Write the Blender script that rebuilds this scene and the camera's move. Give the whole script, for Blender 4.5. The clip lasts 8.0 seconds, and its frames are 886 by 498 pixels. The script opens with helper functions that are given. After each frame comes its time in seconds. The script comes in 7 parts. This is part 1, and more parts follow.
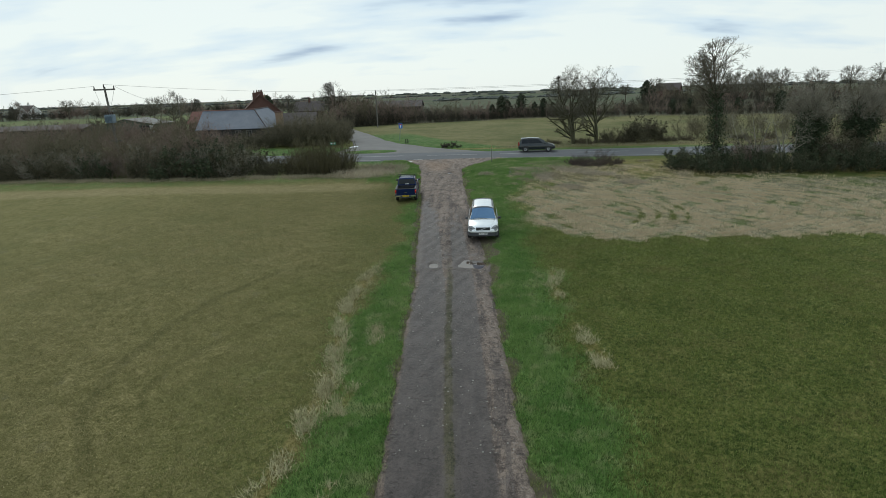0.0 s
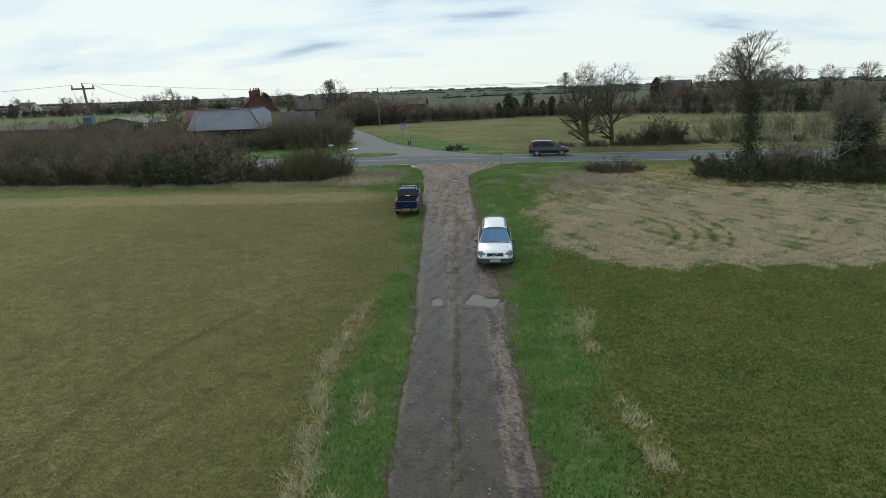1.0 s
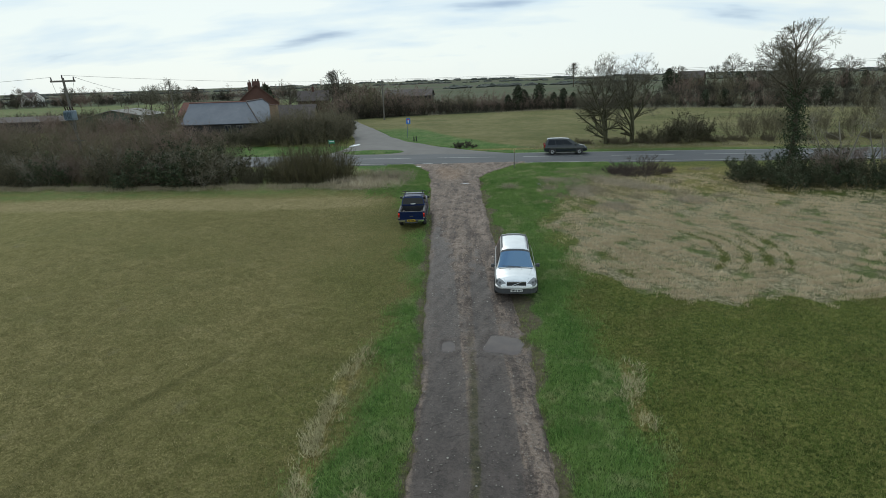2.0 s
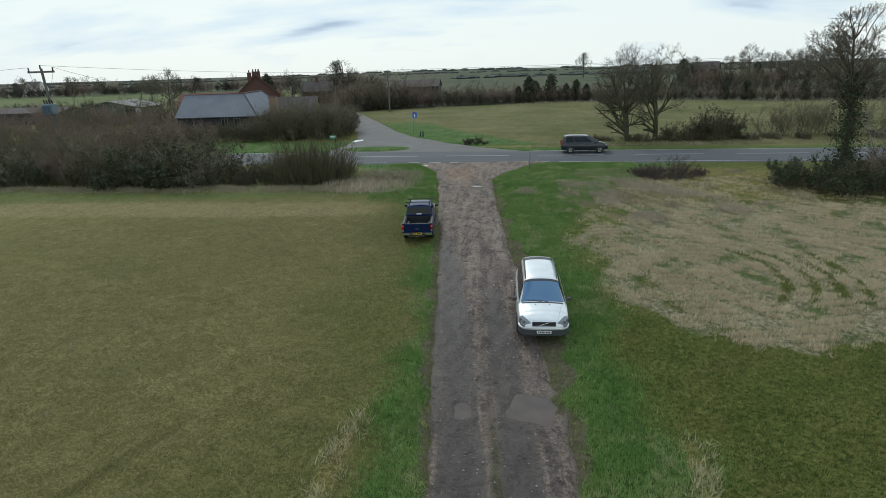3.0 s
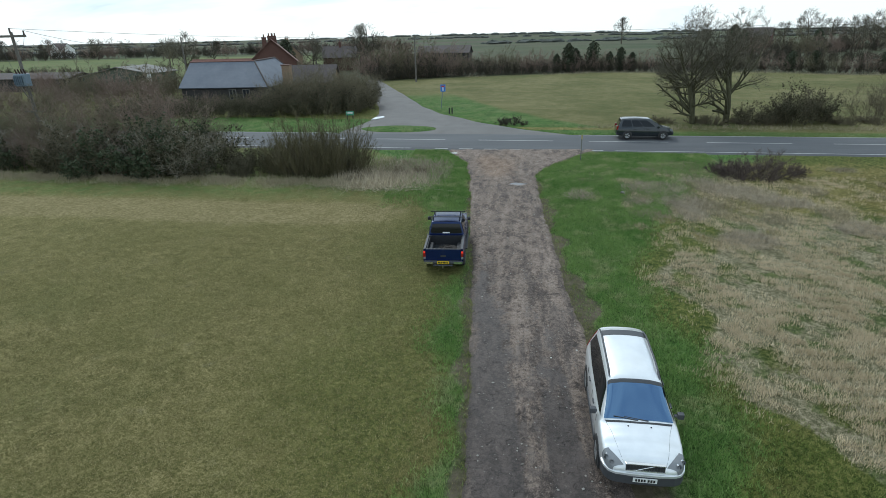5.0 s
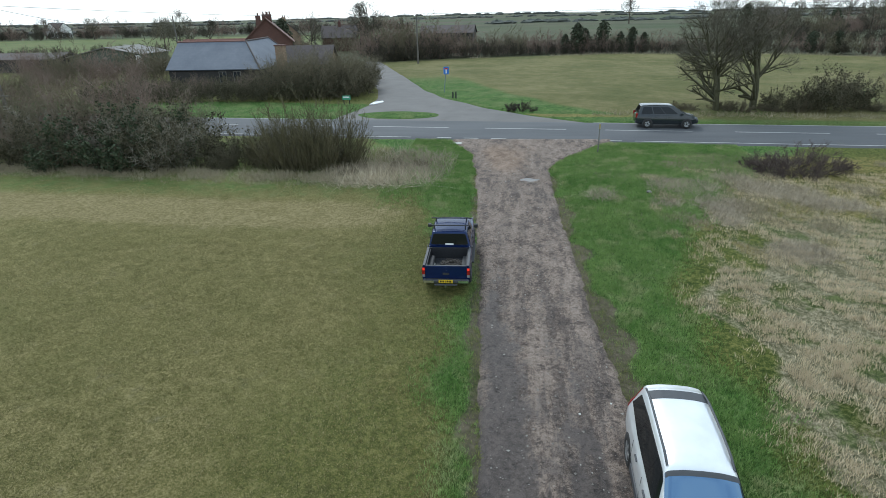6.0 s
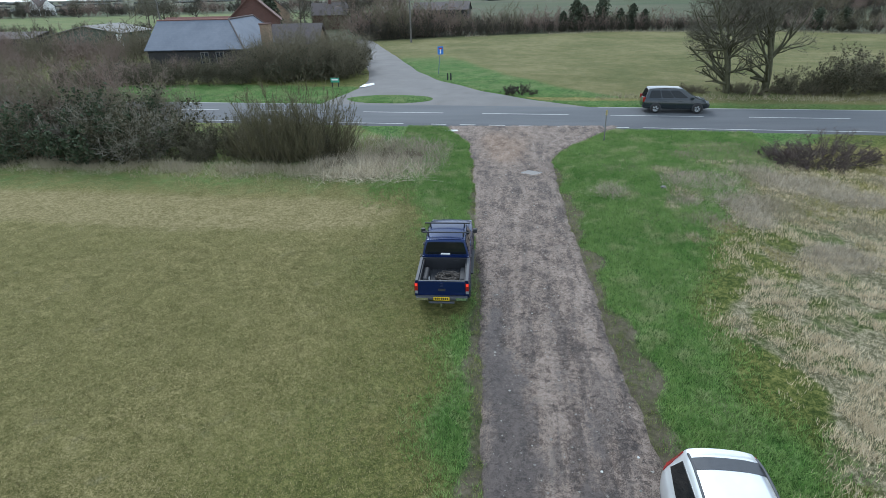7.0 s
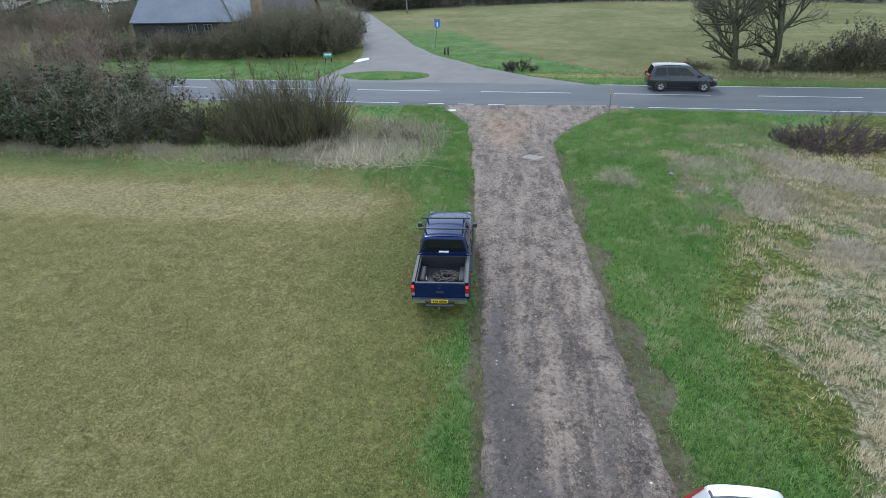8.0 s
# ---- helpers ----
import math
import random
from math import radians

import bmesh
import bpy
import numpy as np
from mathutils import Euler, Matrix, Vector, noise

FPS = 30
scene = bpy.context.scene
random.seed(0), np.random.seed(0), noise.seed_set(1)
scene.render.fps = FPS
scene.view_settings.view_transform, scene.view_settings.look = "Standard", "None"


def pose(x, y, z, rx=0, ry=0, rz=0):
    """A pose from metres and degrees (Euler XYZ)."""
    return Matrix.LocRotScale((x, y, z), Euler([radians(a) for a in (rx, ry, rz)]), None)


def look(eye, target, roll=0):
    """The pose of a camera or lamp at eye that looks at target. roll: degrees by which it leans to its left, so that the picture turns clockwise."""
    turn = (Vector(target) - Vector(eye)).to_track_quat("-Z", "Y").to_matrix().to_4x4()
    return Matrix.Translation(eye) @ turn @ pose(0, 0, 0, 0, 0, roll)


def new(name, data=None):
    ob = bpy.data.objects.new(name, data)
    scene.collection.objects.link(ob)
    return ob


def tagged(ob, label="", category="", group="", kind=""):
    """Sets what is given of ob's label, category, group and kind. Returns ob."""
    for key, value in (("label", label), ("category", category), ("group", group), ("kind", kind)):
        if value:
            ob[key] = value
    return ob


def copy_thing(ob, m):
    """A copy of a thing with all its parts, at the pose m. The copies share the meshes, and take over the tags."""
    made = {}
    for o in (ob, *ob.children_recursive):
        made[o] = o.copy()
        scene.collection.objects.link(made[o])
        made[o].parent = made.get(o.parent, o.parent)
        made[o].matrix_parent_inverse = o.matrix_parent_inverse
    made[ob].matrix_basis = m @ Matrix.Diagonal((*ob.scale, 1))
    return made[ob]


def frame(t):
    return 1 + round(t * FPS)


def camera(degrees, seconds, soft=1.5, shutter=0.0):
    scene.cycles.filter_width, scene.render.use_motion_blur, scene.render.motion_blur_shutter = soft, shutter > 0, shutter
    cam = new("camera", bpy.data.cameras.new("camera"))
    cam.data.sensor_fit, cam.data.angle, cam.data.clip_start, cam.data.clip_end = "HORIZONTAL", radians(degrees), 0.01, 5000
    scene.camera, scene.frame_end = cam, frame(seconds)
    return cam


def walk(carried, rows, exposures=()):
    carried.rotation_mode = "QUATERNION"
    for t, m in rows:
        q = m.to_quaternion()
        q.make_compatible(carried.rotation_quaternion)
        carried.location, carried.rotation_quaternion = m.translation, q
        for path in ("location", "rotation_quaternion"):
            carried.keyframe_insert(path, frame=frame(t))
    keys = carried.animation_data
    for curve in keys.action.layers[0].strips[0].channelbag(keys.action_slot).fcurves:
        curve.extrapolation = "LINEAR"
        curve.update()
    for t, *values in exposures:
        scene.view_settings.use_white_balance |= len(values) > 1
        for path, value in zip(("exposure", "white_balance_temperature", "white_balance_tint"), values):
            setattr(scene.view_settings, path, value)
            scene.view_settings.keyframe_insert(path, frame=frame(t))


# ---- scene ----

# ---------------------------------------------------------------- camera
cam = camera(77.0, 8.0, soft=0.6)
PATH = [
    (0.0, (0.021, -0.331, 8.322), (-0.058, 1.593, 7.785), -2.1),
    (0.5, (-0.048, 1.993, 8.44), (-0.136, 3.917, 7.901), -2.1),
    (1.0, (-0.179, 4.284, 8.61), (-0.273, 6.205, 8.062), -2.1),
    (1.5, (-0.38, 6.468, 8.774), (-0.484, 8.384, 8.21), -2.05),
    (3.0, (-1.0, 12.695, 9.056), (-1.135, 14.595, 8.446), -1.85),
    (3.5, (-1.18, 14.662, 9.13), (-1.336, 16.553, 8.499), -1.75),
    (4.0, (-1.386, 16.456, 9.226), (-1.572, 18.337, 8.571), -1.65),
    (4.5, (-1.609, 18.269, 9.32), (-1.819, 20.136, 8.634), -1.55),
    (6.0, (-2.214, 23.509, 9.138), (-2.446, 25.338, 8.365), -1.4),
    (6.5, (-2.367, 24.888, 9.075), (-2.591, 26.705, 8.269), -1.45),
    (7.0, (-2.495, 25.908, 9.118), (-2.708, 27.711, 8.279), -1.5),
    (7.5, (-2.605, 26.628, 9.236), (-2.805, 28.413, 8.356), -1.5),
    (8.0, (-2.645, 27.08, 9.356), (-2.845, 28.841, 8.429), -1.5),
]
SIZE = 1.05
walk(cam, [(t, look(Vector(eye) * SIZE, Vector(target) * SIZE, roll)) for t, eye, target, roll in PATH],
     [(0.0, -0.08, 6450, 3), (1.5, -0.04, 6450, 3), (3.0, -0.05, 6350, 4), (3.5, -0.06, 6300, 4), (4.5, 0.10, 6120, 4), (6.0, 0.44, 6030, 5), (6.5, 0.55, 5880, 7), (8.0, 0.83, 5780, 8)])

# ---------------------------------------------------------------- sky and sun
SUN_UP, SUN_TURN = radians(42), radians(-25)
world = bpy.data.worlds.new("world")
scene.world = world
world.use_nodes = True
wt = world.node_tree
wt.nodes.clear()


def wnode(kind, **sets):
    n = wt.nodes.new(kind)
    for k, v in sets.items():
        if k in n.inputs:
            n.inputs[k].default_value = v
    return n


w_out = wnode("ShaderNodeOutputWorld")
w_bg = wnode("ShaderNodeBackground")
w_sky = wt.nodes.new("ShaderNodeTexSky")
w_sky.sky_type = "NISHITA"
w_sky.sun_disc = False
w_sky.sun_elevation = SUN_UP
w_sky.sun_rotation = SUN_TURN
w_dim = wnode("ShaderNodeMixRGB")
w_dim.blend_type = "MULTIPLY"
w_dim.inputs[0].default_value = 1.0
w_dim.inputs[2].default_value = (0.085, 0.085, 0.085, 1)
w_co = wnode("ShaderNodeTexCoord")
w_sep = wnode("ShaderNodeSeparateXYZ")
# clouds lie on a high sheet: direction divided by its height
w_zz = wt.nodes.new("ShaderNodeMath"); w_zz.operation = "ADD"; w_zz.inputs[1].default_value = 0.24
w_mx = wt.nodes.new("ShaderNodeMath"); w_mx.operation = "MAXIMUM"; w_mx.inputs[1].default_value = 0.03
w_dv = wt.nodes.new("ShaderNodeVectorMath"); w_dv.operation = "DIVIDE"
w_cb = wnode("ShaderNodeCombineXYZ")
w_n1 = wnode("ShaderNodeTexNoise", Scale=1.6, Detail=5.0, Roughness=0.5)
w_n2 = wnode("ShaderNodeTexNoise", Scale=3.4, Detail=3.0, Roughness=0.5)
w_r1 = wnode("ShaderNodeValToRGB")
w_r1.color_ramp.elements[0].position, w_r1.color_ramp.elements[0].color = 0.34, (0.42, 0.53, 0.72, 1)
w_r1.color_ramp.elements[1].position, w_r1.color_ramp.elements[1].color = 0.56, (0.95, 1.0, 1.01, 1)
w_e = w_r1.color_ramp.elements.new(0.44); w_e.color = (0.76, 0.87, 0.99, 1)
w_mix = wnode("ShaderNodeMixRGB"); w_mix.inputs[0].default_value = 0.88
w_add = wnode("ShaderNodeMixRGB"); w_add.inputs[0].default_value = 0.35
w_l = wt.links.new
w_l(w_co.outputs["Generated"], w_sep.inputs[0])
w_l(w_sep.outputs[2], w_mx.inputs[0])
w_l(w_mx.outputs[0], w_zz.inputs[0])
w_l(w_zz.outputs[0], w_cb.inputs[0]); w_l(w_zz.outputs[0], w_cb.inputs[1]); w_l(w_zz.outputs[0], w_cb.inputs[2])
w_l(w_co.outputs["Generated"], w_dv.inputs[0]); w_l(w_cb.outputs[0], w_dv.inputs[1])
w_st = wt.nodes.new("ShaderNodeVectorMath"); w_st.operation = "MULTIPLY_ADD"
w_st.inputs[1].default_value, w_st.inputs[2].default_value = (0.62, 1.25, 1.0), (3.7, 1.9, 0.0)
w_l(w_dv.outputs[0], w_st.inputs[0])
w_l(w_st.outputs[0], w_n1.inputs["Vector"]); w_l(w_st.outputs[0], w_n2.inputs["Vector"])
w_l(w_n1.outputs[0], w_add.inputs[1]); w_l(w_n2.outputs[0], w_add.inputs[2])
w_low = wt.nodes.new("ShaderNodeMapRange"); w_low.interpolation_type = "SMOOTHSTEP"
w_low.inputs[1].default_value, w_low.inputs[2].default_value, w_low.inputs[3].default_value, w_low.inputs[4].default_value = 0.0, 0.16, 0.10, -0.01
w_up = wt.nodes.new("ShaderNodeMath"); w_up.operation = "ADD"
w_l(w_sep.outputs[2], w_low.inputs[0]); w_l(w_add.outputs[0], w_up.inputs[0]); w_l(w_low.outputs[0], w_up.inputs[1])
w_l(w_up.outputs[0], w_r1.inputs[0])
w_l(w_sky.outputs[0], w_dim.inputs[1])
w_l(w_dim.outputs[0], w_mix.inputs[1]); w_l(w_r1.outputs[0], w_mix.inputs[2])
w_l(w_mix.outputs[0], w_bg.inputs[0])
w_bg.inputs[1].default_value = 1.0
w_l(w_bg.outputs[0], w_out.inputs[0])

sun = new("sun", bpy.data.lights.new("sun", "SUN"))
sun.data.energy, sun.data.angle, sun.data.color = 1.0, radians(14), (1.0, 0.98, 0.95)
sun.matrix_world = look((0, 0, 60), (60 * math.cos(SUN_UP) * math.sin(SUN_TURN) * -1, 60 * math.cos(SUN_UP) * math.cos(SUN_TURN) * -1, 60 - 60 * math.sin(SUN_UP)))

# ---------------------------------------------------------------- materials


class Mat:
    """A small writer of node materials."""

    def __init__(self, name, rough=0.8, metal=0.0, spec=0.5):
        self.m = bpy.data.materials.new(name)
        self.m.use_nodes = True
        self.t = self.m.node_tree
        self.b = self.t.nodes["Principled BSDF"]
        self.b.inputs["Roughness"].default_value = rough
        self.b.inputs["Metallic"].default_value = metal
        self.b.inputs["Specular IOR Level"].default_value = spec
        self.co = self.t.nodes.new("ShaderNodeTexCoord").outputs["Object"]

    def put(self, sock, v):
        if isinstance(v, (int, float)):
            sock.default_value = v
        elif isinstance(v, tuple):
            sock.default_value = v if len(v) == 4 or sock.type == "VECTOR" else (*v, 1)
        else:
            self.t.links.new(v, sock)

    def noise(self, scale, detail=4.0, rough=0.55, co=None, stretch=None):
        n = self.t.nodes.new("ShaderNodeTexNoise")
        n.inputs["Scale"].default_value, n.inputs["Detail"].default_value, n.inputs["Roughness"].default_value = scale, detail, rough
        c = co or self.co
        if stretch:
            v = self.t.nodes.new("ShaderNodeVectorMath")
            v.operation = "MULTIPLY"
            self.put(v.inputs[0], c)
            v.inputs[1].default_value = stretch
            c = v.outputs[0]
        self.t.links.new(c, n.inputs["Vector"])
        return n.outputs[0]

    def cells(self, scale, out="Distance", feature="F1"):
        n = self.t.nodes.new("ShaderNodeTexVoronoi")
        n.feature = feature
        n.inputs["Scale"].default_value = scale
        self.t.links.new(self.co, n.inputs["Vector"])
        return n.outputs[out]

    def attr(self, name):
        n = self.t.nodes.new("ShaderNodeAttribute")
        n.attribute_name = name
        return n.outputs["Fac"]

    def math(self, op, a, b=0.0, c=0.0):
        n = self.t.nodes.new("ShaderNodeMath")
        n.operation = op
        for i, v in enumerate((a, b, c)):
            self.put(n.inputs[i], v)
        return n.outputs[0]

    def step(self, v, lo, hi, a=0.0, b=1.0):
        n = self.t.nodes.new("ShaderNodeMapRange")
        n.interpolation_type = "SMOOTHSTEP"
        for i, x in enumerate((v, lo, hi, a, b)):
            self.put(n.inputs[i], x)
        return n.outputs[0]

    def mix(self, f, a, b, kind="MIX"):
        n = self.t.nodes.new("ShaderNodeMixRGB")
        n.blend_type = kind
        for i, v in enumerate((f, a, b)):
            self.put(n.inputs[i], v)
        return n.outputs[0]

    def rand(self, island=False):
        if island:
            return self.t.nodes.new("ShaderNodeNewGeometry").outputs["Random Per Island"]
        return self.t.nodes.new("ShaderNodeObjectInfo").outputs["Random"]

    def ramp(self, f, *stops):
        n = self.t.nodes.new("ShaderNodeValToRGB")
        e = n.color_ramp.elements
        e[0].position, e[0].color = stops[0][0], (*stops[0][1], 1)
        e[1].position, e[1].color = stops[-1][0], (*stops[-1][1], 1)
        for p, c in stops[1:-1]:
            x = e.new(p)
            x.color = (*c, 1)
        self.put(n.inputs[0], f)
        return n.outputs[0]

    def color(self, v):
        self.put(self.b.inputs["Base Color"], v)
        return self

    def rough(self, v):
        self.put(self.b.inputs["Roughness"], v)
        return self

    def bump(self, h, strength=0.5, dist=0.02):
        n = self.t.nodes.new("ShaderNodeBump")
        n.inputs["Strength"].default_value, n.inputs["Distance"].default_value = strength, dist
        self.put(n.inputs["Height"], h)
        self.t.links.new(n.outputs[0], self.b.inputs["Normal"])
        return self


def simple(name, col, rough=0.6, metal=0.0, var=0.15, scale=8.0, bump=0.0, spec=0.5):
    """One colour with soft variation at two scales."""
    m = Mat(name, rough, metal, spec)
    dark = tuple(c * (1 - var) for c in col)
    light = tuple(min(1, c * (1 + var)) for c in col)
    n = m.mix(0.4, m.noise(scale), m.noise(scale * 7.0))
    m.color(m.ramp(n, (0.3, dark), (0.7, light)))
    if bump:
        m.bump(m.noise(scale * 7.0), bump, 0.01)
    return m.m


def twig_mat(name, a, b, c):
    m = Mat(name, 0.85, spec=0.2)
    m.color(m.mix(m.step(m.rand(True), 0.0, 1.0, 0.0, 0.8), m.mix(m.noise(0.9), a, b), c))
    return m.m


M_TWIG_RED = twig_mat("twig_red", (0.160, 0.112, 0.094), (0.275, 0.195, 0.162), (0.22, 0.175, 0.138))
M_TWIG_OLIVE = twig_mat("twig_olive", (0.080, 0.078, 0.042), (0.145, 0.135, 0.070), (0.12, 0.10, 0.06))
M_TWIG_BROWN = twig_mat("twig_brown", (0.112, 0.097, 0.070), (0.200, 0.170, 0.115), (0.16, 0.145, 0.09))
M_TWIG_GREY = twig_mat("twig_grey", (0.21, 0.195, 0.155), (0.36, 0.335, 0.265), (0.19, 0.175, 0.14))
M_TWIG_TREE = twig_mat("twig_tree", (0.100, 0.090, 0.068), (0.165, 0.150, 0.115), (0.125, 0.115, 0.080))
M_DEAD = twig_mat("dead_grass", (0.26, 0.22, 0.15), (0.44, 0.38, 0.27), (0.30, 0.27, 0.16))
M_TWIG_BRAMBLE = twig_mat("bramble", (0.075, 0.055, 0.050), (0.135, 0.10, 0.088), (0.10, 0.085, 0.07))
M_TWIG_DARK = twig_mat("twig_dark", (0.055, 0.050, 0.040), (0.095, 0.082, 0.064), (0.075, 0.070, 0.048))
M_LEAF_DARK = twig_mat("leaf_dark", (0.024, 0.040, 0.020), (0.046, 0.068, 0.030), (0.075, 0.092, 0.055))
M_LEAF_HEDGE = twig_mat("leaf_hedge", (0.034, 0.040, 0.022), (0.064, 0.066, 0.037), (0.085, 0.076, 0.047))
M_CONIFER = twig_mat("conifer", (0.034, 0.048, 0.030), (0.066, 0.080, 0.046), (0.084, 0.088, 0.058))


def blade_mat(name, a, b, c, share=0.35, rough=0.8, dry=None):
    """Grass: tone by patch and by blade; blades are lit much as the sward they make up."""
    m = Mat(name, rough, spec=0.15)
    tone = m.mix(0.45, m.step(m.noise(0.55, 4), 0.32, 0.68), m.step(m.noise(2.6, 5, 0.65), 0.32, 0.68))
    base = m.mix(tone, a, b)
    if dry:
        base = m.mix(m.step(m.noise(0.8, 6, 0.68), 0.50, 0.64, 0.0, 0.75), base, dry)
    m.color(m.mix(m.step(m.rand(True), 0.25, 1.0, 0.0, share), base, c))
    geo = m.t.nodes.new("ShaderNodeNewGeometry")
    lift = m.t.nodes.new("ShaderNodeVectorMath")
    lift.operation = "MULTIPLY_ADD"
    lift.inputs[1].default_value, lift.inputs[2].default_value = (0.35, 0.35, 0.35), (0, 0, 0.8)
    m.t.links.new(geo.outputs["Normal"], lift.inputs[0])
    unit = m.t.nodes.new("ShaderNodeVectorMath")
    unit.operation = "NORMALIZE"
    m.t.links.new(lift.outputs[0], unit.inputs[0])
    m.t.links.new(unit.outputs[0], m.b.inputs["Normal"])
    return m.m


M_REED = twig_mat("reed", (0.42, 0.36, 0.25), (0.70, 0.62, 0.48), (0.48, 0.41, 0.28))
M_STRAW = blade_mat("straw", (0.48, 0.42, 0.23), (0.72, 0.64, 0.40), (0.32, 0.33, 0.13), 0.6)
M_STUBBLE = blade_mat("stubble", (0.55, 0.43, 0.25), (0.82, 0.67, 0.43), (0.90, 0.77, 0.54), 0.6)
M_GRASS = blade_mat("grass_blade", (0.080, 0.205, 0.030), (0.255, 0.385, 0.100), (0.37, 0.46, 0.185), 0.35, dry=(0.42, 0.43, 0.20))
M_GRASS_FIELD = blade_mat("grass_field", (0.088, 0.094, 0.022), (0.310, 0.262, 0.102), (0.500, 0.420, 0.225), 0.6, dry=(0.315, 0.265, 0.125))
M_GRASS_PASTURE = blade_mat("grass_pasture", (0.070, 0.122, 0.018), (0.185, 0.225, 0.046), (0.380, 0.360, 0.135), 0.5, dry=(0.215, 0.205, 0.066))
M_GRASS_TRACK = blade_mat("grass_track", (0.050, 0.068, 0.018), (0.095, 0.105, 0.036), (0.155, 0.145, 0.062), 0.4)
M_BARK = simple("bark", (0.10, 0.088, 0.066), 0.9, var=0.4, scale=3.0, bump=0.6, spec=0.2)
M_BARK_GREEN = simple("bark_green", (0.085, 0.082, 0.048), 0.9, var=0.4, scale=3.0, bump=0.6, spec=0.2)
M_POLE = simple("pole_wood", (0.13, 0.12, 0.105), 0.85, var=0.3, scale=4.0, bump=0.3)

# ground sheet: fields, verges, stubble, far farmland
g = Mat("ground", 0.95, spec=0.15)
n_big, n_mid = g.noise(0.16, 3), g.noise(0.9, 5)
n_fine, n_tuft = g.noise(7.0, 6, 0.72), g.noise(34.0, 4, 0.8)
# grain: random turf tone; its dark ends also put shade between tufts into colour
grain = g.step(g.mix(0.45, n_fine, n_tuft), 0.40, 0.60)
grain_fine = g.step(g.mix(0.5, g.noise(13.0, 5, 0.72), n_tuft), 0.40, 0.60)
n_clump = g.noise(2.4, 5, 0.66)
left_field = g.ramp(g.mix(0.5, g.mix(0.6, g.step(n_clump, 0.3, 0.7), n_mid), grain_fine), (0.20, (0.080, 0.078, 0.024)), (0.50, (0.165, 0.146, 0.054)), (0.80, (0.310, 0.262, 0.120)))
left_field = g.mix(g.step(n_big, 0.40, 0.62, 0.0, 0.5), left_field, g.ramp(g.mix(0.4, n_clump, grain_fine), (0.25, (0.086, 0.087, 0.025)), (0.75, (0.200, 0.180, 0.068))))
right_field = g.ramp(g.mix(0.55, n_mid, grain), (0.22, (0.026, 0.044, 0.007)), (0.50, (0.076, 0.096, 0.019)), (0.78, (0.185, 0.182, 0.054)))
right_field = g.mix(g.step(g.noise(0.42, 4), 0.52, 0.66, 0.0, 0.6), right_field, g.ramp(grain, (0.2, (0.066, 0.064, 0.016)), (0.8, (0.160, 0.140, 0.048))))
wiggle = g.math("MULTIPLY_ADD", g.mix(0.5, n_mid, n_fine), 0.9, -0.45)


def zone(name, lo=0.35, hi=0.65, wobble=1.0):
    return g.step(g.math("MULTIPLY_ADD", wiggle, wobble, g.attr(name)), lo, hi)


green = g.ramp(grain, (0.2, (0.046, 0.058, 0.016)), (0.8, (0.165, 0.172, 0.060)))
left_field = g.mix(g.step(g.noise(0.22, 6, 0.66), 0.48, 0.72, 0.0, 0.35), left_field, green)
bare = g.ramp(grain, (0.2, (0.085, 0.080, 0.050)), (0.8, (0.20, 0.185, 0.13)))
left_field = g.mix(g.step(g.noise(0.9, 6, 0.68), 0.58, 0.74, 0.0, 0.35), left_field, bare)
col = g.mix(g.attr("field"), left_field, right_field)
pale = g.ramp(g.mix(0.6, n_mid, grain), (0.3, (0.150, 0.126, 0.050)), (0.7, (0.320, 0.265, 0.140)))
col = g.mix(g.math("MULTIPLY", zone("pale"), 0.8), col, pale)
col = g.mix(g.math("MULTIPLY", zone("trail", 0.3, 0.8, 1.2), 0.34), col, (0.034, 0.036, 0.008))
verge = g.ramp(g.mix(0.55, n_mid, grain), (0.2, (0.019, 0.050, 0.008)), (0.5, (0.054, 0.116, 0.021)), (0.8, (0.135, 0.210, 0.064)))
verge_pale = g.ramp(g.mix(0.6, n_mid, grain), (0.22, (0.050, 0.085, 0.020)), (0.5, (0.098, 0.140, 0.042)), (0.8, (0.200, 0.225, 0.100)))
verge = g.mix(g.step(g.noise(0.5, 6, 0.62), 0.44, 0.62, 0.0, 0.8), verge, verge_pale)
col = g.mix(zone("verge", 0.22, 0.78, 1.3), col, verge)
stub = g.ramp(g.mix(0.6, n_mid, grain), (0.2, (0.070, 0.072, 0.034)), (0.5, (0.175, 0.156, 0.090)), (0.8, (0.36, 0.315, 0.21)))
stub = g.mix(g.step(g.noise(0.75, 7, 0.68), 0.47, 0.60, 0.0, 0.85), stub, g.ramp(grain, (0.2, (0.034, 0.058, 0.012)), (0.8, (0.105, 0.135, 0.036))))
col = g.mix(zone("stubble", 0.35, 0.65, 0.9), col, stub)
straw = g.ramp(grain, (0.3, (0.110, 0.095, 0.026)), (0.7, (0.270, 0.220, 0.086)))
col = g.mix(g.math("MULTIPLY", zone("straw", 0.4, 0.7, 1.3), 0.8), col, straw)
mud = g.ramp(g.mix(0.5, n_fine, n_mid), (0.3, (0.062, 0.050, 0.036)), (0.5, (0.110, 0.088, 0.064)), (0.7, (0.190, 0.152, 0.116)))
mud = g.mix(g.step(n_clump, 0.46, 0.66, 0.0, 0.6), mud, g.ramp(grain, (0.2, (0.040, 0.052, 0.014)), (0.8, (0.115, 0.120, 0.044))))
col = g.mix(g.math("MULTIPLY", zone("mud", 0.15, 0.9, 1.7), 0.9), col, mud)
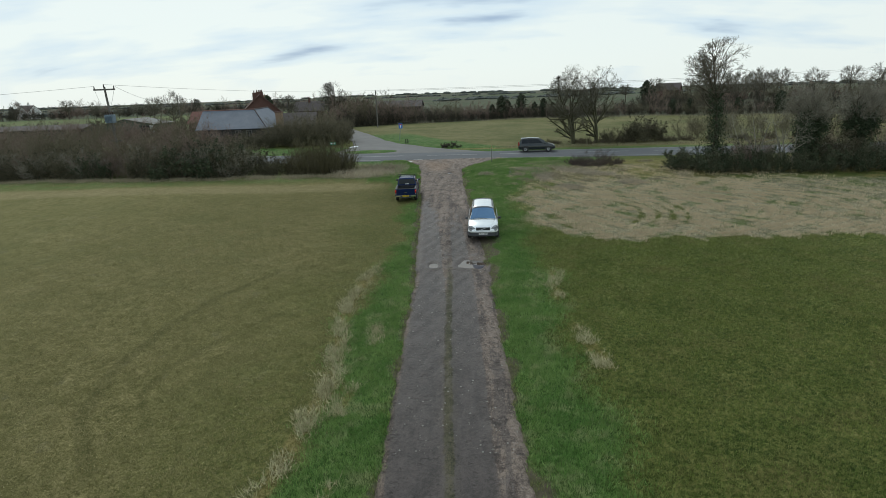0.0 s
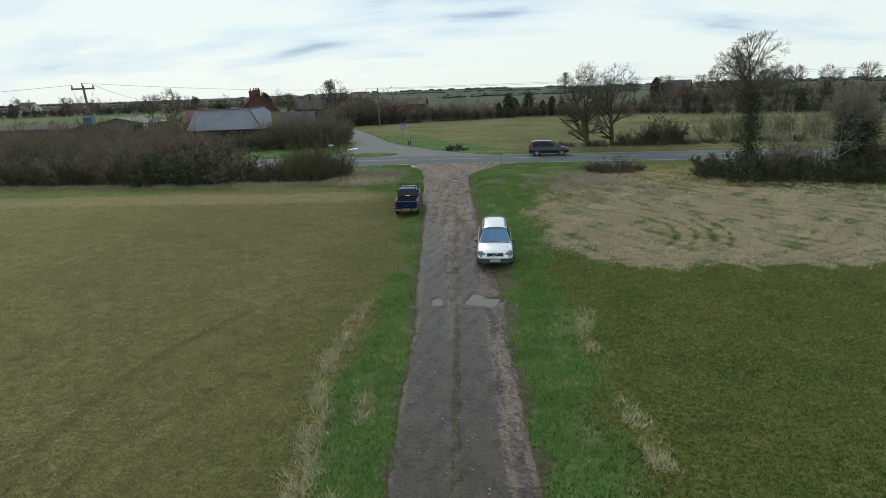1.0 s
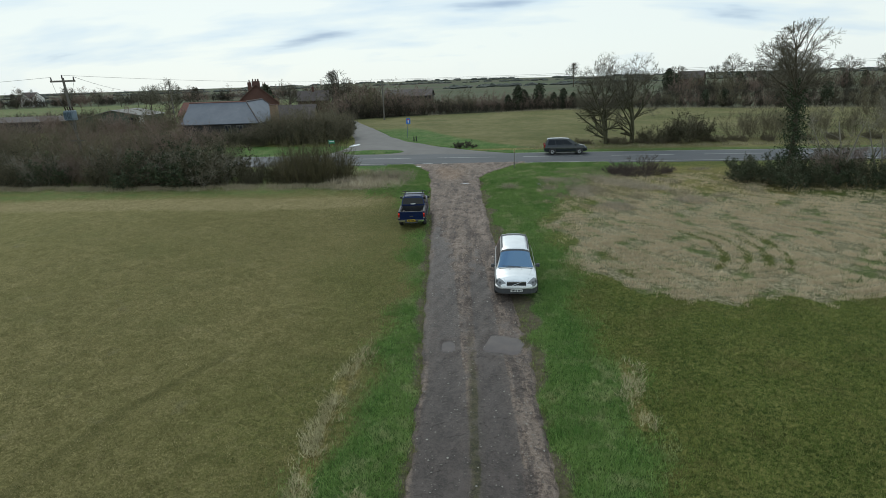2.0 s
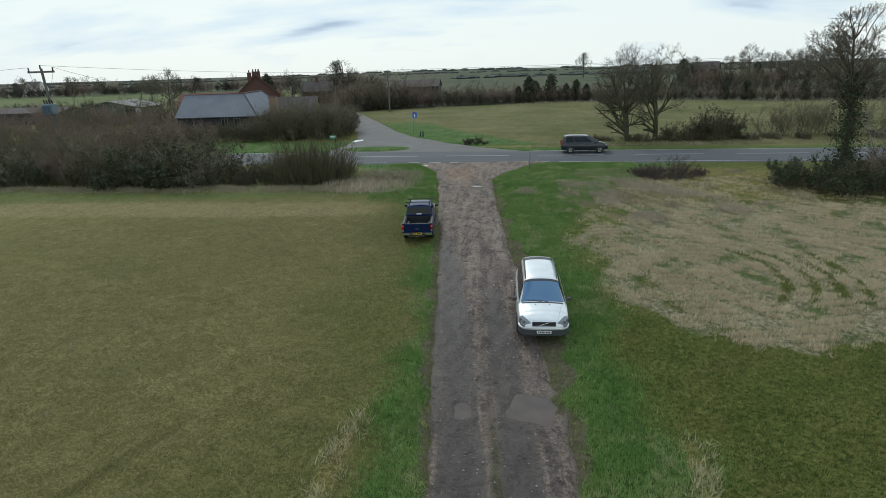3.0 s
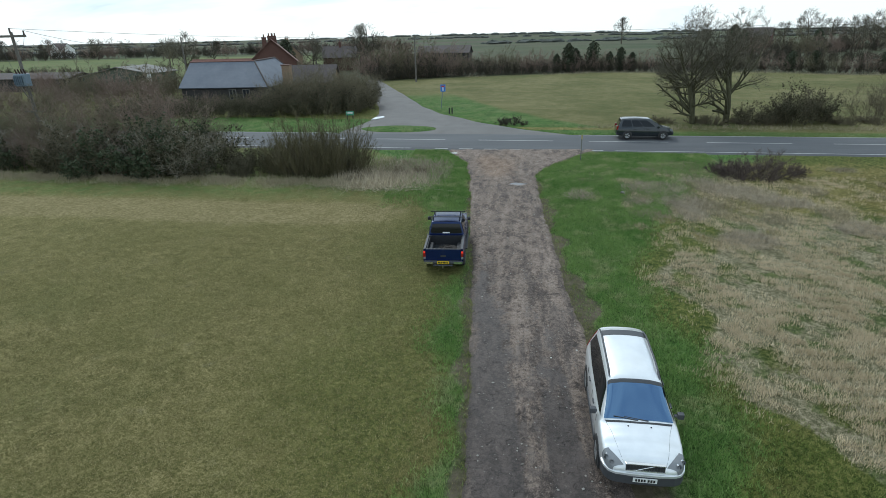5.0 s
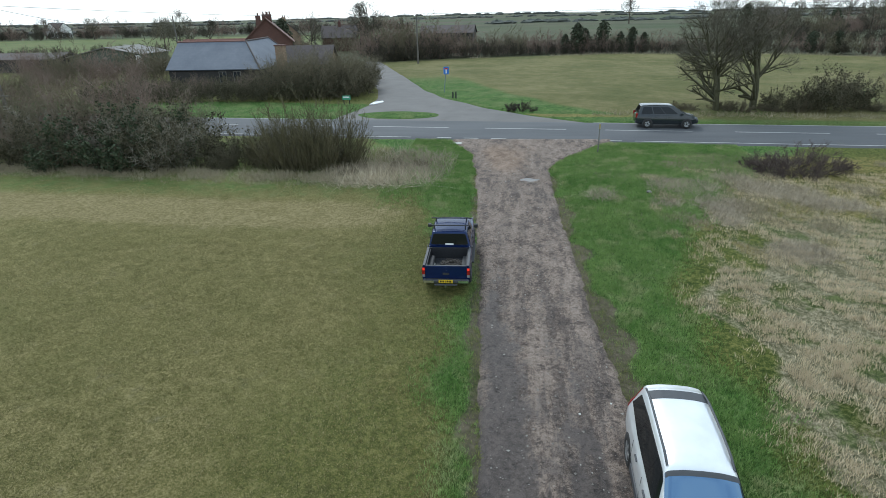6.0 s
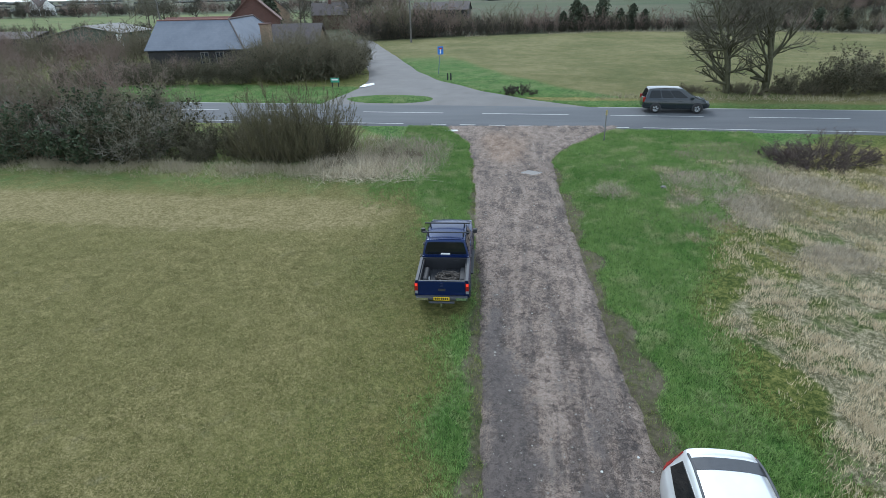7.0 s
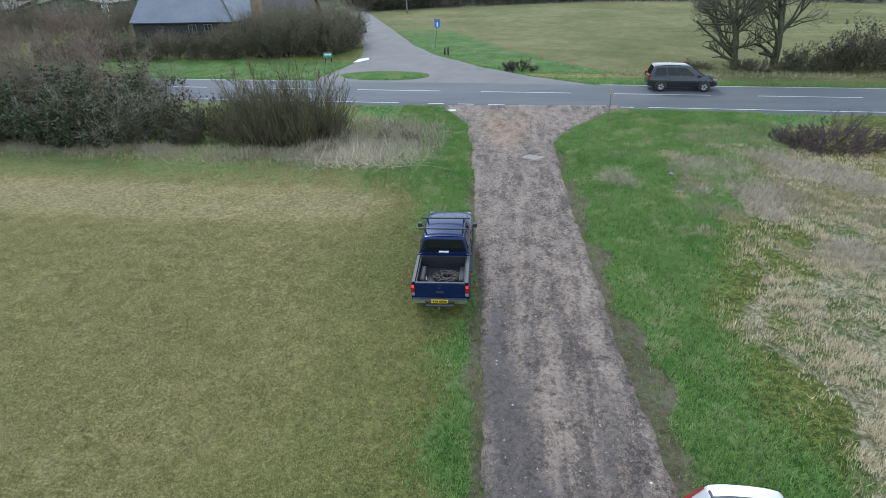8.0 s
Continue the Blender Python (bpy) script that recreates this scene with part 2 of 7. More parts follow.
meadow = g.ramp(g.mix(0.45, g.noise(0.11, 5, 0.6), g.noise(0.8, 6, 0.72)), (0.36, (0.070, 0.086, 0.026)), (0.48, (0.118, 0.116, 0.044)), (0.62, (0.190, 0.170, 0.080)))
col = g.mix(g.attr("meadow"), col, meadow)
# far farmland in broad strips, less saturated to put haze into the colour
patch = g.t.nodes.new("ShaderNodeTexVoronoi")
patch.inputs["Scale"].default_value = 1.0
pv = g.t.nodes.new("ShaderNodeVectorMath"); pv.operation = "MULTIPLY"; pv.inputs[1].default_value = (0.0035, 0.0095, 0.0)
g.t.links.new(g.co, pv.inputs[0]); g.t.links.new(pv.outputs[0], patch.inputs["Vector"])
sepc = g.t.nodes.new("ShaderNodeSeparateColor")
g.t.links.new(patch.outputs["Color"], sepc.inputs[0])
far = g.ramp(sepc.outputs[0], (0.10, (0.058, 0.080, 0.036)), (0.35, (0.075, 0.086, 0.045)), (0.55, (0.084, 0.070, 0.056)), (0.75, (0.060, 0.088, 0.038)), (0.9, (0.105, 0.096, 0.066)))
far = g.mix(0.35, far, g.ramp(g.noise(0.02, 6), (0.35, (0.045, 0.055, 0.03)), (0.65, (0.12, 0.11, 0.07))))
col = g.mix(g.attr("far"), col, far)
lush = g.ramp(g.mix(0.5, g.noise(0.05, 5, 0.6), g.noise(0.5, 6, 0.7)), (0.36, (0.082, 0.118, 0.036)), (0.62, (0.160, 0.176, 0.070)))
col = g.mix(g.attr("lush"), col, lush)
g.color(col)
g.bump(g.mix(0.5, n_fine, n_tuft), 1.0, 0.07)
M_GROUND = g.m

# dirt track
d = Mat("track_dirt", 0.85, spec=0.3)
d_big, d_mid, d_fine, d_grit = d.noise(0.55, 5, 0.6, stretch=(1.0, 0.5, 1.0)), d.noise(2.2, 6, 0.68, stretch=(1.0, 0.55, 1.0)), d.noise(9, 6, 0.75), d.noise(42, 3, 0.8)
d_tone = d.step(d.mix(0.42, d.mix(0.6, d_mid, d_fine), d_grit), 0.41, 0.59)
dirt = d.ramp(d_tone, (0.08, (0.059, 0.044, 0.036)), (0.45, (0.151, 0.114, 0.091)), (0.85, (0.281, 0.222, 0.180)))
dirt = d.mix(d.step(d_big, 0.5, 0.62, 0.0, 0.55), dirt, d.ramp(d_tone, (0.1, (0.111, 0.083, 0.068)), (0.8, (0.329, 0.262, 0.215))))
damp = d.step(d.mix(0.4, d_mid, d_big), 0.50, 0.40, 0.0, 0.4)
dirt = d.mix(damp, dirt, d.ramp(d_tone, (0.1, (0.046, 0.038, 0.036)), (0.8, (0.12, 0.102, 0.094))))
stone_c = d.cells(17.0, "Color")
stone_d = d.cells(17.0)
pick = d.t.nodes.new("ShaderNodeSeparateColor")
d.t.links.new(stone_c, pick.inputs[0])
stone_f = d.math("MULTIPLY", d.step(d.math("MULTIPLY_ADD", d.attr("stony"), 0.16, pick.outputs[0]), 0.90, 0.92), d.step(stone_d, 0.42, 0.25))
dirt = d.mix(d.math("MULTIPLY", stone_f, d.math("MULTIPLY_ADD", d.attr("stony"), 0.7, 0.15)), dirt, d.mix(pick.outputs[1], (0.20, 0.17, 0.145), (0.34, 0.315, 0.285)))
streak = d.noise(1.0, 5, 0.66, stretch=(2.5, 0.24, 1.0))
dark_dirt = d.ramp(d_tone, (0.1, (0.046, 0.038, 0.035)), (0.8, (0.120, 0.100, 0.089)))
pale_dirt = d.ramp(d_tone, (0.1, (0.120, 0.092, 0.074)), (0.8, (0.295, 0.238, 0.197)))
dirt = d.mix(d.math("MULTIPLY", d.step(streak, 0.52, 0.42, 0.0, 0.7), d.attr("churned")), dirt, dark_dirt)
dirt = d.mix(d.step(streak, 0.53, 0.62, 0.0, 0.75), dirt, pale_dirt)
hollow = d.step(d.noise(1.3, 5, 0.62), 0.53, 0.62)
dirt = d.mix(d.math("MULTIPLY", hollow, d.math("MULTIPLY", d.attr("churned"), 0.6)), dirt, dark_dirt)
hoof = d.step(d.noise(3.6, 3, 0.5), 0.60, 0.67)
dirt = d.mix(d.math("MULTIPLY", hoof, d.math("MULTIPLY", d.attr("churned"), 0.7)), dirt, d.ramp(d_tone, (0.1, (0.034, 0.028, 0.026)), (0.8, (0.085, 0.070, 0.062))))
clay = d.ramp(d_tone, (0.1, (0.125, 0.080, 0.054)), (0.5, (0.215, 0.150, 0.106)), (0.85, (0.32, 0.24, 0.18)))
dirt = d.mix(d.step(d.math("MULTIPLY_ADD", d.math("MULTIPLY_ADD", d_big, 1.2, -0.6), 1.0, d.attr("clay")), 0.25, 0.8, 0.0, 0.8), dirt, clay)
ruts = d.ramp(d_tone, (0.1, (0.038, 0.032, 0.030)), (0.8, (0.098, 0.085, 0.080)))
rutf = d.step(d.math("MULTIPLY_ADD", d.math("MULTIPLY_ADD", d_mid, 2.0, -1.0), 1.0, d.attr("rut")), 0.35, 0.85)
dirt = d.mix(d.math("MULTIPLY", rutf, 0.75), dirt, ruts)
moss = d.ramp(d_tone, (0.1, (0.024, 0.028, 0.011)), (0.8, (0.070, 0.070, 0.030)))
dirt = d.mix(d.step(d.math("MULTIPLY_ADD", d.math("MULTIPLY_ADD", d_fine, 1.6, -0.8), 1.0, d.attr("grassy")), 0.45, 0.95, 0.0, 0.75), dirt, moss)
wetf = d.step(d.math("MULTIPLY_ADD", d.math("MULTIPLY_ADD", d_mid, 1.4, -0.7), 1.0, d.attr("wet")), 0.4, 0.8)
dirt = d.mix(d.math("MULTIPLY", wetf, 0.85), dirt, d.ramp(d_tone, (0.1, (0.034, 0.027, 0.024)), (0.85, (0.084, 0.067, 0.060))))
d.color(dirt)
d.rough(d.step(wetf, 0.0, 1.0, 0.9, 0.5))
d.bump(d.math("ADD", d.mix(0.5, d_fine, d_grit), d.math("ADD", d.math("MULTIPLY", stone_f, 0.5), d.math("MULTIPLY", hoof, -0.6))), 1.0, 0.04)
M_TRACK = d.m

# tarmac
a = Mat("tarmac", 0.8, spec=0.3)
a_mid, a_grit = a.noise(0.35, 5, stretch=(0.35, 1.6, 1.0)), a.noise(45, 3, 0.7)
tar = a.ramp(a.mix(0.45, a_mid, a_grit), (0.3, (0.066, 0.070, 0.076)), (0.7, (0.118, 0.122, 0.128)))
a.color(a.mix(a.step(a.noise(0.9, 6), 0.6, 0.75, 0.0, 0.3), tar, (0.13, 0.118, 0.10)))
a.bump(a_grit, 0.4, 0.006)
M_TARMAC = a.m
s = Mat("lane_tarmac", 0.8, spec=0.3)
s_mid, s_grit = s.noise(0.5, 5), s.noise(40, 3, 0.7)
lane = s.ramp(s.mix(0.45, s_mid, s_grit), (0.3, (0.108, 0.103, 0.098)), (0.7, (0.178, 0.170, 0.160)))
s.color(s.mix(s.step(s.noise(1.1, 6), 0.58, 0.75, 0.0, 0.4), lane, (0.12, 0.10, 0.078)))
s.bump(s_grit, 0.4, 0.006)
M_LANE = s.m
M_PAINT = simple("road_paint", (0.44, 0.44, 0.42), 0.7, var=0.4, scale=5.0)
w = Mat("puddle_water", 0.02, spec=0.5)
w.color(w.ramp(w.noise(1.5), (0.35, (0.066, 0.047, 0.036)), (0.65, (0.094, 0.069, 0.053))))
M_WATER = w.m

# ---------------------------------------------------------------- the land


def smooth(v, lo, hi):
    t = np.clip((np.asarray(v, float) - lo) / (hi - lo), 0, 1)
    return t * t * (3 - 2 * t)


def rise(y):
    """The land climbs gently to the road, is level beyond it."""
    u = np.asarray(y, float) - 18.9
    u = np.maximum(u, -60)
    top = 0.0335 * 56.7 + 0.3 * (1 - np.exp(-np.maximum(u - 56.7, 0) * 0.0335 / 0.3))
    return np.where(u > 56.7, top, 0.0335 * u)


def left_edge(y):
    return np.interp(y, [-60, 10, 18, 25, 34, 41, 52, 56, 60, 63.5], [-2.1, -2.15, -2.35, -2.45, -2.85, -3.2, -4.0, -4.3, -4.8, -6.4])


def right_edge(y):
    return np.interp(y, [-60, 10, 18, 25, 29, 36, 41, 52, 57, 59, 61.3, 63.5], [1.45, 1.5, 1.28, 1.22, 1.05, 0.75, 0.35, -0.1, -0.05, 0.7, 2.6, 4.6])


def road_mid(x):
    return 66.62 - 0.072 * np.asarray(x, float)


def lumps(x, y):
    return 0.10 * np.sin(x * 0.21 + 1.3) * np.sin(y * 0.17 + 0.4) + 0.04 * np.sin(x * 0.9 + y * 0.5) * np.sin(y * 0.8 - x * 0.3)


LANE_L = [(-17.6, 70.3), (-16.6, 74.6), (-15.9, 78.0), (-16.0, 82.0), (-17.2, 87.5), (-19.6, 95.0), (-24.5, 112.0), (-30.0, 132.0), (-40.0, 142.0), (-62.0, 158.0), (-100.0, 190.0), (-150.0, 235.0)]
LANE_R = [(4.6, 68.9), (-1.0, 72.6), (-5.0, 76.1), (-9.2, 82.0), (-12.0, 88.0), (-14.6, 95.0), (-20.0, 111.0), (-26.0, 128.0), (-37.0, 138.5), (-60.0, 154.5), (-98.0, 187.0), (-148.0, 232.0)]


def lane_sides(y):
    return (np.interp(y, [p[1] for p in LANE_L], [p[0] for p in LANE_L]), np.interp(y, [p[1] for p in LANE_R], [p[0] for p in LANE_R]))


def island(x, y):
    """How far inside the grass island of the junction, 1 in the middle."""
    return 1 - np.sqrt(((x + 12.0) / 3.9) ** 2 + ((y - 72.55 + 0.05 * (x + 12)) / 1.9) ** 2)


PUDDLES = [(0.42, 27.3, 0.80, 0.80), (-1.62, 27.2, 0.26, 0.50), (-1.25, 54.8, 0.52, 0.42)]


def hills(x, y):
    far = smooth(y, 500, 2600)
    return far * (7.0 - 0.009 * np.clip(x, 0, 2600) + 2.0 * np.sin(x / 640 + 0.6) + 2.0 * np.sin(x / 260 + 2.0))


def land(x, y, cut=True):
    x, y = np.asarray(x, float), np.asarray(y, float)
    near = smooth(np.hypot(x, y), 260, 120)
    z = rise(y) + lumps(x, y) * near * smooth(np.abs(y - road_mid(x)), 3.4, 8)
    # rough bank beside the junction
    z = z + 0.38 * np.exp(-(((x - 5.0) / 5.0) ** 2 + ((y - 52.5) / 5.5) ** 2)) * smooth(x, right_edge(y), right_edge(y) + 1.5)
    # ditch along the hedge
    z = z - 0.35 * smooth(x, -7.5, -10) * np.exp(-((y - (57.0 - 0.05 * x)) / 1.6) ** 2)
    z = z + hills(x, y)
    if cut:
        side = np.minimum(x - left_edge(y), right_edge(y) - x) + 0.10 * np.sin(y * 1.1 + 2.3 * np.sin(y * 0.41 + x)) + 0.07 * np.sin(y * 5.3 + x * 2 + 3 * np.sin(y * 0.9)) + 0.05 * np.sin(y * 11.7 + x * 3 + 2 * np.sin(y * 2.3))
        z = z - 0.15 * smooth(side, -0.22, 0.3) * smooth(y, 64.5, 63.5)
        z = z - 0.14 * smooth(np.abs(y - road_mid(x)), 3.55, 3.2)
        l, r = lane_sides(y)
        inl = np.minimum(x - l, r - x)
        isl = smooth(island(x, y), -0.02, 0.10)
        z = z - 0.14 * smooth(inl, -0.15, 0.2) * smooth(y, 68.6, 69.0) * smooth(y, 240, 230) * (1 - isl) + 0.10 * isl * smooth(island(x, y), 0.0, 0.6)
    return z


def spread(near_lo, near_hi, step, far_lo, far_hi, growth):
    mid = list(np.arange(near_lo, near_hi + 1e-6, step))
    hi, s = [], step
    while (hi[-1] if hi else near_hi) < far_hi:
        s *= growth
        hi.append((hi[-1] if hi else near_hi) + s)
    lo, s = [], step
    while (lo[-1] if lo else near_lo) > far_lo:
        s *= growth
        lo.append((lo[-1] if lo else near_lo) - s)
    return np.array(lo[::-1] + mid + hi)


def sheet(name, xs, ys, z, material):
    """A grid mesh over the points xs, ys (2-D arrays) at heights z."""
    n, m = xs.shape
    mesh = bpy.data.meshes.new(name)
    co = np.stack([xs, ys, z], -1).reshape(-1, 3)
    i = np.arange(n * m).reshape(n, m)
    quads = np.stack([i[:-1, :-1], i[:-1, 1:], i[1:, 1:], i[1:, :-1]], -1).reshape(-1, 4)
    mesh.from_pydata(co.tolist(), [], quads.tolist())
    mesh.materials.append(material)
    mesh.polygons.foreach_set("use_smooth", np.ones(len(quads), bool))
    mesh.update()
    return new(name, mesh)


def layer(ob, name, values):
    a = ob.data.attributes.new(name, "FLOAT", "POINT")
    a.data.foreach_set("value", np.asarray(values, np.float32).ravel())


gx = spread(-16, 22, 0.2, -3200, 3200, 1.09)
gy = np.concatenate([spread(4, 76, 0.22, -500, 77, 1.12)[:-1], spread(77, 150, 0.6, 76.9, 4200, 1.10)[1:]])
GX, GY = np.meshgrid(gx, gy)
GZ = land(GX, GY)
ground = tagged(sheet("ground", GX, GY, GZ, M_GROUND), "short olive winter grass fields with green verges and straw stubble", "ground", kind="structure")


def zones(x, y):
    el, er = left_edge(y), right_edge(y)
    wl = np.interp(y, [0, 20, 25, 29, 38, 46, 50, 56, 60], [2.1, 2.1, 1.7, 0.9, 0.8, 1.2, 2.6, 4.5, 5.5])
    wr = np.interp(y, [0, 10, 25, 38, 45, 50, 55, 63], [1.9, 2.1, 2.5, 2.8, 3.4, 6.5, 10.5, 14.0])
    d_l, d_r = el - x, x - er
    out = {}
    near_side = (y < road_mid(x)).astype(float)
    wl = wl + 0.35 * np.sin(y * 0.7 + 0.5) + 0.25 * np.sin(y * 1.9 + np.sin(x))
    wr = wr + 0.4 * np.sin(y * 0.55 + 1.0) + 0.3 * np.sin(y * 1.6 + np.sin(x))
    vl = smooth(d_l, wl + 0.9, wl - 0.9) * (d_l > -0.5)
    vr = smooth(d_r, wr + 1.2, wr - 1.2) * (d_r > -0.5)
    verge = np.maximum(vl, vr) * near_side * 0.95
    verge = np.maximum(verge, 0.5 * near_side * smooth(y, 49.0, 53.0) * (x < -4))
    l, r = lane_sides(y)
    beyond = 1 - near_side
    verge = np.maximum(verge, beyond * smooth(x - r, 9.0, 6.0) * smooth(x - r, -1, 0) * smooth(y, 108, 90))
    verge = np.maximum(verge, beyond * smooth(y - road_mid(x), 11.5, 9.0) * (x < l + 0.5) * smooth(x, -75, -60))
    verge = np.maximum(verge, beyond * smooth(y - road_mid(x), 5.4, 4.2) * (x > r) * 0.7)
    verge = np.maximum(verge, beyond * (island(x, y) > -0.2))
    out["verge"] = verge
    out["field"] = np.clip(smooth(x, 0, 2) * near_side + beyond * (0.25 + 0.5 * (x < l)), 0, 1)
    out["field"] = np.maximum(out["field"], near_side * (x < 0) * 0.6 * smooth(x + 0.8 * np.sin(y * 0.6), -10.5, -4.5))
    far_side = np.interp(x, [4, 9, 19, 34, 60], [44, 50, 49.5, 46.5, 44])
    near_side_s = np.interp(x, [4, 5.4, 6.4, 10, 23, 60], [34.3, 32.8, 31.3, 30.6, 30.4, 28.0]) + 0.35 * np.sin(x * 1.3 + 1.2 * np.sin(x * 0.47)) + 0.2 * np.sin(x * 3.7)
    st = smooth(y, near_side_s - 0.7, near_side_s + 0.7) * smooth(y, far_side + 2.5, far_side - 2.5) * smooth(x + 0.6 * np.sin(y * 1.1), 3.2, 5.6)
    st = st * (1 - 0.55 * smooth(x, 9.5, 5.5) * smooth(np.sin(x * 1.9 + 1.3 * np.sin(y * 0.8)) * np.sin(y * 1.5 + np.sin(x * 1.1)), -0.1, 0.5) - 0.4 * smooth(y, 40, 47))
    # sweeping wheel marks in the stubble
    rr = np.hypot(x - 7.4, (y - 37.5) * 1.0)
    arcs = sum(np.exp(-((rr - k) / 0.27) ** 2) for k in (4.6, 5.6, 6.5, 7.4)) * smooth(x, 9.5, 11) * smooth(y, 42, 39.5) * smooth(y, 33.0, 35.0)
    out["stubble"] = st * (1 - 0.92 * np.clip(arcs, 0, 1))
    s_l = np.exp(-((x - (-4.75 + 0.25 * np.sin(y * 0.5))) / 0.36) ** 2) * smooth(y, 28, 25.5) + 0.8 * np.exp(-((x - (-3.55 + 0.2 * np.sin(y * 0.8))) / 0.25) ** 2) * smooth(y, 23, 21.5) * smooth(np.sin(y * 1.4), 0.0, 0.6)
    s_r = np.exp(-((x - (4.3 + 0.3 * np.sin(y * 0.45 + 1))) / 0.36) ** 2) * smooth(y, 29, 27) * smooth(y, 12, 16) * smooth(np.sin(y * 0.9 - 1.6) + 0.6 * np.sin(y * 2.3), -0.4, 0.5)
    out["straw"] = np.maximum(np.maximum(s_l, s_r) * 0.85, 0.62 * near_side * smooth(y, 47.5, 50) * smooth(x, 6.5, 9) * smooth(y, 62, 58))
    dead = smooth(np.sin(x * 1.3 + 1.9 * np.sin(y * 0.7 + 1)) * np.sin(y * 1.1 + 1.4 * np.sin(x * 0.8)) + 0.35 * np.sin(x * 3.1 + y * 2.3), 0.35, 0.8)
    out["straw"] = np.maximum(out["straw"], 0.9 * dead * near_side * smooth(x, 1.5, 4.5) * smooth(y, 43, 46) * smooth(y, 61, 57))
    out["straw"] = np.maximum(out["straw"], beyond * (x > r) * np.exp(-((y - road_mid(x) - 5.6) / 0.9) ** 2) * 0.8)
    out["pale"] = np.exp(-((y - (48.6 - 0.03 * x)) / 2.2) ** 2) * smooth(x, -3, -12) * 0.95
    mud_w = np.interp(y, [0, 24, 28, 36, 44, 56], [0.35, 0.5, 0.8, 0.95, 0.7, 0.4]) + 0.25 * np.sin(y * 1.3 + np.sin(y * 0.7)) + 0.15 * np.sin(y * 3.1)
    out["mud"] = np.maximum(smooth(d_r, mud_w, mud_w - 0.5) * (d_r > -0.6), 0.9 * smooth(d_l, 0.12 + mud_w * 0.5, mud_w * 0.5 - 0.3) * (d_l > -0.6)) * near_side * smooth(y, 60, 55)
    t = np.zeros_like(x)
    for wy, wx, k in (([11.4, 14, 16.7, 20.2, 23.4, 26.5, 28.0], [-9.7, -11.6, -12.2, -12.0, -11.0, -9.3, -7.2], 1.0), ([12.4, 13.4, 15.2, 16.8, 18.2, 20.5, 23.5], [-8.4, -9.3, -10.4, -10.3, -9.7, -8.3, -6.0], 0.7)):
        t = np.maximum(t, k * np.exp(-((x - np.interp(y, wy, wx)) / 0.34) ** 2) * smooth(y, wy[0] - 1.5, wy[0] + 0.5) * smooth(y, wy[-1] + 0.5, wy[-1] - 3))
    t = np.maximum(t, np.exp(-((y - (41.75 - 0.088 * x + 0.12 * np.sin(x * 0.9))) / 0.11) ** 2) * smooth(x, -24, -16) * smooth(x, -6.8, -8.0) * (0.6 + 0.4 * np.sin(x * 2.1)))
    t = np.maximum(t, 0.8 * np.exp(-((y - (44.15 - 1.9 * smooth(x, -10.8, -6.2))) / 0.12) ** 2) * smooth(x, -19, -16) * smooth(x, -5.6, -6.6))
    t = np.maximum(t, np.exp(-((y - (36.9 + 0.04 * np.sin(x * 3.1))) / 0.11) ** 2) * smooth(x, -7.9, -7.0) * smooth(x, -3.7, -4.3))
    out["trail"] = np.maximum(t * (x < -3) * near_side * smooth(x, -45, -25), np.clip(arcs, 0, 1) * st)
    yb = np.interp(x, [-27, -14, 0, 20, 34, 45, 56, 75, 110], [128, 133, 140, 139.5, 138, 133, 124, 118, 105])
    out["meadow"] = beyond * 0.85 * (x > r) * (1 - verge) * smooth(y, yb, yb - 4)
    out["lush"] = 0.9 * smooth(x, -52, -62) * smooth(y, 108, 122) * smooth(y, 318, 300)
    out["far"] = smooth(y, yb - 5, yb) + smooth(np.abs(x), 190, 220)
    return out


for key, val in zones(GX, GY).items():
    layer(ground, key, np.clip(val, 0, 1))

# ---------------------------------------------------------------- dirt track
ty = np.arange(-40, 63.9, 0.16)
tu = np.linspace(0, 1, 46)
U, TY = np.meshgrid(tu, ty)
el, er = left_edge(TY) - 0.35, right_edge(TY) + 0.35
TX = el + (er - el) * U


def track_z(x, y):
    el, er = left_edge(y), right_edge(y)
    mid, half = (el + er) / 2, (er - el) / 2
    side = np.minimum(x - el, er - x)
    z = land(x, y, False) + 0.015
    wl, wr = mid - 1.0, mid + 0.52
    rut = np.exp(-((x - wl) / (0.44 + 0.24 * smooth(y, 30, 20))) ** 4) + np.exp(-((x - wr) / (0.40 + 0.1 * smooth(y, 30, 20))) ** 4)
    z = z - 0.05 * rut * smooth(y, 62, 56)
    z = z - 0.16 * smooth(side, 0.25, -0.3)
    z = z + 0.018 * np.sin(x * 5.1 + y * 1.7) * np.sin(y * 2.3 - x) + 0.012 * np.sin(x * 9.0 - y * 4.1)
    for px, py, rx, ry in PUDDLES:
        q = ((x - px) / rx) ** 2 + ((y - py) / ry) ** 2
        q = q * (1 + 0.25 * np.sin(4 * np.arctan2(y - py, x - px) + px * 7))
        w = smooth(q, 3.0, 1.5)
        z = z * (1 - w) + (land(px, py, False) - 0.030 - 0.09 * np.clip(1.1 - q, -0.5, 1) + 0.012 * np.sin(x * 9 + y * 5) * np.sin(y * 8 - x * 3)) * w
    return z, rut


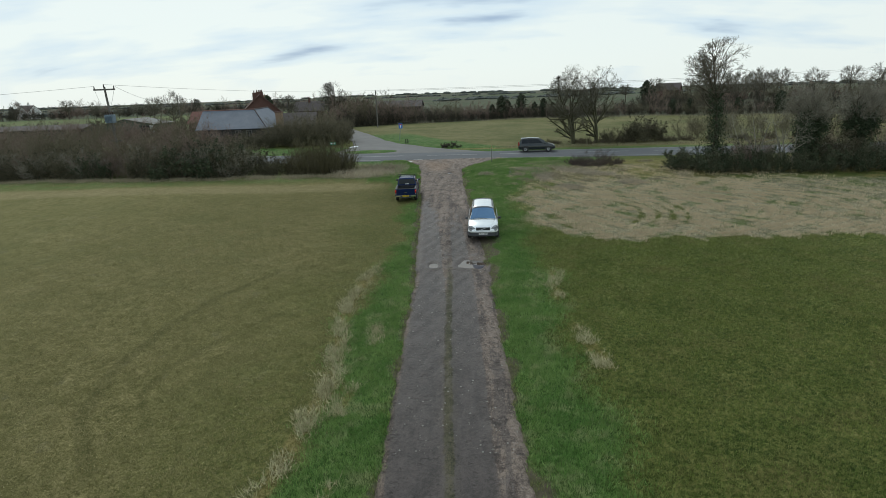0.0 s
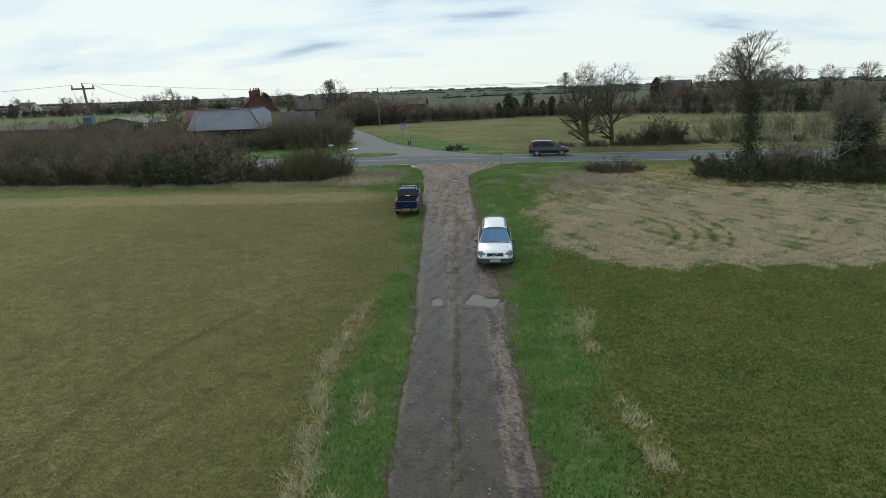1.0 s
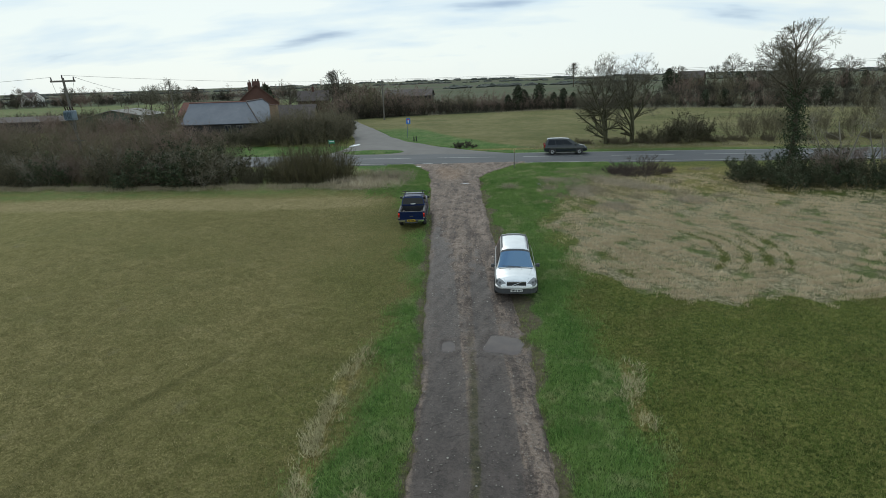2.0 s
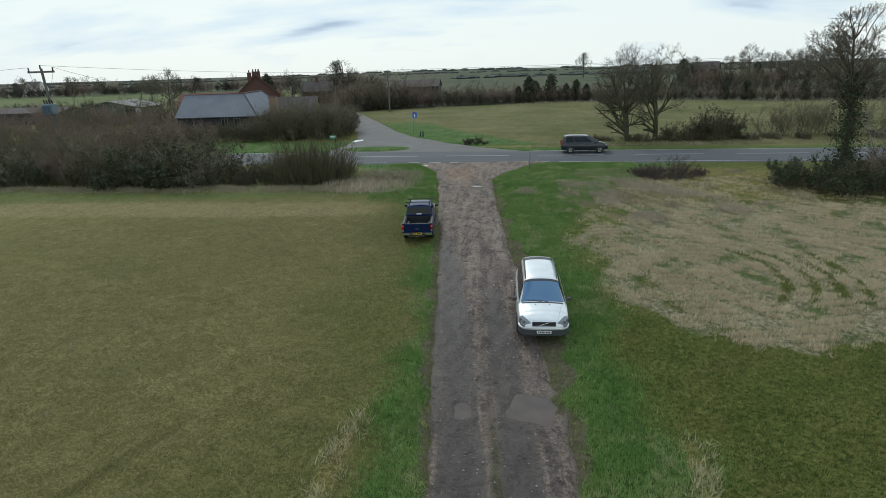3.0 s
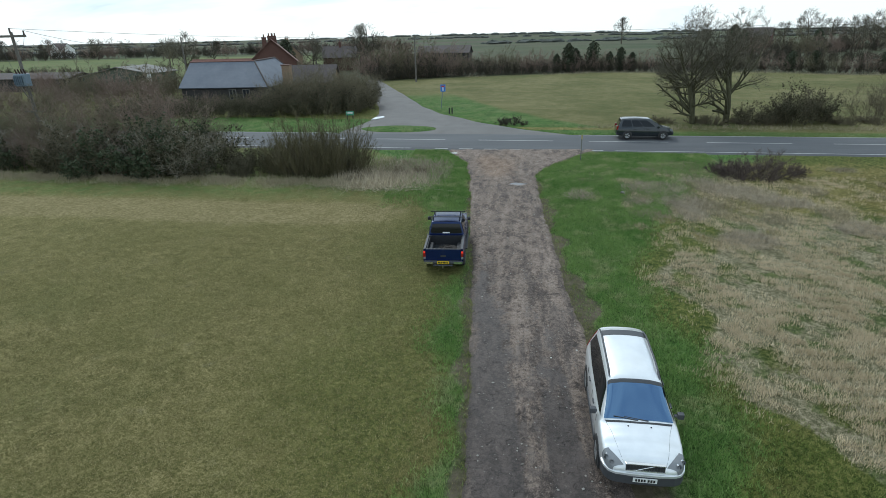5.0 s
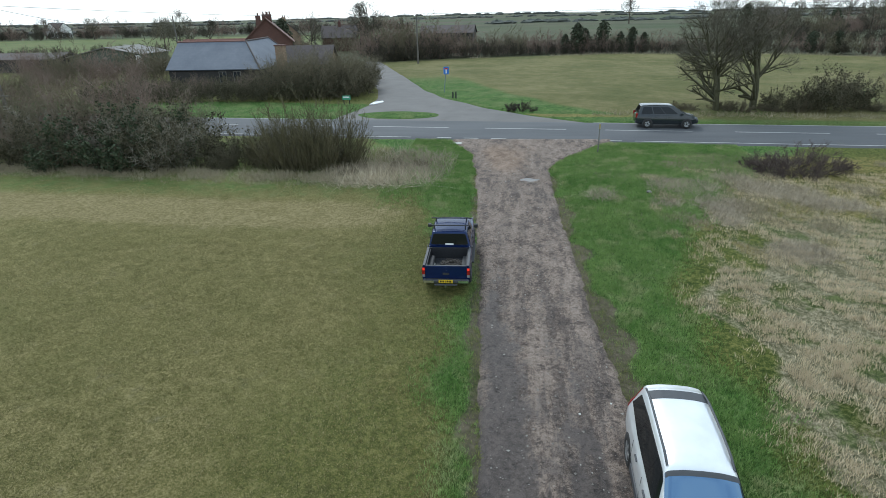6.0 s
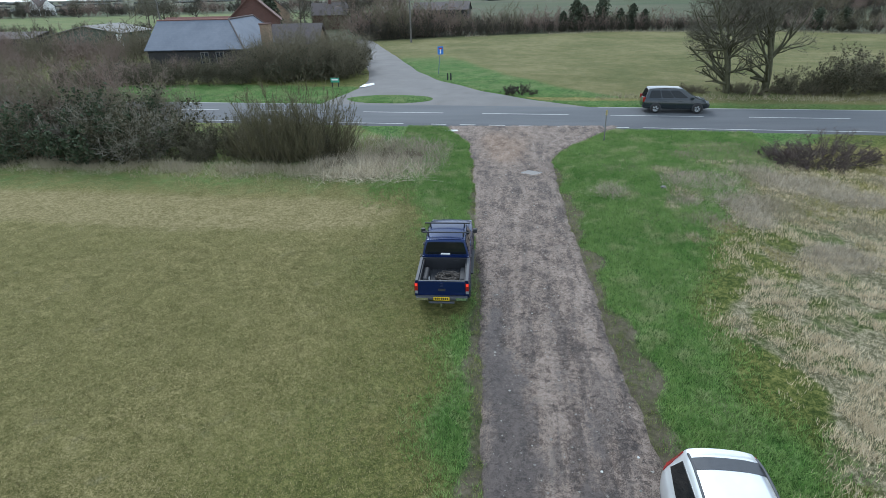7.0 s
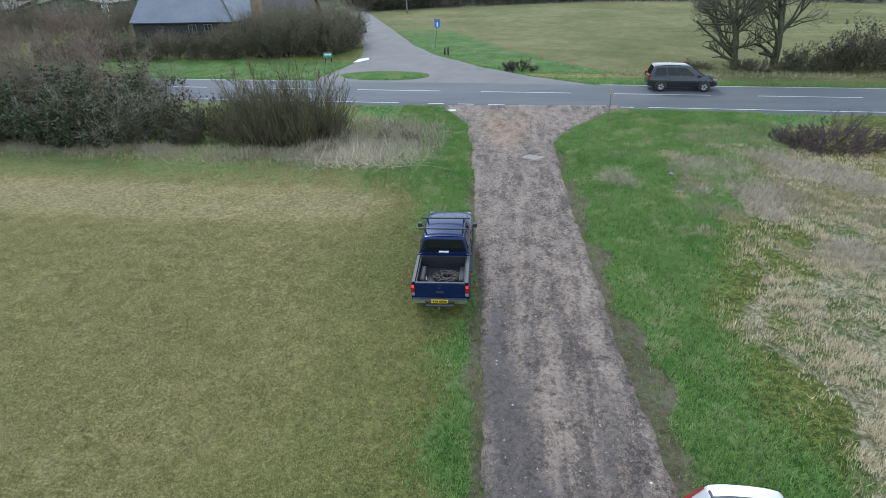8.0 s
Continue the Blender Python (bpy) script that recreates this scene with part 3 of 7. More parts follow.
TZ, RUT = track_z(TX, TY)
track = tagged(sheet("track", TX, TY, TZ, M_TRACK), "rutted brown dirt and gravel farm track with potholes", "track", kind="structure")
layer(track, "rut", np.clip(RUT, 0, 1) * np.interp(TY, [0, 25, 29, 40, 60], [1.0, 0.85, 0.4, 0.25, 0.2]))
layer(track, "grassy", (np.exp(-(((TX - (left_edge(TY) + right_edge(TY)) / 2) + 0.10) / 0.3) ** 2) * np.interp(TY, [0, 24, 30, 36], [1.25, 1.0, 0.4, 0.1]) + smooth(np.minimum(TX - left_edge(TY), right_edge(TY) - TX), 0.4, -0.2) * 0.7))
layer(track, "stony", smooth(TX, right_edge(TY) - 1.05, right_edge(TY) - 0.75) * smooth(TX, right_edge(TY) - 0.1, right_edge(TY) - 0.3) * smooth(TY, 32, 26))
layer(track, "churned", np.interp(TY, [20, 34, 44, 52, 64], [1.0, 1.0, 0.6, 0.3, 0.2]))
layer(track, "clay", np.exp(-(((TX + 2.6) / 1.7) ** 2 + ((TY - 59.5) / 3.6) ** 2)))
layer(track, "wet", np.interp(TY, [0, 22, 26, 30, 36, 60], [1.0, 1.0, 1.0, 0.7, 0.25, 0.1]) * (0.22 + 0.78 * smooth(RUT, 0.1, 0.7)) + np.interp(TY, [0, 25, 29, 36, 42, 52], [0.08, 0.24, 0.40, 0.34, 0.20, 0.05]) + np.exp(-((TX - left_edge(TY) - 0.45 - 0.15 * np.sin(TY * 0.9)) / 0.42) ** 2) * np.interp(TY, [25, 29, 38, 45], [0.0, 0.55, 0.6, 0.0]))


def puddle(x, y, rx, ry):
    bm = bmesh.new()
    ring = []
    for k in range(28):
        t = 2 * math.pi * k / 28
        ring.append(bm.verts.new((1.3 * rx * math.cos(t), 1.3 * ry * math.sin(t), 0)))
    bm.faces.new(ring)
    mesh = bpy.data.meshes.new("puddle")
    bm.to_mesh(mesh)
    bm.free()
    mesh.materials.append(M_WATER)
    ob = new("puddle", mesh)
    ob.location = (x, y, float(land(x, y, False)) - 0.052)
    return tagged(ob, "shallow muddy puddle in a pothole of the track", "puddle", "puddles on the track", "structure")


for p in PUDDLES:
    puddle(*p)

# ---------------------------------------------------------------- road, side lane, paint
rx_ = spread(-60, 60, 0.8, -900, 900, 1.15)
RV, RX = np.meshgrid(np.linspace(-3.35, 3.35, 15), rx_)
RY = road_mid(RX) + RV
road_base = land(RX, RY, False)
RZ = road_base + 0.01 - 0.02 * (RV / 3.35) ** 2 - 0.12 * smooth(np.abs(RV), 3.2, 3.35)
road = tagged(sheet("road", RX, RY, RZ, M_TARMAC), "grey tarmac country road with faded white lines", "road", kind="structure")


def resample(line, n):
    line = np.array(line, float)
    s = np.concatenate([[0], np.cumsum(np.hypot(*np.diff(line, axis=0).T))])
    t = np.linspace(0, s[-1], n)
    return np.stack([np.interp(t, s, line[:, 0]), np.interp(t, s, line[:, 1])], -1)


la, lb = resample(LANE_L, 160), resample(LANE_R, 160)
lu = np.linspace(0, 1, 15)[None, :, None]
LXY = la[:, None, :] * (1 - lu) + lb[:, None, :] * lu
LX, LY = LXY[..., 0], LXY[..., 1]
LZ = land(LX, LY, False) + 0.004 - 0.05 * smooth(np.abs(LY - road_mid(LX)), 3.3, 3.0) - 0.10 * (np.abs(lu[..., 0] - 0.5) > 0.49) - 0.02 * smooth(island(LX, LY), -0.05, 0.1)
lane = tagged(sheet("side_lane", LX, LY, LZ, M_LANE), "pale worn tarmac side lane joining the road", "road", kind="structure")


def stripe(parent, name, x0, x1, off, width):
    n = max(2, int((x1 - x0) / 2))
    xs, vs = np.meshgrid(np.linspace(x0, x1, n), [off - width / 2, off + width / 2])
    ys = road_mid(xs) + vs
    z = land(xs, ys, False) + 0.01 - 0.02 * (vs / 3.35) ** 2 + 0.006
    ob = sheet(name, xs.T, ys.T, z.T, M_PAINT)
    ob.parent = parent
    return ob


for x in np.arange(-120, 130, 8.8):
    stripe(road, "centre_dash", x + 1.3, x + 7.3, 0.35, 0.11)
stripe(road, "edge_line", -120, -9.5, -2.85, 0.10)
stripe(road, "edge_line", 6.0, 120, -2.85, 0.10)
for x in np.arange(-7.6, 5.4, 1.95):
    stripe(road, "edge_dash", x, x + 1.05, -2.85, 0.12)
stripe(road, "edge_line", -120, -17.5, 2.85, 0.10)
stripe(road, "edge_line", 4.0, 120, 2.85, 0.10)

# ---------------------------------------------------------------- plants


def ground_z(x, y):
    return float(land(x, y))


def mesh_from(name, co, faces, material, smooth_it=False):
    mesh = bpy.data.meshes.new(name)
    mesh.from_pydata(np.asarray(co).tolist(), [], np.asarray(faces).tolist())
    mesh.materials.append(material)
    if smooth_it:
        mesh.polygons.foreach_set("use_smooth", np.ones(len(mesh.polygons), bool))
    mesh.update()
    return mesh


def ribbons(segs, rng):
    """Flat tapered strips from rows of p0, p1, r0, r1."""
    s = np.array(segs)
    p0, p1, r0, r1 = s[:, 0:3], s[:, 3:6], s[:, 6:7], s[:, 7:8]
    d = p1 - p0
    side = np.cross(d, rng.normal(size=d.shape))
    side /= np.linalg.norm(side, axis=1, keepdims=True) + 1e-9
    co = np.stack([p0 - side * r0, p0 + side * r0, p1 + side * r1, p1 - side * r1], 1).reshape(-1, 3)
    i = np.arange(len(s))[:, None] * 4
    return co, i + np.array([[0, 1, 2, 3]])


def tubes(segs, sides=6):
    s = np.array(segs)
    p0, p1, r0, r1 = s[:, 0:3], s[:, 3:6], s[:, 6:7], s[:, 7:8]
    d = p1 - p0
    d /= np.linalg.norm(d, axis=1, keepdims=True) + 1e-9
    ref = np.where(np.abs(d[:, 2:3]) > 0.9, np.array([[1.0, 0, 0]]), np.array([[0, 0, 1.0]]))
    u = np.cross(d, ref)
    u /= np.linalg.norm(u, axis=1, keepdims=True)
    v = np.cross(d, u)
    ring0, ring1 = [], []
    for k in range(sides):
        t = 2 * math.pi * k / sides
        o = u * math.cos(t) + v * math.sin(t)
        ring0.append(p0 - d * r0 * 0.3 + o * r0)
        ring1.append(p1 + o * r1)
    co = np.stack(ring0 + ring1, 1).reshape(-1, 3)
    base = np.arange(len(s))[:, None, None] * (2 * sides)
    quad = np.array([[k, (k + 1) % sides, sides + (k + 1) % sides, sides + k] for k in range(sides)])[None]
    return co, (base + quad).reshape(-1, 4)


def grow(rng, p, d, length, radius, level, spec, segs):
    """One limb and all that springs from it."""
    n = spec["n"][level]
    step = length / n
    pts = [np.array(p, float)]
    d = np.array(d, float)
    d /= np.linalg.norm(d)
    r = radius
    last = level == len(spec["n"]) - 1
    for k in range(n):
        d = d + rng.normal(size=3) * spec["bend"][level] + np.array([0, 0, spec["up"][level]])
        d /= np.linalg.norm(d)
        q = pts[-1] + d * step
        if level and "within" in spec:
            cx, cz, ra, rb = spec["within"]
            if ((q[0] - cx) ** 2 + q[1] ** 2) / ra ** 2 + ((q[2] - cz) / rb) ** 2 > 1.0 + 0.12 * rng.normal():
                return
        r1 = radius * (1 - (k + 1) / n * (0.75 if not last else 0.85))
        segs.append((*pts[-1], *q, r, r1))
        r = r1
        pts.append(q)
        if last:
            continue
        lo = spec["bare"][level]
        if (k + 1) / n < lo:
            continue
        kids = spec["kids"][level]
        for _ in range(rng.poisson(kids / (n * (1 - lo) + 1e-6))):
            axis = np.cross(d, rng.normal(size=3))
            axis /= np.linalg.norm(axis) + 1e-9
            ang = radians(rng.uniform(*spec["angle"][level]))
            kd = d * math.cos(ang) + axis * math.sin(ang)
            f = (k + 1) / n
            grow(rng, q, kd, length * spec["ratio"][level] * rng.uniform(0.65, 1.2) * (1.15 - 0.5 * f), max(r1 * spec.get("thin", 0.62), 0.004), level + 1, spec, segs)


def part(name, mesh, parent, label=""):
    ob = new(name, mesh)
    ob.parent = parent
    if label:
        tagged(ob, label)
    return ob


TREE = dict(n=[8, 6, 5, 4, 3], bend=[0.06, 0.13, 0.16, 0.2, 0.24], up=[0.02, 0.05, 0.05, 0.03, 0.0], bare=[0.22, 0.2, 0.15, 0.1, 0.0],
            kids=[11, 7, 6, 6, 0], angle=[(35, 70), (25, 60), (25, 60), (25, 65), (0, 0)], ratio=[0.62, 0.55, 0.52, 0.5, 0])


def make_tree(seed, height, radius, spec, bark, twig, label, thick=0.02, stems=1, spread_=0.0, ivy=None, min_r=0.006):
    """A bare winter tree: trunk with its limbs, crown of twigs, and ivy where it has some."""
    rng = np.random.default_rng(seed)
    segs = []
    for s in range(stems):
        a = 2 * math.pi * (s + rng.uniform(0, 0.6)) / stems
        lean = spread_ * (0.6 + 0.6 * rng.random())
        grow(rng, (0.12 * math.cos(a) * (stems > 1), 0.12 * math.sin(a) * (stems > 1), -0.15), (lean * math.cos(a), lean * math.sin(a), 1), height * rng.uniform(0.85, 1.0), radius, 0, spec, segs)
    big = [q for q in segs if q[6] > thick]
    small = [(*q[:6], max(q[6], min_r), max(q[7], min_r * 0.6)) for q in segs if q[6] <= thick]
    tree = tagged(new("tree"), label, "tree")
    part("trunk", mesh_from("trunk", *tubes(big), bark, True), tree)
    part("crown", mesh_from("crown", *ribbons(small, rng), twig), tree)
    if ivy:
        co = []
        stemsegs = [q for q in big if q[6] > ivy[1] and 0.5 * (q[2] + q[5]) < ivy[0]]
        for q in stemsegs:
            L = math.dist(q[:3], q[3:6])
            for _ in range(int(L * ivy[2])):
                f = rng.random()
                c = np.array(q[:3]) * (1 - f) + np.array(q[3:6]) * f
                co.append(c + rng.normal(size=3) * (q[6] * 0.7 + ivy[3]) * np.array([1, 1, 0.8]))
        part("ivy", leaves("ivy", np.array(co), rng, 0.085, M_LEAF_DARK), tree, "dark green ivy leaves")
    return tree


def leaves(name, co, rng, size, material):
    n = len(co)
    u = rng.normal(size=(n, 3)); u /= np.linalg.norm(u, axis=1, keepdims=True)
    v = np.cross(u, rng.normal(size=(n, 3))); v /= np.linalg.norm(v, axis=1, keepdims=True)
    s = size * rng.uniform(0.6, 1.3, (n, 1))
    q = np.stack([co - u * s, co + v * s * 0.55, co + u * s, co - v * s * 0.55], 1).reshape(-1, 3)
    return mesh_from(name, q, np.arange(n)[:, None] * 4 + np.array([[0, 1, 2, 3]]), material)


BUSH = dict(n=[5, 4, 3], bend=[0.12, 0.2, 0.25], up=[0.06, 0.06, 0.03], bare=[0.1, 0.0, 0.0], kids=[9, 8, 0], angle=[(15, 50), (20, 60), (0, 0)], ratio=[0.45, 0.5, 0])


def bush_mesh(seed, height, width, stems, material, min_r=0.010, arch=0.0, depth=None, spec=BUSH, leaf=0, leaf_mat=None):
    rng = np.random.default_rng(seed)
    segs = []
    depth = depth or width
    for _ in range(stems):
        a, r = rng.uniform(0, 2 * math.pi), math.sqrt(rng.random())
        x, y = 0.5 * width * r * math.cos(a), 0.5 * depth * r * math.sin(a)
        edge = 1 - 0.45 * r * r
        lean = np.array([0.55 * x / width * 2 + rng.normal() * 0.2, 0.55 * y / depth * 2 + rng.normal() * 0.2, 1 - arch])
        grow(rng, (x * 0.8, y * 0.8, -0.1), lean, height * edge * rng.uniform(0.6, 1.0), 0.022, 0, spec, segs)
    small = [(*q[:6], max(q[6], min_r), max(q[7], min_r * 0.6)) for q in segs]
    mesh = mesh_from("bush", *ribbons(small, rng), material)
    if leaf:
        pick = np.array(small)[rng.integers(0, len(small), leaf)]
        co = pick[:, 0:3] * 0.5 + pick[:, 3:6] * 0.5 + rng.normal(size=(leaf, 3)) * 0.06
        lm = leaves("foliage", co, rng, 0.085, leaf_mat)
        return mesh, lm
    return mesh, None


def bush_kind(name, label, category, *a, **k):
    mesh, lm = bush_mesh(*a, **k)
    if lm:
        ob = tagged(new(name), label, category)
        part("twig_mass", mesh, ob)
        part("foliage", lm, ob)
    else:
        ob = tagged(new(name, mesh), label, category)
    return ob


PARK = []


def scatter(kinds, spots, group, rng, lift=0.0):
    """Copies of the kinds at (x, y, scale) spots, turned by chance."""
    for i, (x, y, s, *kk) in enumerate(spots):
        k = kinds[kk[0]] if kk else kinds[int(rng.integers(len(kinds)))]
        m = pose(x, y, ground_z(x, y) + lift, 0, 0, rng.uniform(0, 360)) @ Matrix.Diagonal((s * rng.uniform(0.9, 1.1), s * rng.uniform(0.9, 1.1), s * rng.uniform(0.92, 1.08), 1))
        if k not in PARK:
            PARK.append(k)
            k.matrix_basis = m
            tagged(k, group=group)
        else:
            o = copy_thing(k, m)
            o.matrix_basis = m
            tagged(o, group=group)


rng = np.random.default_rng(11)
# tall bare hedge along the road, with evergreen shrubs at its foot
H_RED = bush_kind("hedge_shrub", "tall bare reddish-brown hawthorn shrub in the roadside hedge", "shrub", 1, 5.6, 4.6, 40, M_TWIG_RED, min_r=0.009)
H_BROWN = bush_kind("hedge_shrub", "tall bare brown shrub with tangled twigs in the hedge", "shrub", 2, 5.2, 4.4, 40, M_TWIG_BROWN, min_r=0.009)
H_GREY = bush_kind("hedge_shrub", "bare grey-twigged shrub with pale stems in the hedge", "shrub", 3, 4.6, 3.4, 16, M_TWIG_GREY, min_r=0.013)
H_GREEN = bush_kind("evergreen_shrub", "dark green leafy bramble and holly shrub at the hedge foot", "shrub", 4, 3.0, 4.2, 34, M_TWIG_BROWN, leaf=5200, leaf_mat=M_LEAF_DARK)
H_MIX = bush_kind("evergreen_shrub", "dense dull green and brown leafy shrub in the hedge", "shrub", 5, 4.2, 4.2, 40, M_TWIG_BROWN, leaf=4200, leaf_mat=M_LEAF_HEDGE)
spots = []
for x in np.arange(-62, -24.0, 2.3):
    y0 = 57.2 - 0.072 * (x + 20)
    spots.append((x + rng.uniform(-0.5, 0.5), y0 + 3.2 + rng.uniform(-0.7, 0.7), rng.uniform(0.70, 1.22), int(rng.integers(0, 2))))
    spots.append((x + 0.6, y0 + 0.4 + rng.uniform(-0.5, 0.5), rng.uniform(0.55, 0.92), int(rng.integers(0, 2))))
for x in np.arange(-60, -23.8, 2.6):
    spots.append((x + rng.uniform(-0.8, 0.8), 57.0 - 0.072 * (x + 20) + rng.uniform(-0.5, 2.5), rng.uniform(0.7, 1.15), 2))
scatter([H_RED, H_BROWN, H_GREY], spots, "shrubs of the roadside hedge", rng)
spots = [(x + rng.uniform(-0.6, 0.6), 56.9 - 0.072 * (x + 20) + rng.uniform(-0.5, 0.7), rng.uniform(0.7, 0.95), int(rng.integers(0, 2))) for x in np.arange(-58, -36, 3.2)]
spots += [(-33.6, 57.6, 0.8, 1), (-30.6, 57.3, 1.0, 0), (-27.8, 57.2, 1.2, 0), (-25.2, 57.6, 1.25, 0), (-23.0, 57.6, 1.0, 1), (-28.5, 59.8, 1.0, 1), (-20.9, 57.6, 0.55, 1), (-19.3, 58.2, 0.62, 1), (-20.0, 56.6, 0.42, 1)]
scatter([H_GREEN, H_MIX], spots, "evergreen shrubs at the hedge foot", rng)
scatter([H_GREY], [(-23.4, 56.6, 0.95), (-22.6, 57.2, 0.62)], "shrubs of the roadside hedge", rng)

spots = [(x + rng.uniform(-1.2, 1.2), 75.5 - 0.072 * (x + 20) + rng.uniform(0, 5), rng.uniform(0.55, 0.95), int(rng.integers(0, 2))) for x in np.arange(-84, -46, 2.4)]
spots += [(x + rng.uniform(-1.5, 1.5), 92 + rng.uniform(-5, 8), rng.uniform(0.5, 0.9), int(rng.integers(0, 2))) for x in np.arange(-82, -46, 2.9)]
scatter([H_RED, H_BROWN, H_GREY], spots, "scrub round the farm yard", rng)

# lone willow-like bush beside the reeds
H_WAND = bush_kind("willow_bush", "rounded bare bush of upright olive-brown wands", "bush", 6, 3.6, 3.8, 95, M_TWIG_OLIVE, min_r=0.008,
                   spec=dict(n=[6, 4, 3], bend=[0.05, 0.12, 0.2], up=[0.04, 0.08, 0.06], bare=[0.2, 0.0, 0.0], kids=[8, 4, 0], angle=[(8, 28), (10, 35), (0, 0)], ratio=[0.4, 0.45, 0]))
scatter([H_WAND], [(-15.4, 57.0, 1.08), (-13.3, 57.2, 1.08), (-17.3, 57.6, 0.72), (-14.4, 56.6, 0.8), (-16.2, 57.8, 0.85), (-12.6, 57.9, 0.75)], "willow bushes beside the reeds", rng)

scatter([H_BROWN], [(-14.2, 57.4, 0.62), (-16.2, 57.3, 0.58)], "shrubs of the roadside hedge", rng)
scatter([H_MIX], [(-13.4, 57.9, 0.5), (-15.2, 57.8, 0.62), (-17.0, 57.9, 0.5)], "evergreen shrubs at the hedge foot", rng)
# shrubbery in front of the barn
scatter([H_BROWN], [(-24.5, 82.5, 0.95), (-22.3, 84.5, 1.0), (-20.3, 85.0, 0.98), (-26.8, 82.3, 0.8), (-28.2, 83.4, 0.75), (-23.4, 82.0, 0.9), (-19.8, 82.4, 0.85), (-18.9, 84.4, 0.9), (-21.6, 82.6, 0.95), (-25.6, 81.6, 0.8), (-22.0, 88.0, 1.0), (-19.9, 90.5, 0.9), (-25.0, 87.0, 1.0), (-20.3, 95.5, 0.7)], "shrubs in front of the barn", rng)
spots = [(-24.0, 80.8, 0.75, 1), (-21.4, 81.6, 0.8, 1), (-19.3, 82.7, 0.75, 1), (-18.6, 85.0, 0.75, 1), (-26.6, 80.6, 0.7, 1), (-19.0, 88.0, 0.8, 1), (-22.6, 83.0, 0.9, 0)]
spots += [(x, 79.4 - 0.06 * (x + 28) + rng.uniform(-0.4, 0.4), rng.uniform(0.5, 0.62), 1) for x in np.arange(-46, -26.5, 2.0)]
spots += [(x + rng.uniform(-0.4, 0.4), 84.2 + rng.uniform(-0.4, 0.4), rng.uniform(0.42, 0.56), 1) for x in np.arange(-46, -30, 1.5)]
scatter([H_GREEN, H_MIX], spots, "evergreen shrubs in front of the barn", rng)
scatter([H_RED], [(x, 83.0 + rng.uniform(-0.5, 0.5), rng.uniform(0.38, 0.5)) for x in (-44, -41.5, -39, -36.4, -35.2, -31.0, -29.2)], "shrubs in front of the barn", rng)

# bramble heaps
BRASH = bush_kind("bramble", "low tangled heap of bare purplish-brown brambles in the grass", "bramble", 7, 1.7, 5.4, 130, M_TWIG_BRAMBLE, min_r=0.010, arch=0.88, depth=3.0)
scatter([BRASH], [(13.3, 56.6, 0.95)], "", rng)
BRASH.rotation_euler[2] = radians(4)
BRASH2 = bush_kind("bramble", "small dark heap of cut brambles on the lane corner", "bramble", 8, 0.9, 3.2, 40, M_TWIG_DARK, min_r=0.016, arch=0.8, depth=1.6)
BRASH2.matrix_basis = pose(-1.6, 74.4, ground_z(-1.6, 74.4), 0, 0, -20)

# the pair of open-crowned trees across the road
wide = dict(n=[8, 7, 6, 5, 4], bend=[0.07, 0.10, 0.12, 0.14, 0.16], up=[0.02, 0.035, 0.04, 0.03, 0.02], bare=[0.10, 0.14, 0.10, 0.05, 0.0], kids=[15, 8, 8, 5, 0],
            angle=[(42, 82), (25, 55), (25, 55), (25, 55), (0, 0)], ratio=[0.74, 0.52, 0.50, 0.52, 0], thin=0.58)
T1 = make_tree(21, 7.4, 0.22, dict(wide, within=(0.0, 5.2, 3.9, 4.9)), M_BARK_GREEN, M_TWIG_TREE, "spreading bare tree with twin trunks beside the road", stems=2, spread_=0.20, min_r=0.0095)
T1.matrix_basis = pose(14.55, 74.2, ground_z(14.55, 74.2), 0, 0, 20)
T2 = make_tree(43, 7.8, 0.26, dict(wide, within=(0.7, 5.6, 4.6, 5.1)), M_BARK_GREEN, M_TWIG_TREE, "spreading bare tree with low limbs beside the road", stems=2, spread_=0.15, min_r=0.0095)
T2.matrix_basis = pose(17.6, 74.8, ground_z(17.6, 74.8), 0, 0, 0)
scatter([H_MIX], [(23.0, 73.8, 0.85), (24.6, 74.4, 0.7), (21.4, 73.9, 0.55), (19.4, 74.0, 0.5)], "evergreen shrubs across the road", rng)
scatter([H_BROWN], [(23.6, 74.6, 0.55), (30.0, 75.0, 0.72), (32.5, 75.0, 0.8), (35.5, 75.2, 0.8), (39.0, 75.0, 0.8), (43.0, 74.5, 0.75), (47.0, 74, 0.8)], "bare shrubs across the road", rng)
LOW = bush_kind("scrub", "low tangled brown scrub along the field edge", "scrub", 9, 1.1, 4.5, 60, M_TWIG_BROWN, min_r=0.012, arch=0.5, depth=1.2)
scatter([LOW], [(x, 74.2 - 0.05 * (x - 14) + rng.uniform(-0.2, 0.3), rng.uniform(0.6, 1.0)) for x in (12, 15.6, 18.6, 21, 26.4, 28.8, 32, 35.5, 39, 43)], "scrub along the field edge", rng)

# ivy-clad trees and brambles on the near bank
tall = dict(n=[9, 7, 6, 5, 4], bend=[0.04, 0.10, 0.12, 0.13, 0.15], up=[0.02, 0.05, 0.05, 0.03, 0.02], bare=[0.50, 0.15, 0.12, 0.05, 0.0], kids=[18, 10, 8, 6, 0],
            angle=[(28, 62), (25, 52), (25, 50), (25, 50), (0, 0)], ratio=[0.46, 0.55, 0.50, 0.52, 0], thin=0.58)
T3 = make_tree(47, 11.4, 0.25, dict(tall, within=(0.4, 8.9, 3.9, 3.7)), M_BARK, M_TWIG_TREE, "tall bare tree with an ivy-clad trunk on the bank", ivy=(8.2, 0.10, 620, 0.28), min_r=0.012)
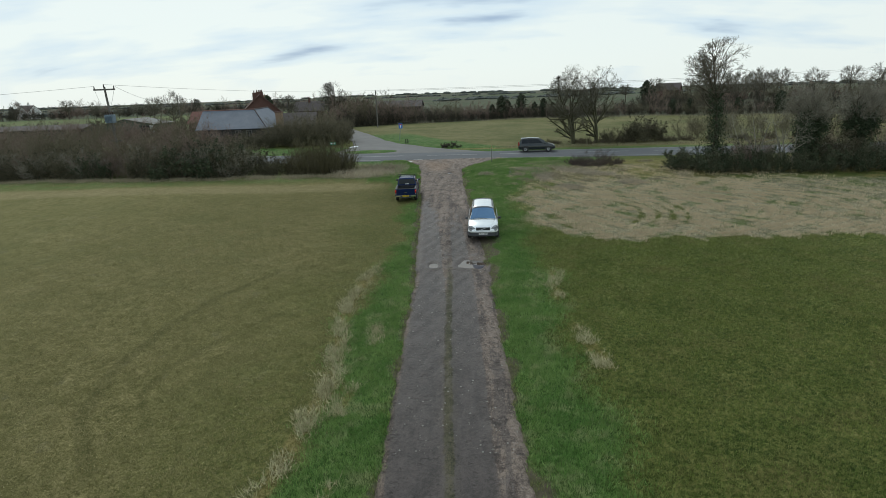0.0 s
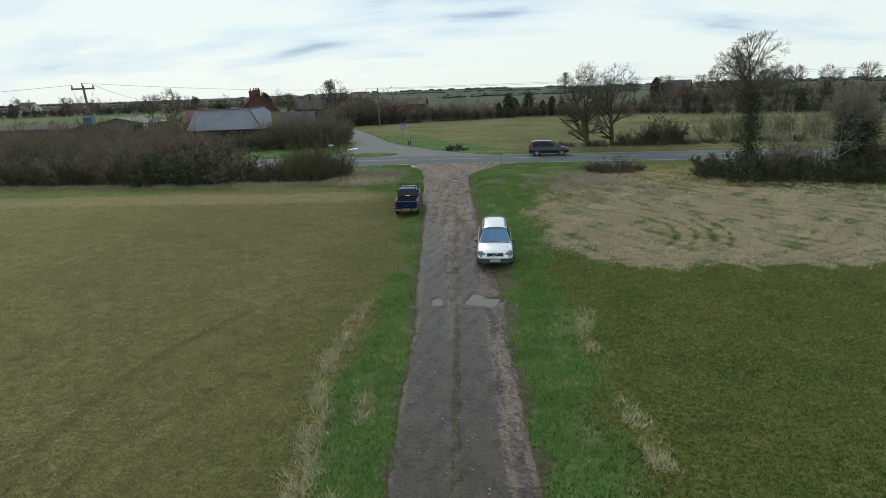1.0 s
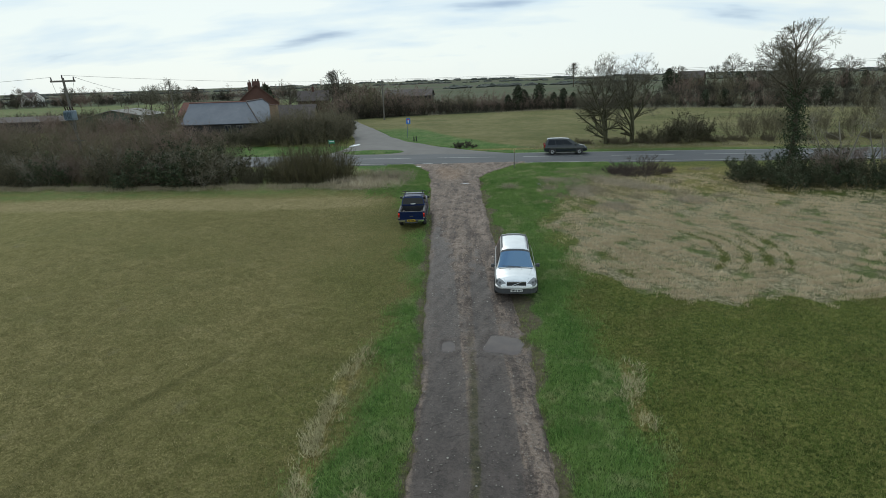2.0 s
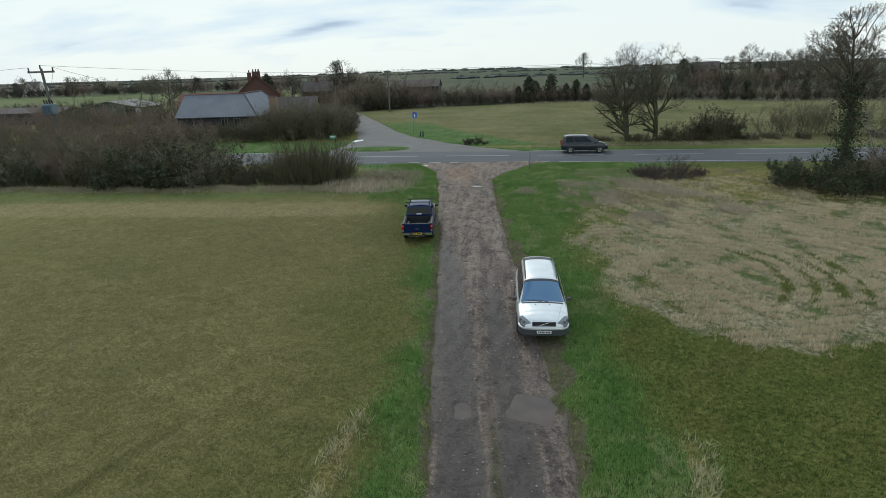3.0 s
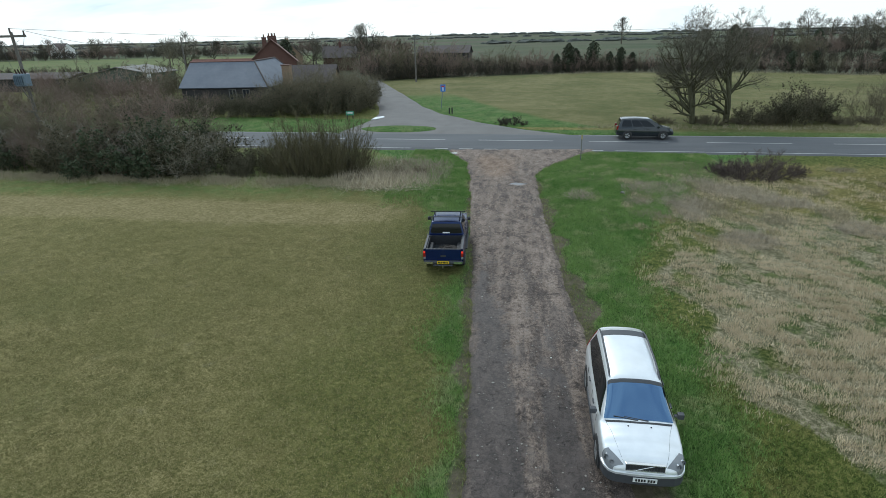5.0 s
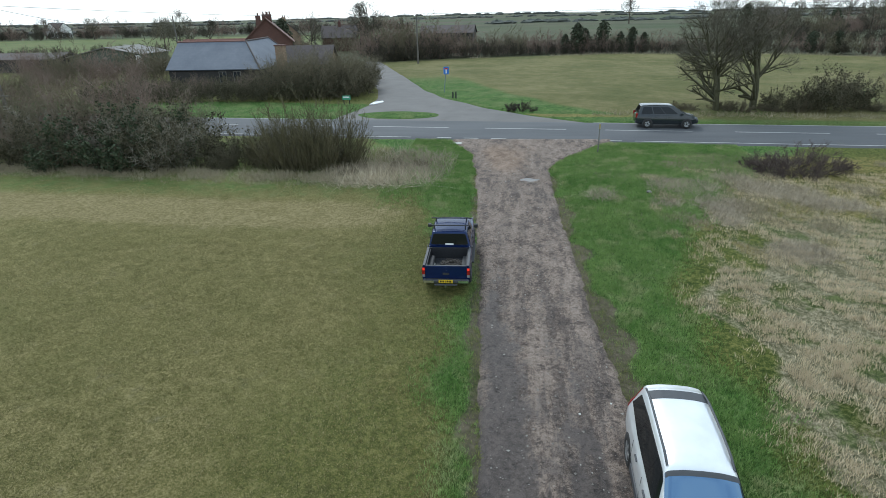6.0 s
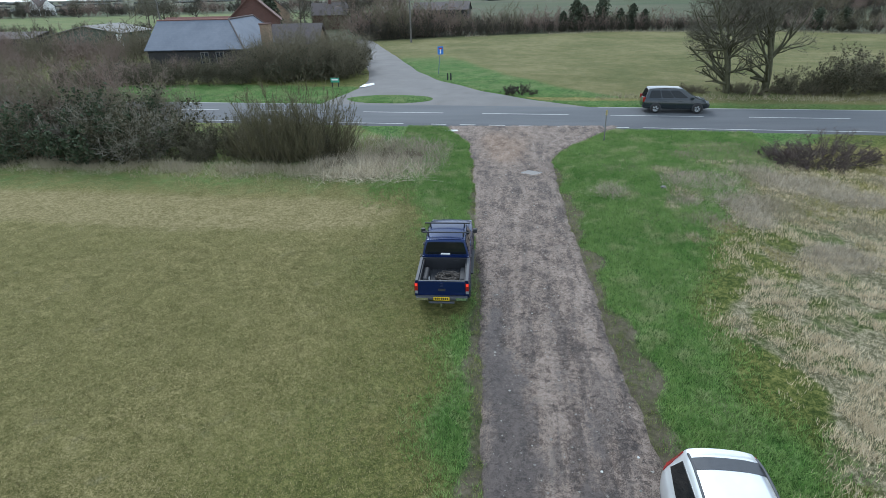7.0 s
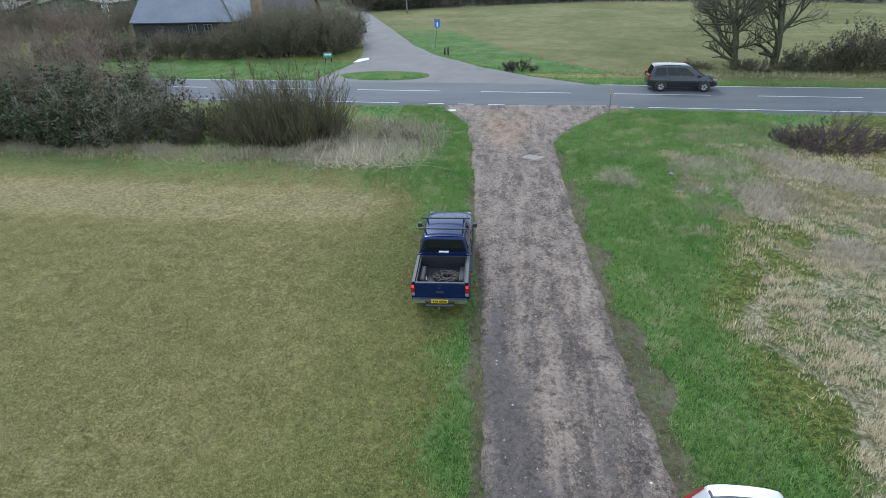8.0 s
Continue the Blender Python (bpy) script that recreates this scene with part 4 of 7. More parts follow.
T3.matrix_basis = pose(23.2, 52.4, ground_z(23.2, 52.4), 0, 0, 40) @ Matrix.Diagonal((0.97, 0.97, 0.92, 1))
T4 = make_tree(52, 6.4, 0.2, tall, M_BARK, M_TWIG_GREY, "bushy ivy-covered tree on the bank", ivy=(5.2, 0.05, 700, 0.4), stems=2, spread_=0.2)
T4.matrix_basis = pose(30.6, 51.0, ground_z(30.6, 51.0), 0, 0, 0)
o = copy_thing(T4, pose(36.5, 52.5, ground_z(36.5, 52.5), 0, 0, 130))
pale_spec = dict(TREE, n=[7, 5, 4, 3, 3], kids=[5, 4, 4, 4, 0], bare=[0.3, 0.3, 0.2, 0.1, 0])
T5 = make_tree(61, 5.0, 0.10, pale_spec, M_TWIG_GREY, M_TWIG_GREY, "small pale-barked bare tree leaning over the bank", stems=3, spread_=0.5)
T5.matrix_basis = pose(26.6, 52.0, ground_z(26.6, 52.0), 0, 0, 10)
o = copy_thing(T5, pose(29.2, 50.6, ground_z(29.2, 50.6), 0, 0, 100))
spots = [(20.4, 52.2, 0.62, 0), (22.0, 50.2, 0.72, 0), (24.4, 50.0, 0.68, 0), (26.8, 49.6, 0.66, 0), (29.2, 49.2, 0.66, 0), (31.8, 49.0, 0.7, 0), (34.5, 49.0, 0.75, 0), (37.5, 49.2, 0.8, 0),
         (23.2, 52.6, 0.7, 0), (26.0, 52.6, 0.7, 1), (33.0, 51.8, 0.9, 1), (36.0, 51.5, 0.9, 1), (40.5, 50.0, 0.9, 1), (44, 50, 0.9, 1), (20.6, 53.8, 0.6, 0), (48, 50, 0.9, 1)]
scatter([H_GREEN, H_MIX], spots, "brambles on the bank", rng)
scatter([H_RED], [(25.0, 52.0, 0.5), (27.8, 52.4, 0.55), (31.0, 53.0, 0.6), (34.0, 53.5, 0.7), (38.5, 52.5, 0.8), (42.5, 52.5, 0.8), (46.5, 52.5, 0.8)], "bare shrubs on the bank", rng)

# belt of bare scrub behind the far field
BELT = dict(BUSH, kids=[6, 5, 0])
B1 = bush_kind("belt_shrub", "bare brown shrub in the hedgerow belt behind the field", "shrub", 12, 6.2, 5.0, 30, M_TWIG_BROWN, min_r=0.028, spec=BELT)
B2 = bush_kind("belt_shrub", "bare reddish shrub in the hedgerow belt behind the field", "shrub", 13, 5.6, 4.6, 30, M_TWIG_RED, min_r=0.028, spec=BELT)
B3 = bush_kind("belt_shrub", "dark dense thicket in the hedgerow belt behind the field", "shrub", 14, 4.2, 4.8, 34, M_TWIG_DARK, min_r=0.032, spec=BELT)
spots = []
for x in np.arange(-27, 75, 2.5):
    yb = np.interp(x, [-27, -14, 0, 20, 34, 45, 56, 75], [128, 133, 140, 139.5, 138, 133, 124, 118])
    s = np.interp(x, [-27, -14, -6, 2, 20, 75], [1.08, 1.0, 0.78, 0.72, 0.66, 0.66])
    spots.append((x, yb + 1.6 + rng.uniform(-0.5, 0.5), s * rng.uniform(0.85, 1.15), int(rng.integers(0, 2))))
    spots.append((x + 1.2, yb + 0.3, s * rng.uniform(0.7, 1.0), 2))
    if x < 16:
        spots.append((x + 0.5, yb + 5.0, s * rng.uniform(0.8, 1.1), int(rng.integers(0, 2))))
for x, y, s in ((-31, 141, 1.0), (-33.5, 146, 1.05), (-36, 149, 0.95), (-29, 136, 1.1), (-39.5, 153, 0.9), (-27, 140, 1.1), (-45, 157, 0.9), (-24, 133, 1.15), (-25, 138, 1.15), (-21, 136, 1.1)):
    spots.append((x + 4, y, s, int(rng.integers(0, 2))))
scatter([B1, B2, B3], spots, "hedgerow belt behind the field", rng)


def conifer(seed, height, width, label):
    rng = np.random.default_rng(seed)
    t = rng.random(2600)
    a = rng.uniform(0, 2 * math.pi, 2600)
    r = width * 0.5 * np.sqrt(np.maximum(1 - (2 * np.abs(t - 0.42)) ** 2.2 * np.where(t > 0.42, 0.74, 0.6), 0)) * (0.35 + 0.7 * rng.random(2600)) * (1 + 0.3 * np.sin(a * 3 + t * 9) + 0.2 * np.sin(a * 5 - t * 23))
    co = np.stack([r * np.cos(a), r * np.sin(a), 0.3 + t * height], -1)
    ob = tagged(new("conifer"), label, "tree")
    part("trunk", mesh_from("trunk", *tubes([(0, 0, -0.2, 0, 0, height * 0.8, 0.14, 0.03)]), M_BARK), ob)
    part("crown", leaves("crown", co[::2], rng, 0.30, M_CONIFER), ob)
    return ob


C1 = conifer(5, 6.0, 2.7, "dark green conifer in the hedgerow belt")
scatter([C1], [(9.8, 140.6, 0.9), (11.3, 141.4, 0.75), (7.6, 140.9, 0.55), (14.6, 141, 0.86), (17.9, 140.8, 0.6), (20.0, 140.6, 0.68), (22.2, 140.8, 0.6), (48, 132, 0.55), (51.0, 130, 0.62), (59, 124, 0.6), (66, 121, 0.7)], "conifers in the belt", rng)

# trees standing farther off
far_spec = dict(n=[7, 6, 5, 4], bend=[0.06, 0.12, 0.15, 0.18], up=[0.02, 0.06, 0.05, 0.03], bare=[0.18, 0.10, 0.05, 0.0], kids=[17, 13, 11, 0],
                angle=[(40, 82), (24, 55), (24, 55), (0, 0)], ratio=[0.70, 0.5, 0.48, 0], thin=0.55, within=(0.0, 6.0, 4.2, 4.6))
F1 = make_tree(71, 9.9, 0.28, far_spec, M_BARK, M_TWIG_TREE, "bare broad-crowned tree behind the hedges", thick=0.05, min_r=0.026)
F2 = make_tree(72, 9.0, 0.24, far_spec, M_BARK, M_TWIG_TREE, "bare slender tree behind the hedges", thick=0.05, min_r=0.026)
F3 = make_tree(73, 10.8, 0.30, dict(far_spec, kids=[20, 13, 10, 0]), M_BARK, M_TWIG_DARK, "bare rounded tree standing in a distant field", thick=0.06, min_r=0.034)
scatter([F1, F2, F3], [(-93.9, 172, 0.8, 0), (-83.9, 178, 0.8, 2), (-80.1, 156, 0.95, 1), (-43.8, 143.5, 0.72, 0), (-32.8, 146.7, 0.95, 2), (-34.8, 148.5, 0.75, 0),
         (-208, 297, 1.0, 0), (-198, 304, 0.85, 1), (-173, 284, 0.7, 1), (-150, 260, 0.7, 0), (-119, 215, 0.6, 0), (68, 405, 1.5, 2),
         (87, 262, 1.05, 0), (83, 234, 0.8, 1), (106, 270, 0.95, 0), (100, 238, 1.25, 1), (111, 245, 1.1, 0), (97, 205, 1.05, 1), (112, 220, 1.2, 1), (99, 192, 1.05, 0),
         (121, 244, 1.1, 1), (130, 240, 1.2, 0), (140, 234, 1.15, 1), (150, 228, 1.2, 0), (139, 197, 1.1, 1), (160, 215, 1.2, 0), (175, 210, 1.2, 1), (72, 255, 0.8, 0),
         (-240, 300, 0.8, 2), (-262, 330, 1.0, 0), (-300, 340, 1.0, 2)], "bare trees in the distance", rng)
far_bits = [(x, 205 + 14 * math.sin(x * 0.07) + rng.uniform(-3, 3), rng.uniform(0.9, 1.3), int(rng.integers(0, 3))) for x in np.arange(62, 190, 2.6)]
far_bits += [(x, 166 + rng.uniform(-3, 3) - 0.3 * (x - 40), rng.uniform(0.7, 0.95), 2) for x in np.arange(46, 130, 2.8)]
far_bits += [(x, 96 + rng.uniform(-2, 2) - 0.4 * (x - 58), rng.uniform(0.7, 1.0), int(rng.integers(0, 3))) for x in np.arange(58, 92, 3.6)]
far_bits += [(x, 330 + rng.uniform(-6, 6) + 0.25 * (x + 200), rng.uniform(1.2, 1.9), int(rng.integers(1, 3))) for x in np.arange(-430, -60, 3.6)]
far_bits += [(x, 172 + rng.uniform(-3, 3) + 0.1 * (x + 100), rng.uniform(0.45, 0.65), 2) for x in np.arange(-150, -52, 4.0)]
far_bits += [(-52 + rng.uniform(-8, 8), 128 + k * 2.6, rng.uniform(0.6, 0.95), int(rng.integers(0, 3))) for k in range(16)]
far_bits += [(-47 - 2.4 * k, 99 + rng.uniform(-3, 6), rng.uniform(0.7, 1.0), int(rng.integers(0, 2))) for k in range(9)]
scatter([B1, B2, B3], far_bits, "far hedgerows", rng)
scatter([C1], [(70 + 9.5 * k, 214 + 6 * math.sin(k * 2.1), 1.1 + 0.35 * math.sin(k * 1.7)) for k in (0, 2, 3, 6, 7, 10)] + [(-43.5, 128, 1.15), (-54, 140, 0.6), (76, 240, 1.4)], "conifers in the distance", rng)

# woods and hedges on the skyline: too far to part
wood = []
for row, (d0, d1, n, h) in enumerate(((430, 640, 420, 3.2), (800, 1200, 600, 4), (1500, 2300, 900, 6))):
    for k in range(n):
        x = rng.uniform(-1.3, 1.1) * d1
        y = d0 + (d1 - d0) * ((math.sin(x * 0.004 + row * 2) * 0.5 + 0.5) * 0.7 + rng.random() * 0.3)
        if math.sin(x * 0.011 + row) + 0.6 * math.sin(x * 0.031) < -0.7:
            continue
        wood.append((x, y, h * rng.uniform(0.35, 1.1)))
co, fa = [], []
for x, y, h in wood:
    z = ground_z(x, y) - 0.5
    n = 7
    for _ in range(2):
        bx, by = x + rng.uniform(-h, h), y + rng.uniform(-h, h)
        b = len(co)
        for lvl, (zz, rr) in enumerate(((0, 0.8), (0.55, 1.15), (0.85, 0.75), (1.0, 0.2))):
            for k in range(n):
                t = 2 * math.pi * (k + 0.5 * lvl) / n
                q = h * rr * 0.75 * rng.uniform(0.65, 1.25)
                co.append((bx + 1.9 * q * math.cos(t), by + q * math.sin(t), z + h * zz * rng.uniform(0.8, 1.1)))
        for lvl in range(3):
            for k in range(n):
                fa.append((b + lvl * n + k, b + lvl * n + (k + 1) % n, b + (lvl + 1) * n + (k + 1) % n, b + (lvl + 1) * n + k))
# paled grey-green base colour stands in for haze over the distance
woods = tagged(new("far_woods", mesh_from("far_woods", co, fa, twig_mat("far_wood", (0.092, 0.100, 0.092), (0.125, 0.128, 0.116), (0.105, 0.116, 0.100)))), "distant bare woods and hedges on the skyline", "woods", kind="stuff")

# ---------------------------------------------------------------- buildings


def box(bm, lo, hi, m=None):
    """A box between two corners, moved by m."""
    v = [bm.verts.new(Vector((x, y, z)) if m is None else m @ Vector((x, y, z))) for z in (lo[2], hi[2]) for x, y in ((lo[0], lo[1]), (hi[0], lo[1]), (hi[0], hi[1]), (lo[0], hi[1]))]
    for f in ((3, 2, 1, 0), (4, 5, 6, 7), (0, 1, 5, 4), (1, 2, 6, 5), (2, 3, 7, 6), (3, 0, 4, 7)):
        bm.faces.new([v[i] for i in f])
    return v


def done(name, bm, material, parent=None, label="", bevel=0.0, smooth_it=False, segs=2):
    """Make one mesh object of bm, under parent."""
    if bevel:
        bmesh.ops.bevel(bm, geom=list(bm.edges), offset=bevel, segments=segs, affect="EDGES", profile=0.5, clamp_overlap=True)
    bmesh.ops.recalc_face_normals(bm, faces=bm.faces)
    mesh = bpy.data.meshes.new(name)
    bm.to_mesh(mesh)
    bm.free()
    mesh.materials.append(material)
    if smooth_it:
        mesh.polygons.foreach_set("use_smooth", np.ones(len(mesh.polygons), bool))
    ob = new(name, mesh)
    if parent:
        ob.parent = parent
    if label:
        tagged(ob, label)
    return ob


def block(name, lo, hi, material, parent=None, label="", bevel=0.0, m=None):
    bm = bmesh.new()
    box(bm, lo, hi, m)
    return done(name, bm, material, parent, label, bevel)


def slab(bm, pts, thick):
    """A flat plate with the outline pts, thick metres deep along its normal."""
    top = [bm.verts.new(p) for p in pts]
    f = bm.faces.new(top)
    f.normal_update()
    low = [bm.verts.new(Vector(p) - f.normal * thick) for p in pts]
    bm.faces.new(low[::-1])
    for i in range(len(pts)):
        j = (i + 1) % len(pts)
        bm.faces.new((top[j], top[i], low[i], low[j]))


def brick_mat(name, a, b, joint):
    m = Mat(name, 0.9, spec=0.2)
    t = m.t.nodes.new("ShaderNodeTexBrick")
    t.inputs["Scale"].default_value = 1.0
    t.inputs["Brick Width"].default_value, t.inputs["Row Height"].default_value, t.inputs["Mortar Size"].default_value = 0.225, 0.075, 0.008
    t.inputs["Color1"].default_value, t.inputs["Color2"].default_value, t.inputs["Mortar"].default_value = (*a, 1), (*b, 1), (*joint, 1)
    sw = m.t.nodes.new("ShaderNodeSeparateXYZ")
    cb = m.t.nodes.new("ShaderNodeCombineXYZ")
    m.t.links.new(m.co, sw.inputs[0])
    m.t.links.new(m.math("ADD", sw.outputs[0], sw.outputs[1]), cb.inputs[0])
    m.t.links.new(sw.outputs[2], cb.inputs[1])
    m.t.links.new(cb.outputs[0], t.inputs["Vector"])
    m.color(m.mix(0.35, t.outputs[0], m.ramp(m.noise(1.2), (0.3, a), (0.7, b))))
    return m.m


M_BRICK = brick_mat("red_brick", (0.090, 0.044, 0.036), (0.130, 0.064, 0.050), (0.12, 0.10, 0.09))
M_BRICK_OLD = brick_mat("old_brick", (0.20, 0.13, 0.085), (0.30, 0.21, 0.14), (0.30, 0.26, 0.20))
M_SLATE = Mat("slate", 0.55, spec=0.5)
sl = M_SLATE
sl_t = sl.t.nodes.new("ShaderNodeTexBrick")
sl_t.inputs["Scale"].default_value = 1.0
sl_t.inputs["Brick Width"].default_value, sl_t.inputs["Row Height"].default_value, sl_t.inputs["Mortar Size"].default_value = 0.3, 0.22, 0.006
sl_t.inputs["Color1"].default_value, sl_t.inputs["Color2"].default_value, sl_t.inputs["Mortar"].default_value = (0.095, 0.112, 0.142, 1), (0.12, 0.138, 0.168, 1), (0.06, 0.068, 0.082, 1)
sl.t.links.new(sl.co, sl_t.inputs["Vector"])
sl.color(sl.mix(0.5, sl_t.outputs[0], sl.ramp(sl.noise(0.7, 6), (0.3, (0.082, 0.098, 0.126)), (0.7, (0.142, 0.158, 0.188)))))
M_SLATE = sl.m
M_RIDGE = simple("ridge_tile", (0.19, 0.095, 0.075), 0.8, var=0.25, scale=4)
M_TILE = simple("clay_tile", (0.125, 0.07, 0.056), 0.85, var=0.35, scale=5, bump=0.5)
M_TILE_RED = simple("red_tile", (0.150, 0.066, 0.050), 0.85, var=0.35, scale=5, bump=0.5)
M_TILE_BROWN = simple("brown_tile", (0.085, 0.070, 0.066), 0.85, var=0.35, scale=5, bump=0.5)
M_WHITE = simple("white_paint", (0.72, 0.72, 0.70), 0.5, var=0.08)
M_PANE = simple("window_glass", (0.03, 0.035, 0.04), 0.08, var=0.1)
M_CEMENT = simple("fibre_cement", (0.17, 0.165, 0.15), 0.85, var=0.25, scale=2.0, bump=0.3)
M_SHED_SIDE = simple("green_cladding", (0.085, 0.10, 0.072), 0.7, var=0.2, scale=1.5)
M_DARK = simple("doorway_shade", (0.012, 0.012, 0.013), 0.9, var=0.2)
M_BOARD = simple("black_board", (0.035, 0.033, 0.030), 0.85, var=0.3, scale=3)
M_RENDER = simple("white_render", (0.75, 0.74, 0.70), 0.8, var=0.06)


def window(parent, x, y, z, w, h, m, lights=2, paint_=M_WHITE):
    """A framed window on a wall whose face looks along -y of m."""
    win = done("window", (lambda b: (box(b, (x - w / 2, y - 0.03, z), (x + w / 2, y + 0.05, z + h), m), b)[1])(bmesh.new()), M_PANE, parent)
    bm = bmesh.new()
    t = 0.07
    box(bm, (x - w / 2 - t, y - 0.06, z - t), (x - w / 2, y + 0.04, z + h + t), m)
    box(bm, (x + w / 2, y - 0.06, z - t), (x + w / 2 + t, y + 0.04, z + h + t), m)
    box(bm, (x - w / 2, y - 0.06, z + h), (x + w / 2, y + 0.04, z + h + t), m)
    box(bm, (x - w / 2, y - 0.06, z - t), (x + w / 2, y + 0.04, z), m)
    for k in range(1, lights):
        cx = x - w / 2 + w * k / lights
        box(bm, (cx - 0.025, y - 0.055, z), (cx + 0.025, y + 0.03, z + h), m)
    done("frame", bm, paint_, win)
    return win


# long barn: slate roof hipped at one end, gable at the other
bz = ground_z(-36, 88)
barn = tagged(new("barn"), "long dark-boarded barn with a blue-grey slate roof and red ridge", "barn")
X0, X1, Y0, Y1, EZ, RZ_ = -41.2, -30.0, 86.3, 93.6, bz + 2.45, bz + 5.25
YM, HX = (Y0 + Y1) / 2, -32.9
bm = bmesh.new()
box(bm, (X0 + 0.2, Y0 + 0.3, bz - 0.3), (X1 - 0.3, Y1 - 0.3, EZ))
box(bm, (2 * HX - X1 + 0.3, Y1 - 0.299, bz - 0.3), (X1 - 0.301, Y1 + 4.7, EZ - 0.02))
g0 = [bm.verts.new(p) for p in ((X0 + 0.2, Y0 + 0.3, EZ), (X0 + 0.2, Y1 - 0.3, EZ), (X0 + 0.2, YM, RZ_ - 0.12))]
g1 = [bm.verts.new(p) for p in ((X0 + 0.5, Y0 + 0.3, EZ), (X0 + 0.5, Y1 - 0.3, EZ), (X0 + 0.5, YM, RZ_ - 0.12))]
bm.faces.new(g0); bm.faces.new(g1[::-1])
for i in range(3):
    bm.faces.new((g0[i], g0[(i + 1) % 3], g1[(i + 1) % 3], g1[i]))
done("wall", bm, M_BOARD, barn)
bm = bmesh.new()
YB = Y1 + 5.0
slab(bm, [(X0, Y0, EZ), (X1, Y0, EZ), (HX, YM, RZ_), (X0, YM, RZ_)], 0.12)
slab(bm, [(HX, Y1, EZ), (X0, Y1, EZ), (X0, YM, RZ_), (HX, YM, RZ_)], 0.12)
slab(bm, [(X1, Y0, EZ), (X1, YB, EZ), (HX, YB - 2.2, RZ_ + 0.15), (HX, YM, RZ_)], 0.12)
slab(bm, [(X1, YB, EZ), (2 * HX - X1, YB, EZ), (HX, YB - 2.2, RZ_ + 0.15)], 0.12)
slab(bm, [(2 * HX - X1, YB, EZ), (2 * HX - X1, Y1, EZ), (HX, YM, RZ_), (HX, YB - 2.2, RZ_ + 0.15)], 0.12)
roof = done("roof", bm, M_SLATE, barn)


def rod(name, a, b, r, material, parent=None, sides=8, r2=None):
    co, fa = tubes([(*a, *b, r, r if r2 is None else r2)], sides)
    mesh = mesh_from(name, co, fa, material, True)
    ob = new(name, mesh)
    if parent:
        ob.parent = parent
    return ob


rod("ridge", (X0 - 0.02, YM, RZ_ + 0.02), (HX, YM, RZ_ + 0.02), 0.085, M_RIDGE, roof)
rod("hip", (HX, YM, RZ_ + 0.02), (X1 + 0.03, Y0 - 0.03, EZ + 0.03), 0.09, M_TILE_BROWN, roof)
rod("ridge", (HX, YM, RZ_ + 0.02), (HX, YB - 2.2, RZ_ + 0.17), 0.10, M_TILE_BROWN, roof)
rod("hip", (HX, YB - 2.2, RZ_ + 0.17), (X1 + 0.03, YB + 0.03, EZ + 0.03), 0.09, M_TILE_BROWN, roof)
I4 = Matrix.Identity(4)
for wx in (-34.6, -32.9):
    window(barn, wx, Y0 + 0.28, bz + 1.1, 0.75, 1.05, I4, 2, M_CEMENT)
block("chimney", (X1 + 0.02, 91.0, bz - 0.2), (X1 + 0.97, 92.0, bz + 4.6), M_BRICK_OLD, barn)
block("chimney_cap", (X1 - 0.06, 90.92, bz + 4.6), (X1 + 1.05, 92.08, bz + 4.72), M_TILE, barn)


def house(name, label, m, w, l, eave, ridge, wall, tile, chims=(), wins=(), over=0.3, category="house", backwins=()):
    """A gabled house: w across the gable (x), l along the ridge (y), moved by m."""
    ob = tagged(new(name), label, category)
    bm = bmesh.new()
    prof = [(-w / 2, -0.3), (w / 2, -0.3), (w / 2, eave), (0, ridge - 0.08), (-w / 2, eave)]
    a = [bm.verts.new(m @ Vector((x, 0, z))) for x, z in prof]
    b = [bm.verts.new(m @ Vector((x, l, z))) for x, z in prof]
    bm.faces.new(a); bm.faces.new(b[::-1])
    for i in range(5):
        bm.faces.new((a[i], a[(i + 1) % 5], b[(i + 1) % 5], b[i]))
    done("wall", bm, wall, ob)
    k = (ridge - eave) / (w / 2)
    for s in (-1, 1):
        bm = bmesh.new()
        pts = [(s * (w / 2 + over), -over, eave - k * over + 0.08), (s * (w / 2 + over), l + over, eave - k * over + 0.08), (0, l + over, ridge + 0.08), (0, -over, ridge + 0.08)]
        slab(bm, [m @ Vector(p) for p in (pts if s > 0 else pts[::-1])], 0.12)
        done("roof", bm, tile, ob)
    for cx, cy, cw, top in chims:
        c = block("chimney", (cx - cw / 2, cy - 0.3, ridge - 1.6), (cx + cw / 2, cy + 0.3, top), wall, ob, m=m)
        n = max(1, int(cw / 0.4))
        for i in range(n):
            px = cx - cw / 2 + cw * (i + 0.5) / n
            rod("chimney_pot", m @ Vector((px, cy, top)), m @ Vector((px, cy, top + 0.4)), 0.12, M_TILE, c, r2=0.1)
    for wx, wz, ww, wh in wins:
        window(ob, wx, 0, wz, ww, wh, m)
    return ob


hz = ground_z(-40, 110)
house("house", "red brick farmhouse with tiled roof and tall chimneys", pose(-38.8, 110, hz - 0.1, 0, 0, 21), 7.2, 10, 4.5, 7.75, M_BRICK, M_TILE,
      chims=((-1.0, 0.25, 0.7, 8.1), (0.1, 4.5, 1.4, 8.3), (0.3, 9.0, 0.8, 8.3)), wins=((-1.0, 1.0, 1.1, 1.2), (1.4, 1.0, 1.1, 1.2)))
house("house_wing", "low red-tiled cottage wing behind the brick farmhouse", pose(-43.6, 113.5, hz, 0, 0, 88), 5.4, 10.5, 2.7, 4.75, M_BRICK, M_TILE_RED)
house("outbuilding", "low brick outbuilding with a dark tiled roof", pose(-25.2, 97.8, ground_z(-24, 97), 0, 0, 94), 4.8, 5.6, 2.4, 4.3, M_BRICK_OLD, M_TILE_BROWN, category="outbuilding")
